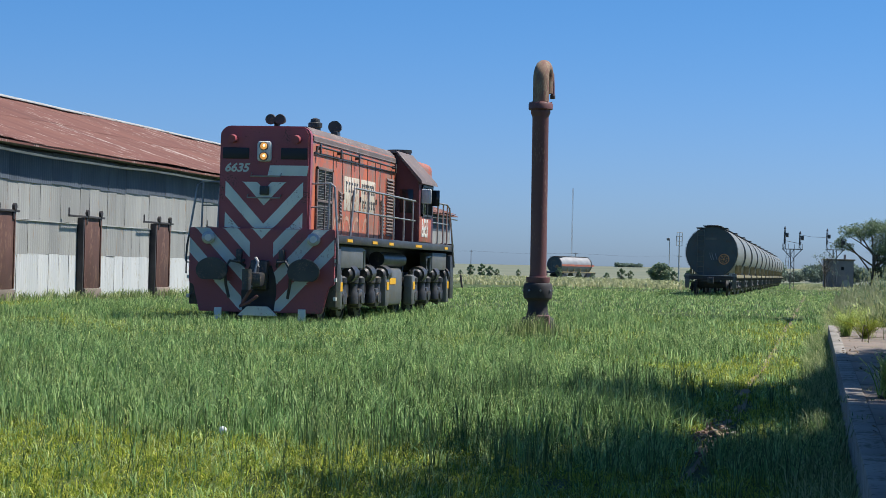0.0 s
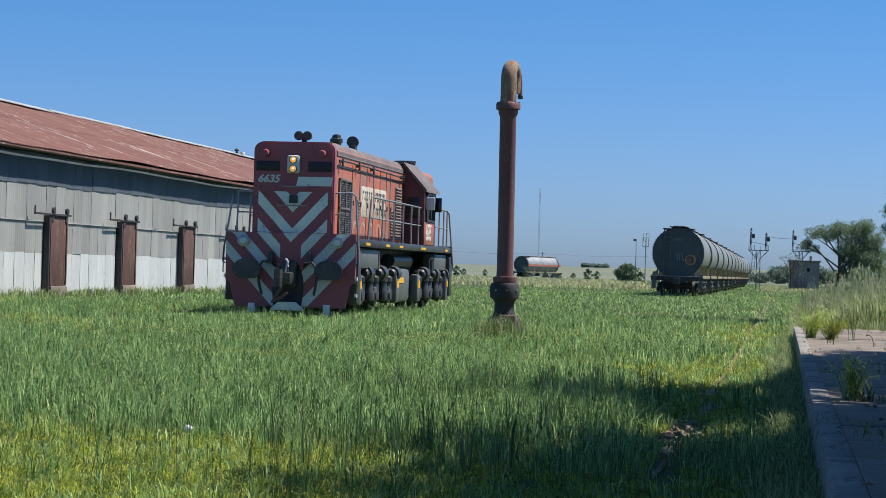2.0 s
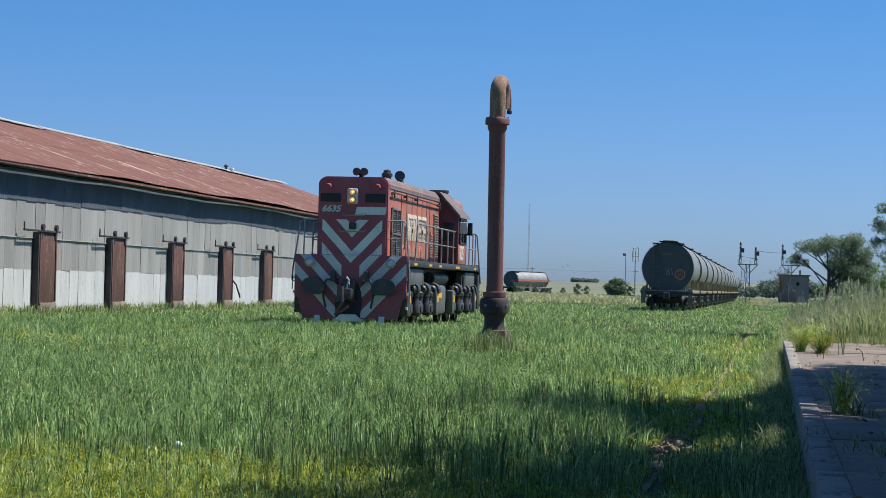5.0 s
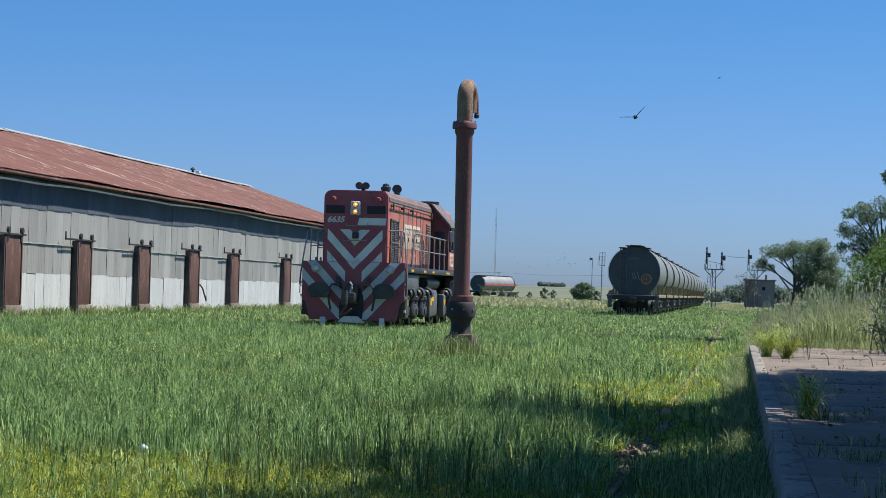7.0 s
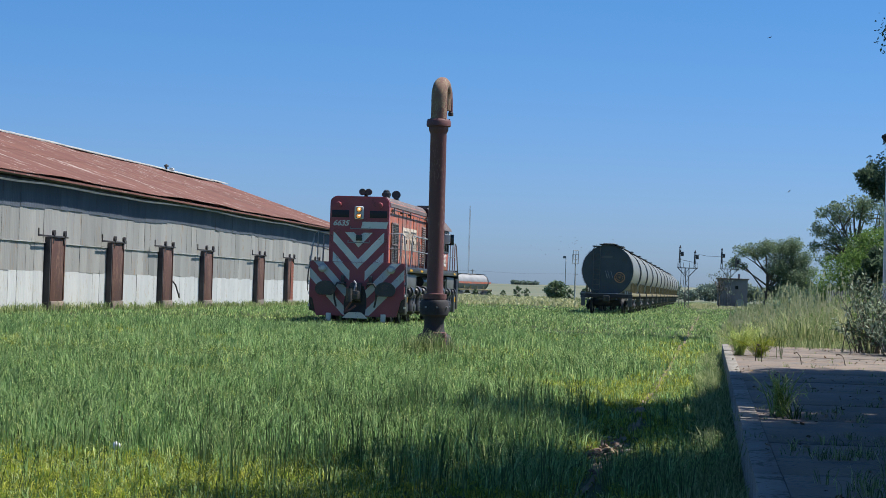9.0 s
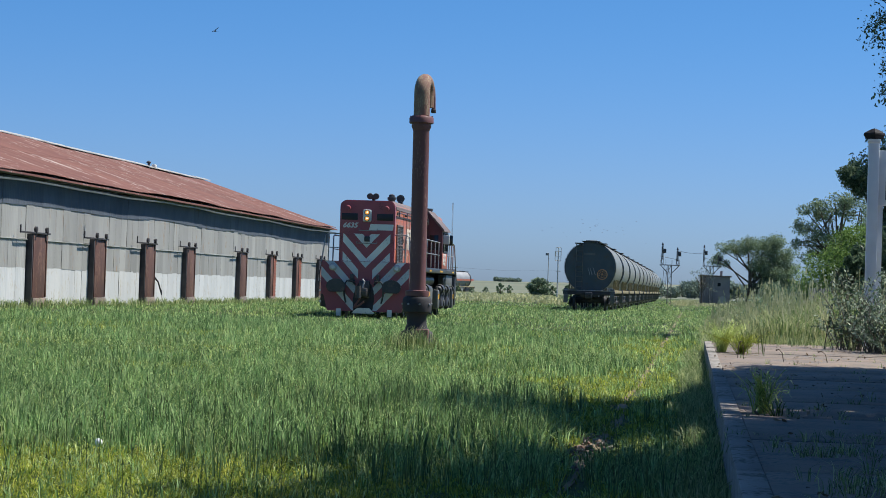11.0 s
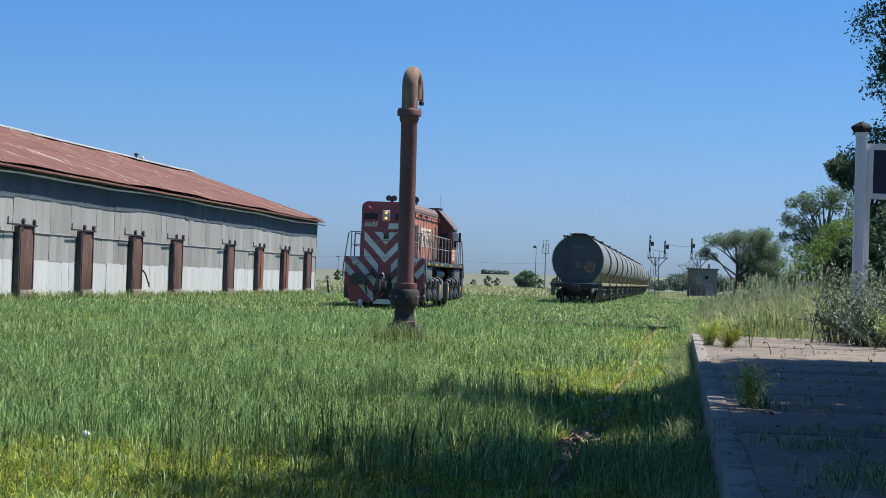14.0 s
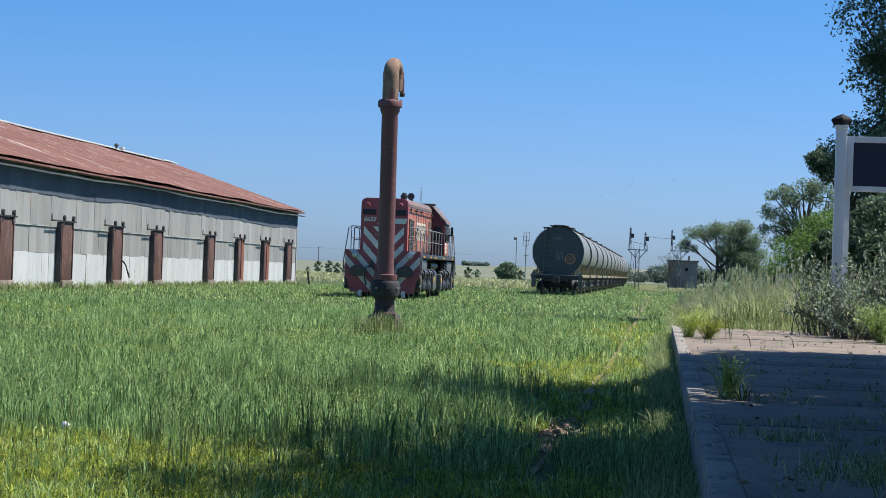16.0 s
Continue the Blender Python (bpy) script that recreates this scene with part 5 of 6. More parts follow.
def patch(x, y, s, seed):
    """Smooth value noise on the plan, 0 to 1."""
    r = np.random.RandomState(seed)
    tab = r.rand(64, 64)
    u, v = x / s + 20.3, y / s + 11.7
    i, j = np.floor(u).astype(int), np.floor(v).astype(int)
    fu, fv = u - i, v - j
    fu, fv = fu * fu * (3 - 2 * fu), fv * fv * (3 - 2 * fv)
    q = lambda a, b: tab[a % 64, b % 64]
    return (q(i, j) * (1 - fu) + q(i + 1, j) * fu) * (1 - fv) + (q(i, j + 1) * (1 - fu) + q(i + 1, j + 1) * fu) * fv


def seed_mesh(name, x, y, z, h, mat, rs, size):
    """Thin stalks that end in a small dark head."""
    n = len(x)
    la, lean = rs.rand(n) * math.tau, rs.rand(n) * 0.35
    lx, ly = np.cos(la) * lean * h, np.sin(la) * lean * h
    co = np.zeros((n, 7, 3))
    base, top = np.stack([x, y, z], 1), np.stack([x + lx, y + ly, z + h], 1)
    off = np.zeros((n, 3))
    off[:, 0] = 0.0010 * (1 + y / 26)
    co[:, 0], co[:, 1], co[:, 2], co[:, 3] = base - off, base + off, top + off, top - off
    hs = size * (0.6 + 0.8 * rs.rand(n))
    co[:, 4], co[:, 5], co[:, 6] = top, top, top
    co[:, 4, 0] -= hs * 0.3
    co[:, 5, 0] += hs * 0.3
    co[:, 6, 2] += hs * 1.5
    return mesh_np(name, co, [(0, 1, 2, 3), (4, 5, 6)], mat)


M["grass_blue"] = foliage("tall_green_grass", (0.058, 0.13, 0.043), (0.21, 0.355, 0.13), (0.57, 0.73, 0.33), 0.52, clump=11)
M["grass_yel"] = foliage("yellow_green_sward", (0.12, 0.18, 0.025), (0.31, 0.375, 0.052), (0.62, 0.61, 0.125), 0.48, clump=16)
M["grass_mid"] = foliage("light_meadow_grass", (0.10, 0.175, 0.045), (0.325, 0.455, 0.145), (0.76, 0.82, 0.38), 0.52, clump=13)
M["grass_dry"] = foliage("dry_straw_grass", (0.32, 0.36, 0.17), (0.52, 0.51, 0.28), (0.72, 0.68, 0.42), 0.4)
M["leafbit"] = foliage("dark_undergrowth_leaves", (0.045, 0.085, 0.03), (0.10, 0.17, 0.05), (0.20, 0.28, 0.09), 0.4)
M["rush"] = foliage("dark_green_rushes", (0.045, 0.09, 0.038), (0.11, 0.19, 0.075), (0.28, 0.39, 0.17), 0.4)
M["stalk"] = foliage("dark_seed_stalks", (0.06, 0.10, 0.04), (0.10, 0.15, 0.05), (0.18, 0.22, 0.09), 0.3)
M["weed"] = foliage("mixed_tall_weeds", (0.08, 0.135, 0.05), (0.25, 0.33, 0.125), (0.62, 0.63, 0.34), 0.42)


def wedge(rs, n, d0, d1, a0=-0.405, a1=0.125):
    d = np.sqrt(rs.rand(n) * (d1 * d1 - d0 * d0) + d0 * d0)
    x = d * (a0 + (a1 - a0) * rs.rand(n))
    return x, d


def keep_out(x, y):
    """Where no field grass grows: platform, path, under the vehicles' wheels, inside the warehouse."""
    path = (np.abs(x + 0.62 - 0.05 * np.sin(y * 0.8)) < 0.06 + 0.05 * np.sin(y * 2.1)) & (patch(x, y, 0.13, 3) > 0.3)
    path |= (np.abs(x + 0.62) < 0.06) & (y > 48) & (patch(x, y, 2.0, 33) > 0.25)
    path |= (np.abs(x + 0.70) < 0.09) & (np.abs(y - 15.6) < 1.7) & (patch(x, y, 0.16, 41) > 0.35)
    return ~(((x > 0.15) & (y < 37.9)) | ((x < WX + 0.05) & (y > 44)) | path)


def tallness(x, y):
    """0: short yellow sward, 1: tall blue-green grass."""
    t = 0.55 * patch(x, y, 3.1, 5) + 0.45 * patch(x, y, 1.1, 6)
    low = np.exp(-((y - 11.0) / 2.2) ** 2) * np.clip((-x - 0.9) / 1.0, 0, 1) * 0.75
    low += np.exp(-((y - 24.0) / 6) ** 2) * np.exp(-((x + 0.8) / 0.7) ** 2) * 0.38
    low += np.exp(-((x + 0.6) / 0.5) ** 2) * 0.30
    high = np.exp(-((y - 17.0) / 4.0) ** 2) * np.exp(-((x + 2.7) / 1.6) ** 2) * 0.30
    return np.clip((t - low + high - 0.28) / 0.34, 0, 1)


def tufts(rs, x, y, per, r, h, w, lean, z=0.0):
    """Blades in tufts that lean outwards: arrays of place, height, width, lean and its heading."""
    n = len(x)
    k = n * per
    i = np.repeat(np.arange(n), per)
    a = rs.rand(k) * math.tau
    q = np.abs(rs.randn(k)) * 0.6
    rr = (r if np.isscalar(r) else r[i]) * q
    hh = h[i] * (0.55 + 0.55 * rs.rand(k))
    le = lean * (0.25 + 0.6 * q + 0.5 * rs.rand(k))
    zz = z if np.isscalar(z) else z[i]
    return x[i] + rr * np.cos(a), y[i] + rr * np.sin(a), np.zeros(k) + zz - 0.01, hh, w * (0.7 + 0.6 * rs.rand(k)), np.clip(le, 0, 1.3), a + rs.randn(k) * 0.5


def tuft_mesh(name, sets, mat, rs):
    x, y, z, h, w, le, a = (np.concatenate([s[i] for s in sets]) for i in range(7))
    n = len(x)
    face = rs.rand(n) * math.tau
    off = np.stack([np.cos(face) * w / 2, np.sin(face) * w / 2, np.zeros(n)], 1)
    base = np.stack([x, y, z], 1)
    lx, ly = np.cos(a) * le * h, np.sin(a) * le * h
    co = np.zeros((n, 5, 3))
    mid = base + np.stack([lx * 0.28, ly * 0.28, h * 0.62], 1)
    co[:, 0], co[:, 1], co[:, 2], co[:, 3] = base - off, base + off, mid + off * 0.85, mid - off * 0.85
    co[:, 4] = base + np.stack([lx, ly, h * (1 - 0.32 * le)], 1)
    return mesh_np(name, co, [(0, 1, 2, 3), (3, 2, 4)], mat)


def build_grass():
    rs = np.random.RandomState(11)
    # distance from, to, tufts a square metre, blades a tuft, blade width, tuft radius
    zones = ((9.4, 14.0, 190, 11, 0.0058, 0.045), (14.0, 28.0, 125, 9, 0.0082, 0.055), (28.0, 58.0, 46, 7, 0.0115, 0.08), (58.0, 135.0, 9.5, 4, 0.024, 0.16), (135.0, 330.0, 1.3, 3, 0.065, 0.35))
    short, tall, pale = [], [], []
    for d0, d1, dens, per, w, r in zones:
        n = int(0.265 * (d1 * d1 - d0 * d0) * dens)
        x, y = wedge(rs, n, d0, d1)
        ok = keep_out(x, y) & (rs.rand(n) < 0.32 + 0.7 * patch(x, y, 0.45 + 0.01 * d0, 4) + 0.55 * patch(x, y, 0.006 * d0 + 0.03, 8))
        x, y = x[ok], y[ok]
        t = tallness(x, y)
        u = rs.rand(len(x))
        is_tall = u < 0.10 + 0.62 * t
        is_pale = ~is_tall & (u < 0.30 + 0.62 * t)
        if d0 >= 58:
            is_pale = ~is_tall
        is_short = ~is_tall & ~is_pale
        far = 1.25 if d0 >= 58 else 1.0
        if d0 >= 58:
            t = 0.35 + 0.6 * t
        hs = (0.05 + 0.07 * rs.rand(len(x))) * far
        ht = (0.11 + 0.20 * rs.rand(len(x)) ** 1.5) * (0.60 + 0.45 * t)
        if d0 >= 58:
            ht *= 0.72
        short.append(tufts(rs, x[is_short], y[is_short], per, r * 1.5, hs[is_short], w * 1.15, 1.1))
        tall.append(tufts(rs, x[is_tall], y[is_tall], per, r, ht[is_tall], w, 0.45))
        pale.append(tufts(rs, x[is_pale], y[is_pale], per, r, ht[is_pale] * 0.85, w, 0.7))
    # thinner growth over the rest of the yard
    n = 16000
    x, y = -21.2 + 21.3 * rs.rand(n), -5 + 130 * rs.rand(n)
    ok = keep_out(x, y) & ~((x > -0.42 * y) & (x < 0.14 * y) & (y > 0)) & (np.hypot(x, y) > 2.0)
    pale.append(tufts(rs, x[ok], y[ok], 6, 0.16, 0.14 + 0.14 * rs.rand(ok.sum()), 0.02, 0.7))
    # clover and small leaves through the nearer grass
    for name, label, mat, n, d0, d1, size, top in (("clover", "low golden-green clover leaves on the ground", "grass_yel", 60000, 9.4, 19.0, 0.0075, 0.09), ("small_leaves", "small grass leaves and florets at all heights", "grass_mid", 90000, 11.0, 38.0, 0.0075, 0.22), ("dark_leaves", "small dark green leaves deep in the grass", "leafbit", 40000, 10.0, 34.0, 0.008, 0.20)):
        x, y = wedge(rs, n, d0, d1)
        t = tallness(x, y)
        ok = keep_out(x, y) & (rs.rand(n) < (1.15 - t if mat == "grass_yel" else 0.25 + 0.8 * t))
        x, y, t = x[ok], y[ok], t[ok]
        k = len(x)
        z = 0.01 + top * (0.35 + 0.75 * t if mat != "grass_yel" else 0.8) * rs.rand(k) ** 0.7
        p = np.stack([x, y, z], 1)
        v = rs.randn(k, 3)
        v /= np.linalg.norm(v, axis=1)[:, None]
        u = np.cross(v, rs.randn(k, 3))
        u /= np.linalg.norm(u, axis=1)[:, None]
        s = (size * (0.6 + 0.8 * rs.rand(k)) * (0.75 + y / 45))[:, None]
        co = np.stack([p - v * s, p + u * s * 0.38, p + v * s, p - u * s * 0.38], 1)
        tagged(new(name, mesh_np(name, co, [(0, 1, 2, 3)], M[mat])), label, "grass", kind="stuff")
    for name, label, sets, mat in (("short_grass", "low yellow-green sward and clover between the rails", short, "grass_yel"), ("tall_grass", "tall blue-green meadow grass over the tracks", tall, "grass_blue"), ("meadow_grass", "light green meadow grass in loose tufts", pale, "grass_mid")):
        tagged(new(name, tuft_mesh(name, sets, M[mat], rs)), label, "grass", kind="stuff")
    # dark upright rushes in the hollow beside the path
    n = 420
    x, y = -1.9 + 0.75 * rs.randn(n), 17.2 + 2.4 * rs.randn(n)
    ok = keep_out(x, y) & (np.abs(x + 0.68) > 0.25) & (patch(x, y, 0.7, 19) > 0.38)
    x, y = x[ok], y[ok]
    me = tuft_mesh("rushes", [tufts(rs, x, y, 12, 0.05, 0.24 + 0.20 * rs.rand(len(x)), 0.0062, 0.22)], M["rush"], rs)
    tagged(new("rushes", me), "dark green upright rushes in loose clumps", "rushes", kind="stuff")
    # seed stalks
    x, y = wedge(rs, 9000, 9.4, 24.0)
    ok = keep_out(x, y) & (rs.rand(len(x)) < (1.1 * patch(x, y, 0.8, 14) ** 3 + 0.03) * np.clip(1.5 - y / 18, 0.12, 1) * (0.35 + 0.65 * np.exp(-((x + 2.6) / 1.3) ** 2) + 0.25 * (y < 13)))
    x, y = x[ok], y[ok]
    me = seed_mesh("seed_stalks", x, y, np.zeros(len(x)), 0.17 + 0.20 * rs.rand(len(x)), M["stalk"], rs, 0.018)
    tagged(new("seed_stalks", me), "dark thin seed stalks standing over the grass", "grass", kind="stuff")
    # dry strip beyond the yard
    n = 6000
    y = 165 + 240 * rs.rand(n)
    x = y * (-0.42 + 0.36 * rs.rand(n))
    ok = ~((x > -9) & (y < 300)) & ~((x < WX + 1) & (y < 132))
    x, y = x[ok], y[ok]
    dry = [tufts(rs, x, y, 6, 0.5, 0.2 + 0.35 * rs.rand(len(x)), 0.13, 0.7)]
    n = 1800
    y = 200 + 120 * rs.rand(n)
    dry.append(tufts(rs, -2.2 + 9 * rs.rand(n), y, 5, 0.4, 0.15 + 0.25 * rs.rand(n), 0.10, 0.5))
    tagged(new("dry_grass", tuft_mesh("dry_grass", dry, M["grass_dry"], rs)), "strip of tall straw-coloured dry grass beyond the yard", "grass", kind="stuff")
    # rank weeds at the platform's end
    n = 5200
    y = 38.4 + 26 * rs.rand(n) ** 1.4
    x = 0.25 + (y - 37) * 0.01 + 6.0 * rs.rand(n) ** 1.1
    hh = (0.40 + 0.62 * rs.rand(n)) * (0.5 + 0.9 * patch(x, y, 1.3, 9)) * np.clip(0.5 + (x - 0.2) * 0.5, 0.45, 1.15)
    cut = rs.rand(n)
    tagged(new("rank_weeds", tuft_mesh("rank_weeds", [tufts(rs, x[cut < 0.78], y[cut < 0.78], 10, 0.14, hh[cut < 0.78], 0.016, 0.8)], M["weed"], rs)), "tangled tall yellow-green weeds beyond the platform end", "weeds", kind="stuff")
    tagged(new("straw_weeds", tuft_mesh("straw_weeds", [tufts(rs, x[cut > 0.78], y[cut > 0.78], 10, 0.12, hh[cut > 0.78] * 1.1, 0.011, 0.75)], M["grass_dry"], rs)), "dry straw-coloured weeds among the green", "weeds", kind="stuff")
    sel = rs.rand(n) < 0.55
    me = seed_mesh("weed_plumes", x[sel], y[sel], np.zeros(sel.sum()), hh[sel] * 1.1, M["grass_dry"], rs, 0.06)
    tagged(new("weed_plumes", me), "pale feathery seed plumes over the weeds", "weeds", kind="stuff")
    # grass along the platform edge, in its joints and at the wall foot
    sets = []
    n = 1900
    y = 6 + 32 * rs.rand(n)
    sets.append(tufts(rs, 0.2 - 0.3 * rs.rand(n) ** 2, y, 9, 0.06, (0.12 + 0.24 * rs.rand(n)) * (0.5 + 0.7 * patch(0 * y, y, 0.9, 17)), 0.0065, 0.7))
    for k in range(19):
        m = 16
        sets.append(tufts(rs, 0.65 + 3.6 * rs.rand(m) ** 1.5, np.full(m, -6 + k * 2.3 - 0.01), 7, 0.03, 0.05 + 0.10 * rs.rand(m), 0.007, 0.8, 0.31))
    for cx, cy, r, m, h in ((0.95, 15.4, 0.4, 24, 0.10), (1.6, 37.3, 0.5, 70, 0.26), (2.9, 37.2, 0.7, 80, 0.25), (1.3, 9.4, 0.3, 240, 0.17), (2.1, 9.9, 0.45, 420, 0.18), (1.6, 8.6, 0.4, 220, 0.17), (2.2, 11.2, 0.4, 200, 0.13), (0.8, 11.5, 0.25, 30, 0.12), (1.9, 13.5, 0.5, 50, 0.1), (3.2, 17.5, 0.7, 90, 0.16), (1.0, 12.8, 0.3, 26, 0.09), (3.6, 34.0, 0.6, 90, 0.5), (4.2, 30.0, 0.7, 60, 0.4)):
        sets.append(tufts(rs, cx + r * rs.randn(m), cy + r * rs.randn(m), 12, 0.05, h * (0.6 + 0.5 * rs.rand(m)), 0.0045, 0.9, 0.33))
    n = 70
    sets.append(tufts(rs, -4.6 + 0.3 * rs.randn(n), 35.75 - 0.5 * rs.rand(n), 9, 0.07, 0.3 + 0.28 * rs.rand(n), 0.011, 0.45))
    n = 1500
    sets.append(tufts(rs, WX + 0.08 + 0.4 * rs.rand(n) ** 2, 46 + 80 * rs.rand(n), 6, 0.12, 0.15 + 0.3 * rs.rand(n), 0.022, 0.6))
    tagged(new("edge_grass", tuft_mesh("edge_grass", sets, M["weed"], rs)), "grass tufts along the platform edge and in its joints", "grass", kind="stuff")


def leaf_cloud(centres, radii, n, size, rs, droop=0.0, squash=0.8):
    """Leaf quads over clumps: more of them near each clump's skin."""
    k = len(centres)
    wts = radii ** 2 / (radii ** 2).sum()
    idx = rs.choice(k, n, p=wts)
    v = rs.randn(n, 3)
    v /= np.linalg.norm(v, axis=1)[:, None]
    r = radii[idx] * (0.35 + 0.6 * rs.rand(n) ** 0.6 + 0.5 * rs.rand(n) ** 4)
    p = centres[idx] + v * r[:, None] * np.array([1, 1, squash])
    t = rs.randn(n, 3)
    t[:, 2] -= droop
    t /= np.linalg.norm(t, axis=1)[:, None]
    u = np.cross(t, rs.randn(n, 3))
    u /= np.linalg.norm(u, axis=1)[:, None] + 1e-9
    s = size * (0.6 + 0.8 * rs.rand(n))[:, None]
    co = np.stack([p - t * s, p + u * s * 0.45, p + t * s, p - u * s * 0.45], 1)
    return co


def build_tree(label, m, height, spread, base, mat, seed, leaves, leaf, clumps=30, trunk=0.16, lean=(0, 0), droop=0.3, limbs=7, name="tree", clump_r=(0.16, 0.30), masses=()):
    """Tapered trunk, limbs, and a crown of separate leafy clumps with gaps."""
    rs = np.random.RandomState(seed)
    T = thing(name, label, "tree" if name == "tree" else "bush", m)
    bm = B()
    top = Vector((lean[0], lean[1], base + (height - base) * 0.62))
    pts = [Vector((0, 0, -0.05)), Vector((lean[0] * 0.2, lean[1] * 0.2, base * 0.5)), Vector((lean[0] * 0.55, lean[1] * 0.55, base)), top]
    tube(bm, pts, [trunk * 1.25, trunk, trunk * 0.8, trunk * 0.25], 9)
    centres, radii = [], []
    ga = rs.rand() * 6
    for k in range(clumps):
        a = ga + k * 2.399 + rs.rand() * 0.5
        f = (k + 0.5) / clumps
        zz = base + (height - base) * (0.08 + 0.84 * f)
        bulge = math.sin(math.pi * min(0.97, 0.16 + 0.80 * f)) ** 0.75
        rr = spread * bulge * (0.35 + 0.62 * math.sqrt(rs.rand()))
        c = Vector((lean[0] * (0.4 + 0.6 * f) + rr * math.cos(a), lean[1] * (0.4 + 0.6 * f) + rr * math.sin(a), zz + rs.uniform(-0.05, 0.05) * height))
        centres.append(c)
        radii.append((clump_r[0] + (clump_r[1] - clump_r[0]) * rs.rand()) * spread * 1.1)
    if masses:
        # crown of several leafy masses: middle, half sizes, number of clumps, clump radius
        centres, radii = [], []
        for (mx, mz, hx, hz, num, cr) in masses:
            for k in range(num):
                v = Vector(rs.randn(3)).normalized() * rs.rand() ** 0.45
                centres.append(Vector((mx + hx * v.x, hx * 0.9 * v.y, mz + hz * v.z)))
                radii.append(cr * (0.7 + 0.6 * rs.rand()))
        clumps = len(centres)
    for k in range(0, clumps, max(1, clumps // limbs)):
        c = centres[k]
        s = pts[2].lerp(top, 0.1 + 0.6 * rs.rand())
        mid = s.lerp(c, 0.5) + Vector((0, 0, 0.08 * height * rs.rand()))
        tube(bm, [s, mid, c], [trunk * 0.42, trunk * 0.26, trunk * 0.08], 6)
        for j in (1, 2):
            c2 = centres[(k + j) % clumps]
            tube(bm, [mid, mid.lerp(c2, 0.55) + Vector((0, 0, 0.03 * height)), c2], [trunk * 0.2, trunk * 0.12, trunk * 0.04], 5)
    part("trunk", bm, M["bark"], T, "grey-brown trunk and limbs")
    co = leaf_cloud(np.array([tuple(c) for c in centres]), np.array(radii), leaves, leaf, rs, droop)
    share("crown", mesh_np("crown", co, [(0, 1, 2, 3)], M[mat]), T, label="crown of small leaves")
    return T


M["leaf_olive"] = foliage("grey_green_leaves", (0.11, 0.165, 0.10), (0.20, 0.27, 0.165), (0.34, 0.42, 0.27), 0.4)
M["leaf_bright"] = foliage("bright_green_leaves", (0.08, 0.15, 0.04), (0.15, 0.25, 0.065), (0.28, 0.39, 0.115), 0.42)
M["leaf_dark"] = foliage("dark_green_leaves", (0.05, 0.085, 0.055), (0.10, 0.155, 0.09), (0.20, 0.27, 0.16), 0.42, 0.4)
M["leaf_silver"] = foliage("silvery_leaves", (0.07, 0.115, 0.07), (0.17, 0.24, 0.15), (0.58, 0.65, 0.50), 0.3)
M["weedleaf"] = foliage("pale_weed_leaves", (0.24, 0.34, 0.10), (0.50, 0.60, 0.19), (0.78, 0.82, 0.34), 0.5)
# distance haze mixed into the leaf colour: paler and greyer
M["leaf_far"] = foliage("haze_tinted_leaves", (0.154, 0.209, 0.165), (0.220, 0.286, 0.231), (0.308, 0.374, 0.308), 0.3)


def build_shrub(m, height, spread, seed):
    """Arching sprigs with small paired leaves along them."""
    rs = np.random.RandomState(seed)
    S = thing("shrub", "silvery-leaved sprawling shrub with arching sprigs on the platform", "shrub", m, "silvery shrubs")
    bm = B()
    leaves = []
    for k in range(58):
        a = rs.rand() * math.tau
        out, up = spread * (0.35 + 0.85 * rs.rand()), height * (0.3 + 0.9 * rs.rand() ** 1.3)
        p0 = Vector((0.22 * rs.randn() * spread, 0.22 * rs.randn() * spread, 0.0))
        p2 = p0 + Vector((math.cos(a) * out, math.sin(a) * out, up))
        p1 = p0.lerp(p2, 0.5) + Vector((0, 0, 0.16 * height))
        tube(bm, [p0, p1, p2], [0.008, 0.005, 0.002], 5)
        n = 30
        for t in np.linspace(0.18, 1.0, n):
            q = p0 * (1 - t) ** 2 + 2 * p1 * t * (1 - t) + p2 * t * t
            d = Vector(rs.randn(3)) + Vector((0, 0, 0.5))
            d.normalize()
            w = d.cross(Vector(rs.randn(3))).normalized()
            L = 0.034 * (0.6 + 0.7 * rs.rand())
            c = Vector(q) + d * 0.02 + Vector(rs.randn(3)) * 0.012
            leaves.append([c - d * L, c + w * L * 0.45, c + d * L, c - w * L * 0.45])
    part("stem", bm, M["bark"], S)
    share("leaves", mesh_np("leaves", np.array(leaves), [(0, 1, 2, 3)], M["leaf_silver"]), S, label="small silvery leaves")


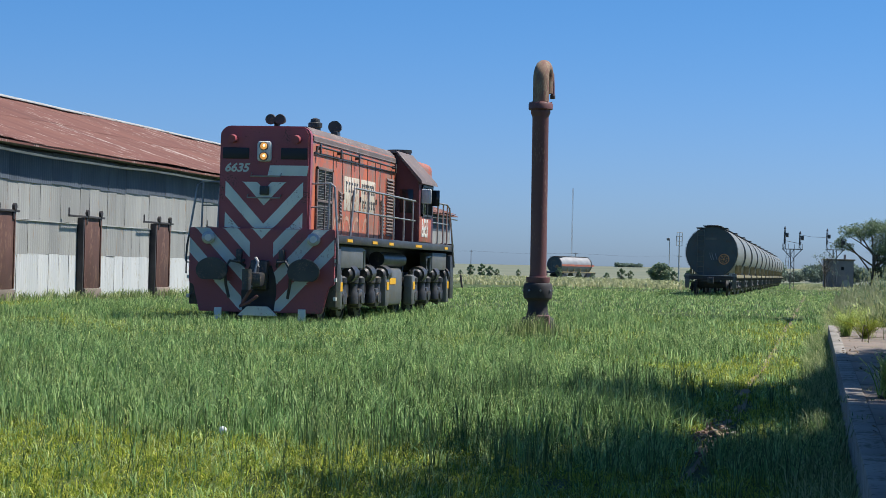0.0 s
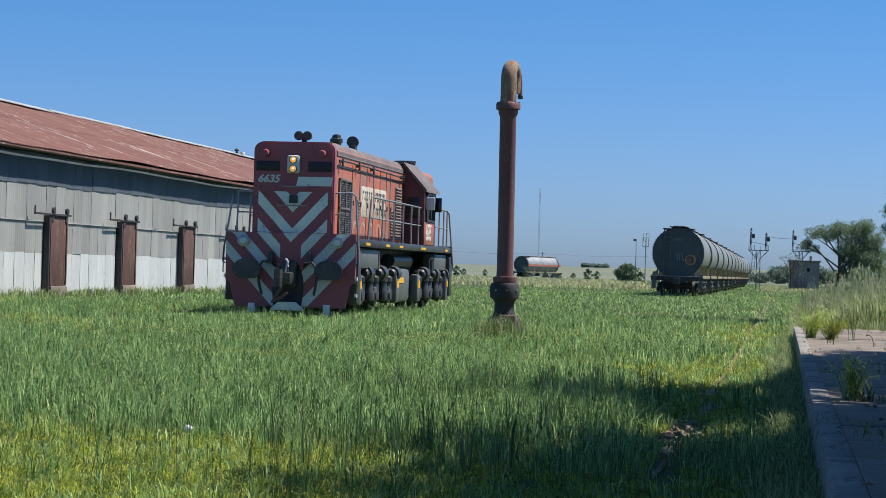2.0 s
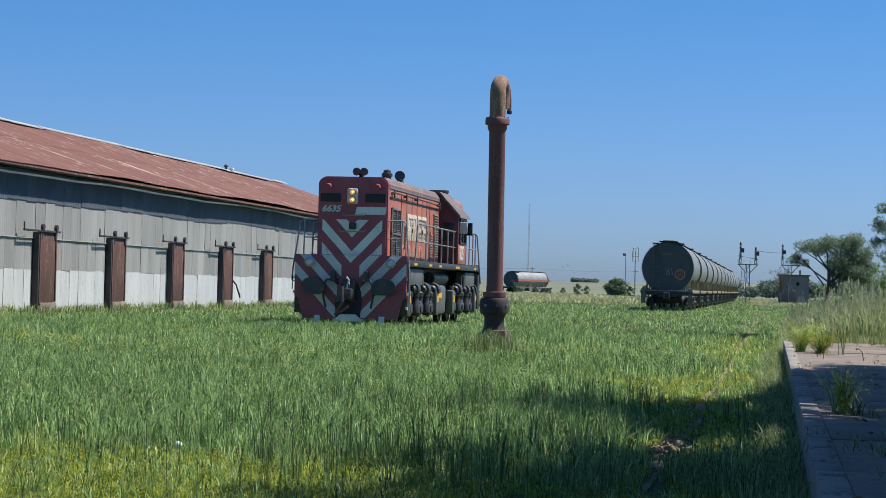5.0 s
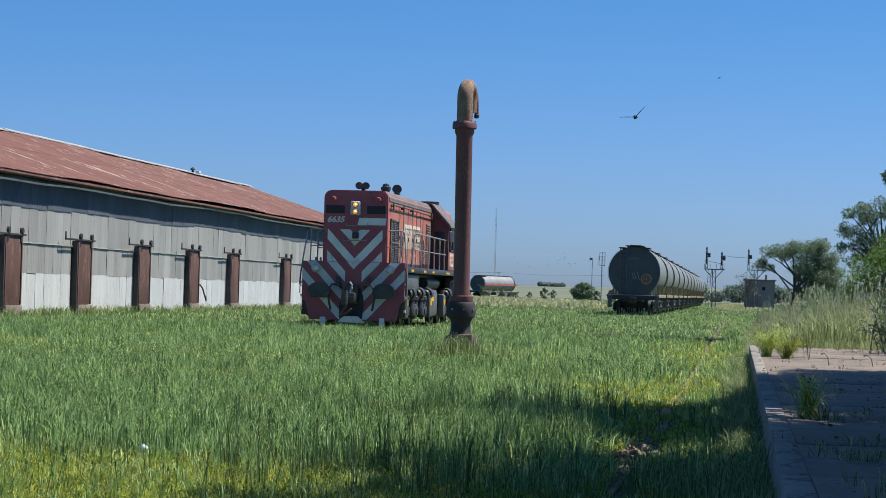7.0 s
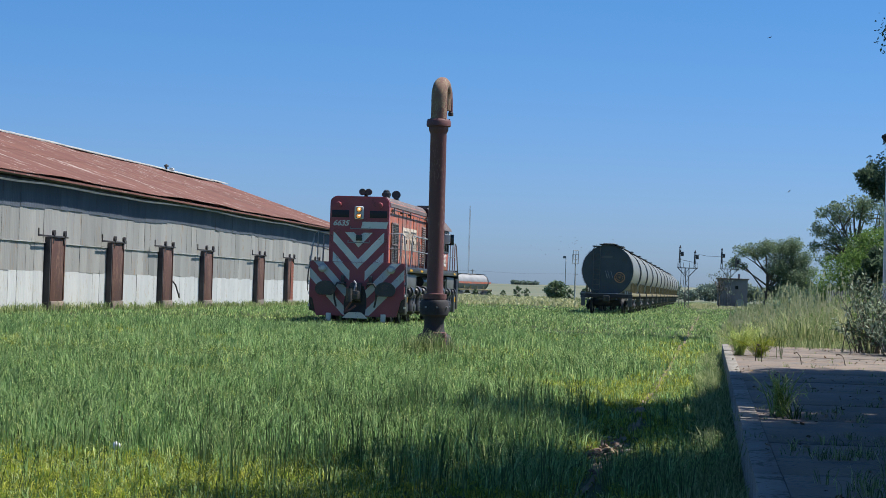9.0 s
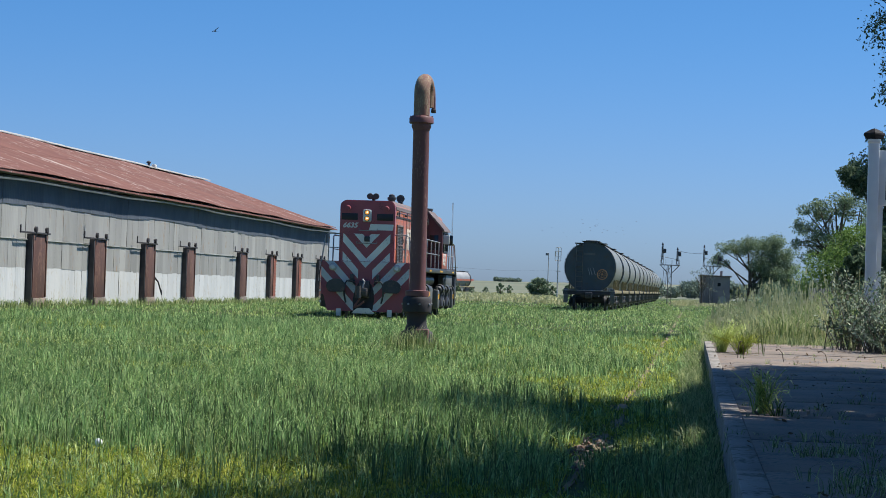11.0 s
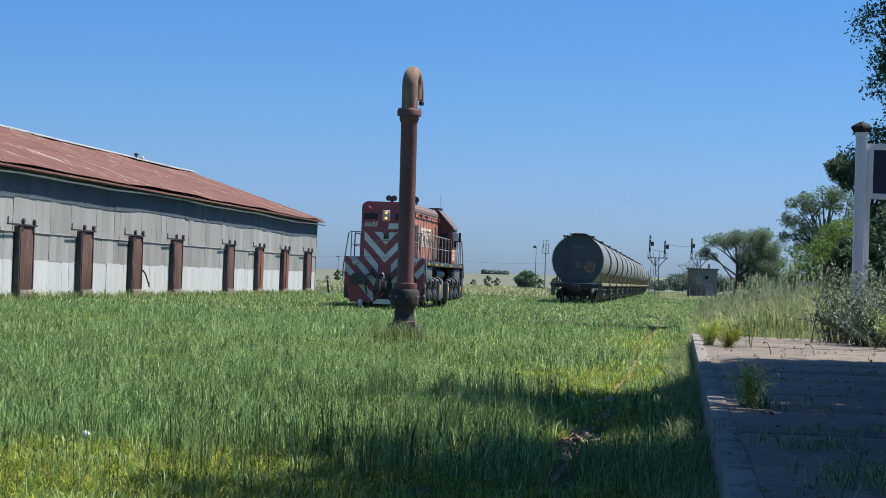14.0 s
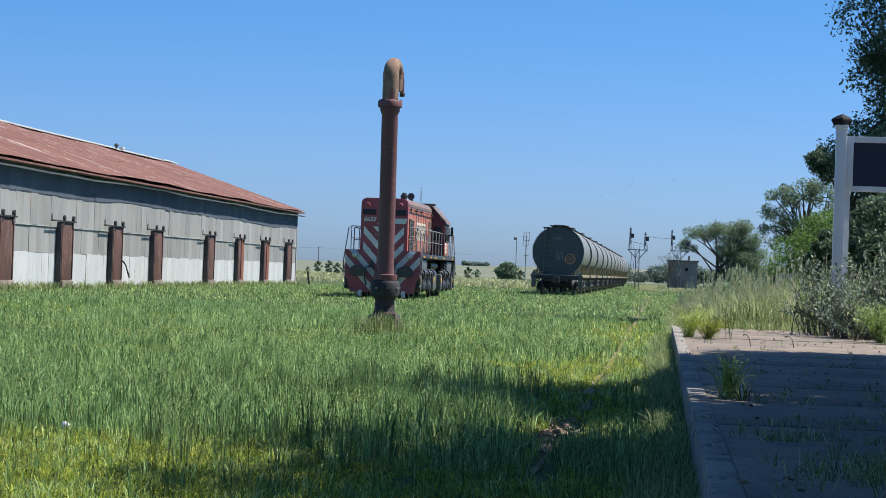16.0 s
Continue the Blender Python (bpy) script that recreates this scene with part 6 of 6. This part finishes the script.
def build_blade_weed(label, m, height, spread, seed, stems, mat):
    """Arching stems with long narrow leaves along them."""
    rs = np.random.RandomState(seed)
    W = thing("weed_plant", label, "weed", m)
    bm = B()
    leaves = []
    for k in range(stems):
        a = rs.rand() * math.tau
        out, up = spread * (0.2 + 0.8 * rs.rand()), height * (0.55 + 0.5 * rs.rand())
        p0 = Vector((0.03 * rs.randn(), 0.03 * rs.randn(), 0.0))
        p2 = p0 + Vector((math.cos(a) * out, math.sin(a) * out, up))
        p1 = p0.lerp(p2, 0.4) + Vector((0, 0, 0.28 * height))
        tube(bm, [p0, p0.lerp(p1, 0.5), p1.lerp(p2, 0.25), p2], [0.004, 0.0035, 0.003, 0.0015], 5)
        for t in np.linspace(0.15, 1.0, 9):
            q = p0 * (1 - t) ** 2 + 2 * p1 * t * (1 - t) + p2 * t * t
            b = a + rs.randn() * 1.2
            d = Vector((math.cos(b), math.sin(b), 0.5 * rs.randn() + 0.25)).normalized()
            w = d.cross(Vector((0, 0, 1))).normalized()
            L = height * (0.14 + 0.12 * rs.rand())
            tip = q + d * L - Vector((0, 0, 0.35 * L))
            mid = q + d * L * 0.5
            leaves.append([q, mid + w * L * 0.055, tip, mid - w * L * 0.055])
    part("stem", bm, M["bark"] if mat == "weed" else M[mat], W)
    share("leaves", mesh_np("leaves", np.array(leaves), [(0, 1, 2, 3)], M[mat]), W, label="long narrow drooping leaves")


def build_trees():
    # lone spreading tree beside the hut
    build_tree("lone spreading grey-green tree with a leaning forked trunk", pose(6.0, 250, 0), 7.9, 4.9, 0.9, "leaf_olive", 3, 46000, 0.095, 46, 0.26, (0.5, 0), limbs=22, masses=((-3.2, 5.2, 1.3, 0.8, 9, 0.55), (-1.6, 6.4, 1.6, 0.8, 12, 0.65), (0.9, 6.7, 1.7, 1.0, 14, 0.8), (3.2, 6.2, 1.5, 1.5, 14, 0.8), (2.2, 4.2, 2.4, 1.9, 26, 0.95), (3.4, 2.0, 2.2, 1.6, 22, 0.95), (1.6, 2.0, 1.0, 1.2, 8, 0.8), (4.4, 5.0, 1.1, 1.5, 14, 0.8), (4.2, 2.6, 1.4, 1.8, 18, 0.9)))
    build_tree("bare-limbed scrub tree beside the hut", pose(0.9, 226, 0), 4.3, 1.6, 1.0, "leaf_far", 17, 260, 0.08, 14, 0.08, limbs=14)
    # the wooded border behind the platform
    build_tree("tall airy eucalyptus with grey-green crown", pose(7.2, 112, -0.6), 7.3, 2.9, 2.4, "leaf_olive", 5, 18000, 0.055, 34, 0.16, limbs=22, masses=((-1.6, 4.7, 0.8, 1.2, 18, 0.30), (-0.8, 6.1, 1.0, 0.7, 18, 0.32), (0.5, 6.6, 1.3, 0.7, 20, 0.32), (1.7, 5.6, 1.0, 1.2, 18, 0.35), (-0.3, 4.4, 1.3, 1.0, 18, 0.33), (0.8, 3.2, 1.7, 1.2, 20, 0.38)))
    build_tree("bright green broadleaf tree by the fence", pose(6.9, 92, 0), 3.9, 2.5, 0.2, "leaf_bright", 7, 24000, 0.055, 34, 0.14)
    build_tree("bright green broadleaf tree by the fence", pose(8.9, 80, 0), 4.6, 2.4, 0.2, "leaf_bright", 8, 22000, 0.055, 32, 0.14)
    build_tree("dense dark hedge tree beside the fence", pose(5.3, 68, 0), 2.9, 1.2, 0.1, "leaf_dark", 9, 13000, 0.07, 26, 0.12)
    build_tree("dense dark hedge tree beside the fence", pose(5.9, 57, 0), 3.5, 1.7, 0.1, "leaf_dark", 10, 13000, 0.07, 26, 0.12)
    build_tree("tall dark evergreen tree behind the name board", pose(6.95, 61.5, 0), 17.5, 2.9, 1.0, "leaf_dark", 12, 110000, 0.06, 95, 0.28, limbs=30, masses=((0.2, 4.4, 2.2, 3.4, 70, 0.6), (0.1, 6.9, 1.9, 1.3, 34, 0.55), (0.4, 9.2, 2.2, 2.2, 40, 0.65), (0.0, 13.6, 3.2, 2.8, 56, 0.85)))
    build_tree("slender dark evergreen beside the taller one", pose(5.3, 64, 0), 6.0, 1.35, 2.0, "leaf_dark", 13, 20000, 0.055, 26, 0.14, masses=((-0.6, 4.7, 0.55, 0.65, 22, 0.24), (0.5, 4.3, 0.8, 1.3, 30, 0.32), (0.8, 2.6, 0.8, 1.0, 20, 0.36)))
    # trees beside the platform
    build_tree("broad shade tree over the platform", pose(6.3, 12.6, 0.3), 9.4, 4.5, 4.6, "leaf_dark", 21, 32000, 0.16, 62, 0.3, clump_r=(0.22, 0.32))
    build_tree("broad shade tree over the platform", pose(8.1, 23.2, 0.3), 9.8, 4.4, 5.2, "leaf_dark", 22, 36000, 0.165, 60, 0.3, clump_r=(0.22, 0.32))
    build_tree("broad shade tree behind the camera side of the platform", pose(6.3, 6.2, 0.3), 9.2, 4.8, 4.4, "leaf_dark", 23, 28000, 0.165, 60, 0.3, clump_r=(0.22, 0.32))
    build_tree("broad shade tree over the platform", pose(6.25, 20.9, 0.3), 9.4, 4.0, 4.7, "leaf_dark", 24, 34000, 0.16, 60, 0.26, clump_r=(0.24, 0.34))
    # silvery shrub at the platform
    for k, (x, y, h, s) in enumerate(((2.8, 33.4, 1.0, 0.55), (3.4, 33.9, 1.5, 0.6), (3.0, 32.9, 0.75, 0.55), (4.2, 34.4, 1.6, 0.7), (4.0, 33.2, 1.2, 0.6), (2.5, 34.6, 1.15, 0.5))):
        build_shrub(pose(x, y, 0.33), h, s, 70 + k)
    build_blade_weed("pale green leafy weed growing from a platform joint", pose(0.50, 15.15, 0.34), 0.30, 0.20, 31, 44, "weedleaf")
    build_blade_weed("small dark weed at the foot of the taller one", pose(0.58, 14.9, 0.34), 0.12, 0.12, 32, 14, "leafbit")
    build_blade_weed("yellow-green weed tuft at the platform edge", pose(0.42, 30.9, 0.34), 0.44, 0.42, 33, 80, "weedleaf")
    build_blade_weed("yellow-green weed tuft at the platform edge", pose(0.68, 30.2, 0.34), 0.30, 0.48, 34, 90, "grass_yel")
    build_blade_weed("tall dark seeding weed at the platform edge", pose(0.95, 30.0, 0.34), 0.60, 0.18, 35, 5, "stalk")
    build_blade_weed("arching yellow grass clump beside the silvery shrub", pose(3.15, 31.6, 0.34), 0.55, 0.55, 36, 110, "grass_mid")
    build_blade_weed("arching yellow grass clump beside the silvery shrub", pose(3.5, 31.2, 0.34), 0.6, 0.5, 37, 90, "grass_mid")
    # leafy weeds among the rank grass past the platform
    for k, (x, y, h, s) in enumerate(((1.3, 41.0, 0.75, 0.5), (2.2, 43.5, 0.95, 0.7), (3.3, 46.0, 1.05, 0.8), (2.4, 49.5, 1.0, 0.8), (4.4, 50.0, 1.2, 0.9), (3.4, 39.6, 0.8, 0.6), (4.9, 42.0, 1.1, 0.8), (1.9, 40.4, 0.7, 0.55), (0.9, 43.6, 0.7, 0.5), (2.9, 41.6, 0.95, 0.7), (1.5, 46.4, 1.0, 0.75), (3.9, 44.2, 1.15, 0.8), (2.0, 53.0, 1.15, 0.9), (3.6, 54.5, 1.3, 1.0))):
        build_tree("leafy green weed clump among the rank grass", pose(x, y, 0), h, s, 0.1, "leaf_bright" if k % 2 else "leaf_olive", 60 + k, 1500, 0.045, 26, 0.015, droop=-0.3, limbs=20, name="weed_plant", clump_r=(0.1, 0.24))
    for k, (x, y, h, s) in enumerate(((8.6, 240, 2.6, 1.9), (11.4, 228, 2.8, 2.2), (12.2, 205, 2.4, 2.0), (9.4, 190, 1.9, 1.6), (9.0, 130, 1.9, 1.5), (6.3, 112, 1.5, 1.2))):
        build_tree("low dense green scrub under the trees", pose(x, y, 0), h, s, 0.1, "leaf_olive", 90 + k, 3000, 0.11, 30, 0.05, name="bush")
    # scrub along the far boundary
    rng = random.Random(6)
    base = build_tree("small dark conifer on the far boundary", pose(-52, 340, 0), 2.2, 0.7, 0.2, "leaf_olive", 51, 1500, 0.13, 14, 0.06, name="bush")
    for k in range(16):
        d = 345 + rng.uniform(-20, 60)
        a = -0.165 + 0.105 * k / 15 + rng.uniform(-0.003, 0.003)
        copy_thing(base, pose(a * d, d, rng.uniform(-0.5, 0.1), 0, 0, rng.uniform(0, 80)) @ Matrix.Scale(rng.uniform(0.6, 1.15), 4))
    build_tree("round dense green bush on the far boundary", pose(-23.2, 330, 0), 2.9, 1.75, 0.1, "leaf_olive", 52, 4200, 0.14, 40, 0.1, name="bush")
    # far woods
    rs = np.random.RandomState(77)
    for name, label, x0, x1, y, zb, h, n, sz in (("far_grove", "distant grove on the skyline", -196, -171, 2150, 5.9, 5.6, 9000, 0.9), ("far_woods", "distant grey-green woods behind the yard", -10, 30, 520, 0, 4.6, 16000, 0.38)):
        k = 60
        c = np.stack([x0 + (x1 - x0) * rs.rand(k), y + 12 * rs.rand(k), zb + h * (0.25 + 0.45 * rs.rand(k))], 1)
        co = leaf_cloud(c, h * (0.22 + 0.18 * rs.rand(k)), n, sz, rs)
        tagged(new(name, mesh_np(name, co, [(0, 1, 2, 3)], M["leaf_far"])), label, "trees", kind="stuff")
    # fence of pale boards
    F = thing("board_fence", "grey weathered board fence under the trees", "fence")
    me = mesh_of(box(B(), 0, 0.14, 0, 0.03, 0, 1.5, 0.004), "board", M["hut"])
    for k in range(27):
        share("board", me, F, pose(4.6 + 0.012 * k + rng.uniform(-0.01, 0.01), 88 - k * 0.75, rng.uniform(-0.05, 0.05), 0, rng.uniform(-2, 2), 80))
    part("rail", tube(B(), [(4.62, 88.5, 0.9), (4.92, 68.3, 0.9)], 0.04, 6), M["wood"], F)


# scrap of white plastic in the grass
bm = B()
bmesh.ops.create_icosphere(bm, subdivisions=3, radius=0.032)
for v in bm.verts:
    v.co = v.co * (0.8 + 0.5 * noise.noise(v.co * 14)) + Vector((0, 0, 0.2))
    v.co.z = max(v.co.z, 0.0)
cyl(bm, (0, 0, -0.02), (0, 0, 0.2), 0.008, seg=5)
tagged(new("plastic_scrap", mesh_of(bm, "plastic_scrap", M["signwhite"], True)), "crumpled scrap of white plastic caught in the grass", "litter").matrix_basis = pose(-3.75, 13.6, -0.12)
# bent dry stalks at the platform's sunny end
stalks = thing("dry_stalks", "few bent dark dry weed stalks on the platform", "weeds", pose(1.15, 27.5, 0.34))
for k, (x, y, h, bend) in enumerate(((0.0, 0.0, 0.15, -0.10), (0.55, 0.2, 0.14, -0.12), (-0.55, 0.9, 0.22, 0.04), (-0.48, 0.5, 0.18, -0.03))):
    part("stalk", tube(B(), [(x, y, 0), (x + bend * 0.2, y, h * 0.7), (x + bend * 0.6, y, h), (x + bend, y, h * 0.93)], [0.006, 0.005, 0.005, 0.013], 6), M["bark"], stalks)
# leaning dark post at the warehouse's end
tagged(new("short_post", mesh_of(tube(B(), [(0, 0, 0), (-0.12, 0, 0.85)], 0.06, 8), "short_post", M["tar"])), "short leaning black post in the grass", "post").matrix_basis = pose(-20.5, 126.5, 0)

def build_litter():
    """Fallen leaves and grit on the slabs."""
    rs = np.random.RandomState(5)
    n = 2400
    y = 6.5 + 31 * rs.rand(n)
    x = 0.3 + 5.5 * rs.rand(n) ** 1.3
    ok = patch(x, y, 0.8, 21) + 0.4 * rs.rand(n) > 0.62
    x, y = x[ok], y[ok]
    n = len(x)
    p = np.stack([x, y, np.full(n, 0.356) + 0.01 * rs.rand(n)], 1)
    t = rs.randn(n, 3) * np.array([1, 1, 0.25])
    t /= np.linalg.norm(t, axis=1)[:, None]
    u = np.cross(t, np.array([0, 0, 1.0]) + 0.3 * rs.randn(n, 3))
    u /= np.linalg.norm(u, axis=1)[:, None]
    s = (0.012 + 0.022 * rs.rand(n))[:, None]
    co = np.stack([p - t * s, p + u * s * 0.45, p + t * s, p - u * s * 0.45], 1)
    tagged(new("leaf_litter", mesh_np("leaf_litter", co, [(0, 1, 2, 3)], M["litter"])), "dry brown leaf litter on the platform slabs", "leaves", kind="stuff")


M["litter"] = foliage("dry_fallen_leaves", (0.10, 0.07, 0.04), (0.20, 0.14, 0.08), (0.34, 0.25, 0.15), 0.1)
build_grass()
build_litter()
build_trees()


# ---- birds ----
def build_bird(span, fold):
    Bd = thing("bird", "small dark swallow in flight against the sky", "bird", None, "swallows")
    bm = B()
    s = span
    tube(bm, [(0, 0.30 * s, 0), (0, 0.22 * s, 0.01 * s), (0, 0.05 * s, 0.0), (0, -0.18 * s, 0)], [0.008 * s, 0.05 * s, 0.07 * s, 0.02 * s], 8)
    part("body", bm, M["bird"], Bd)
    for k in (-1, 1):
        bm = prism(B(), [(0, 0.14 * s), (k * 0.22 * s, 0.18 * s), (k * 0.5 * s, -0.06 * s), (k * 0.2 * s, 0.02 * s), (0, -0.02 * s)], "z", -0.006 * s, 0.006 * s)
        for v in bm.verts:
            v.co.z += abs(v.co.x) * math.tan(radians(fold))
        part("wing", bm, M["bird"], Bd)
        part("tail", prism(B(), [(0, -0.14 * s), (k * 0.03 * s, -0.15 * s), (k * 0.09 * s, -0.42 * s), (0, -0.22 * s)], "z", -0.004 * s, 0.004 * s), M["bird"], Bd)
    return Bd


BIRDS = [
    (build_bird(0.58, 25), [(0.0, pose(62.63, 196.25, 12.68, 0, 25, 156)), (6.2, pose(2.63, 76.25, 0.68, 0, 25, 156)), (6.8, pose(-1.16, 51.93, 3.67, 0, 25, 171)), (6.9, pose(-1.79, 47.87, 4.16, 0, 25, 173)), (7.0, pose(-2.12, 43.80, 4.72, 0, 25, 178)), (7.1, pose(-2.03, 38.74, 5.17, 0, 25, 182)), (7.2, pose(-1.84, 34.68, 5.47, 0, 25, 183)), (8.0, pose(-0.28, 2.24, 7.89, 0, 25, 183)), (16.0, pose(1.66, -38.32, 35.91, 0, 25, 183))]),
    (build_bird(0.5, -15), [(0.0, pose(-12.79, -130.26, 38.93, 0, 25, -3)), (11.7, pose(-4.79, -40.26, -1.07, 0, 25, -3)), (12.3, pose(-3.09, 49.72, 5.49, 0, 25, -1)), (12.4, pose(-2.81, 64.71, 6.58, 0, 25, -1)), (12.5, pose(-2.32, 84.71, 7.74, 0, 25, -2)), (12.6, pose(-1.46, 109.70, 9.11, 0, 25, -2)), (12.7, pose(-0.15, 144.68, 10.82, 0, 25, -2)), (12.8, pose(1.68, 189.64, 12.78, 0, 25, -2)), (13.6, pose(16.36, 549.31, 28.44, 0, 25, -2)), (16.0, pose(34.72, 998.90, 73.02, 0, 25, -2))]),
    (build_bird(0.34, 15), [(0.0, pose(56.40, 229.60, 24.27, 0, 25, 156)), (8.4, pose(-3.60, 109.60, 12.27, 0, 25, 156)), (9.0, pose(2.55, 109.20, 14.12, 0, 25, 216)), (9.1, pose(3.57, 109.14, 14.42, 0, 25, 267)), (9.2, pose(4.60, 109.08, 14.56, 0, 25, 267)), (9.3, pose(5.82, 109.02, 14.59, 0, 25, 267)), (10.1, pose(15.57, 108.53, 14.83, 0, 25, 267)), (16.0, pose(27.75, 107.91, 40.13, 0, 25, 267))]),
    (build_bird(0.36, 20), [(0.0, pose(71.66, 251.66, 17.64, 0, 25, 153)), (8.4, pose(11.66, 131.66, 5.64, 0, 25, 153)), (9.0, pose(4.07, 119.79, 6.98, 0, 25, 147)), (9.1, pose(2.80, 117.81, 7.20, 0, 25, 151)), (9.2, pose(1.36, 114.83, 7.21, 0, 25, 154)), (9.3, pose(-0.08, 111.83, 7.32, 0, 25, 154)), (10.1, pose(-11.57, 87.81, 8.21, 0, 25, 154)), (16.0, pose(-25.93, 57.79, 34.32, 0, 25, 154))]),
]


def build_flock():
    F = thing("bird_flock", "loose flock of tiny dark birds far off", "birds", None, "", "stuff")
    rng = random.Random(3)
    bm = B()
    for k in range(27):
        x, y, z = rng.gauss(0, 6.5), rng.gauss(0, 9), rng.gauss(0, 1.2)
        f = rng.uniform(-0.1, 0.16)
        body = [(x - 0.28, y, z + f), (x, y + 0.12, z), (x + 0.28, y, z + f), (x, y - 0.14, z)]
        lo = [bm.verts.new(p) for p in body]
        up = bm.verts.new((x, y, z + 0.07))
        for i in range(4):
            bm.faces.new((lo[i], lo[(i + 1) % 4], up))
        bm.faces.new(lo[::-1])
    part("birds", bm, M["bird"], F, smooth=False)
    return F


BIRDS.append((build_flock(), [(0, pose(-69.5, 597.1, 0.9)), (7, pose(-47.2, 598.1, 10.0)), (12.5, pose(-19.3, 599.3, 21.4)), (16, pose(-8.2, 599.9, 26.0))]))



def motions():
    def way(t):
        return 41.3 + 2.745 * t - 0.0075 * t * t

    walk(loco, [(k * 0.5, pose(-10.68, way(k * 0.5), 0)) for k in range(33)])
    for ws, y in loco_wheels:
        walk(ws, [(k * 0.2, pose(0, y, 0.53, -math.degrees((way(k * 0.2) - 41.3) / 0.53))) for k in range(81)])
    for bird, rows in BIRDS:
        walk(bird, rows)


motions()
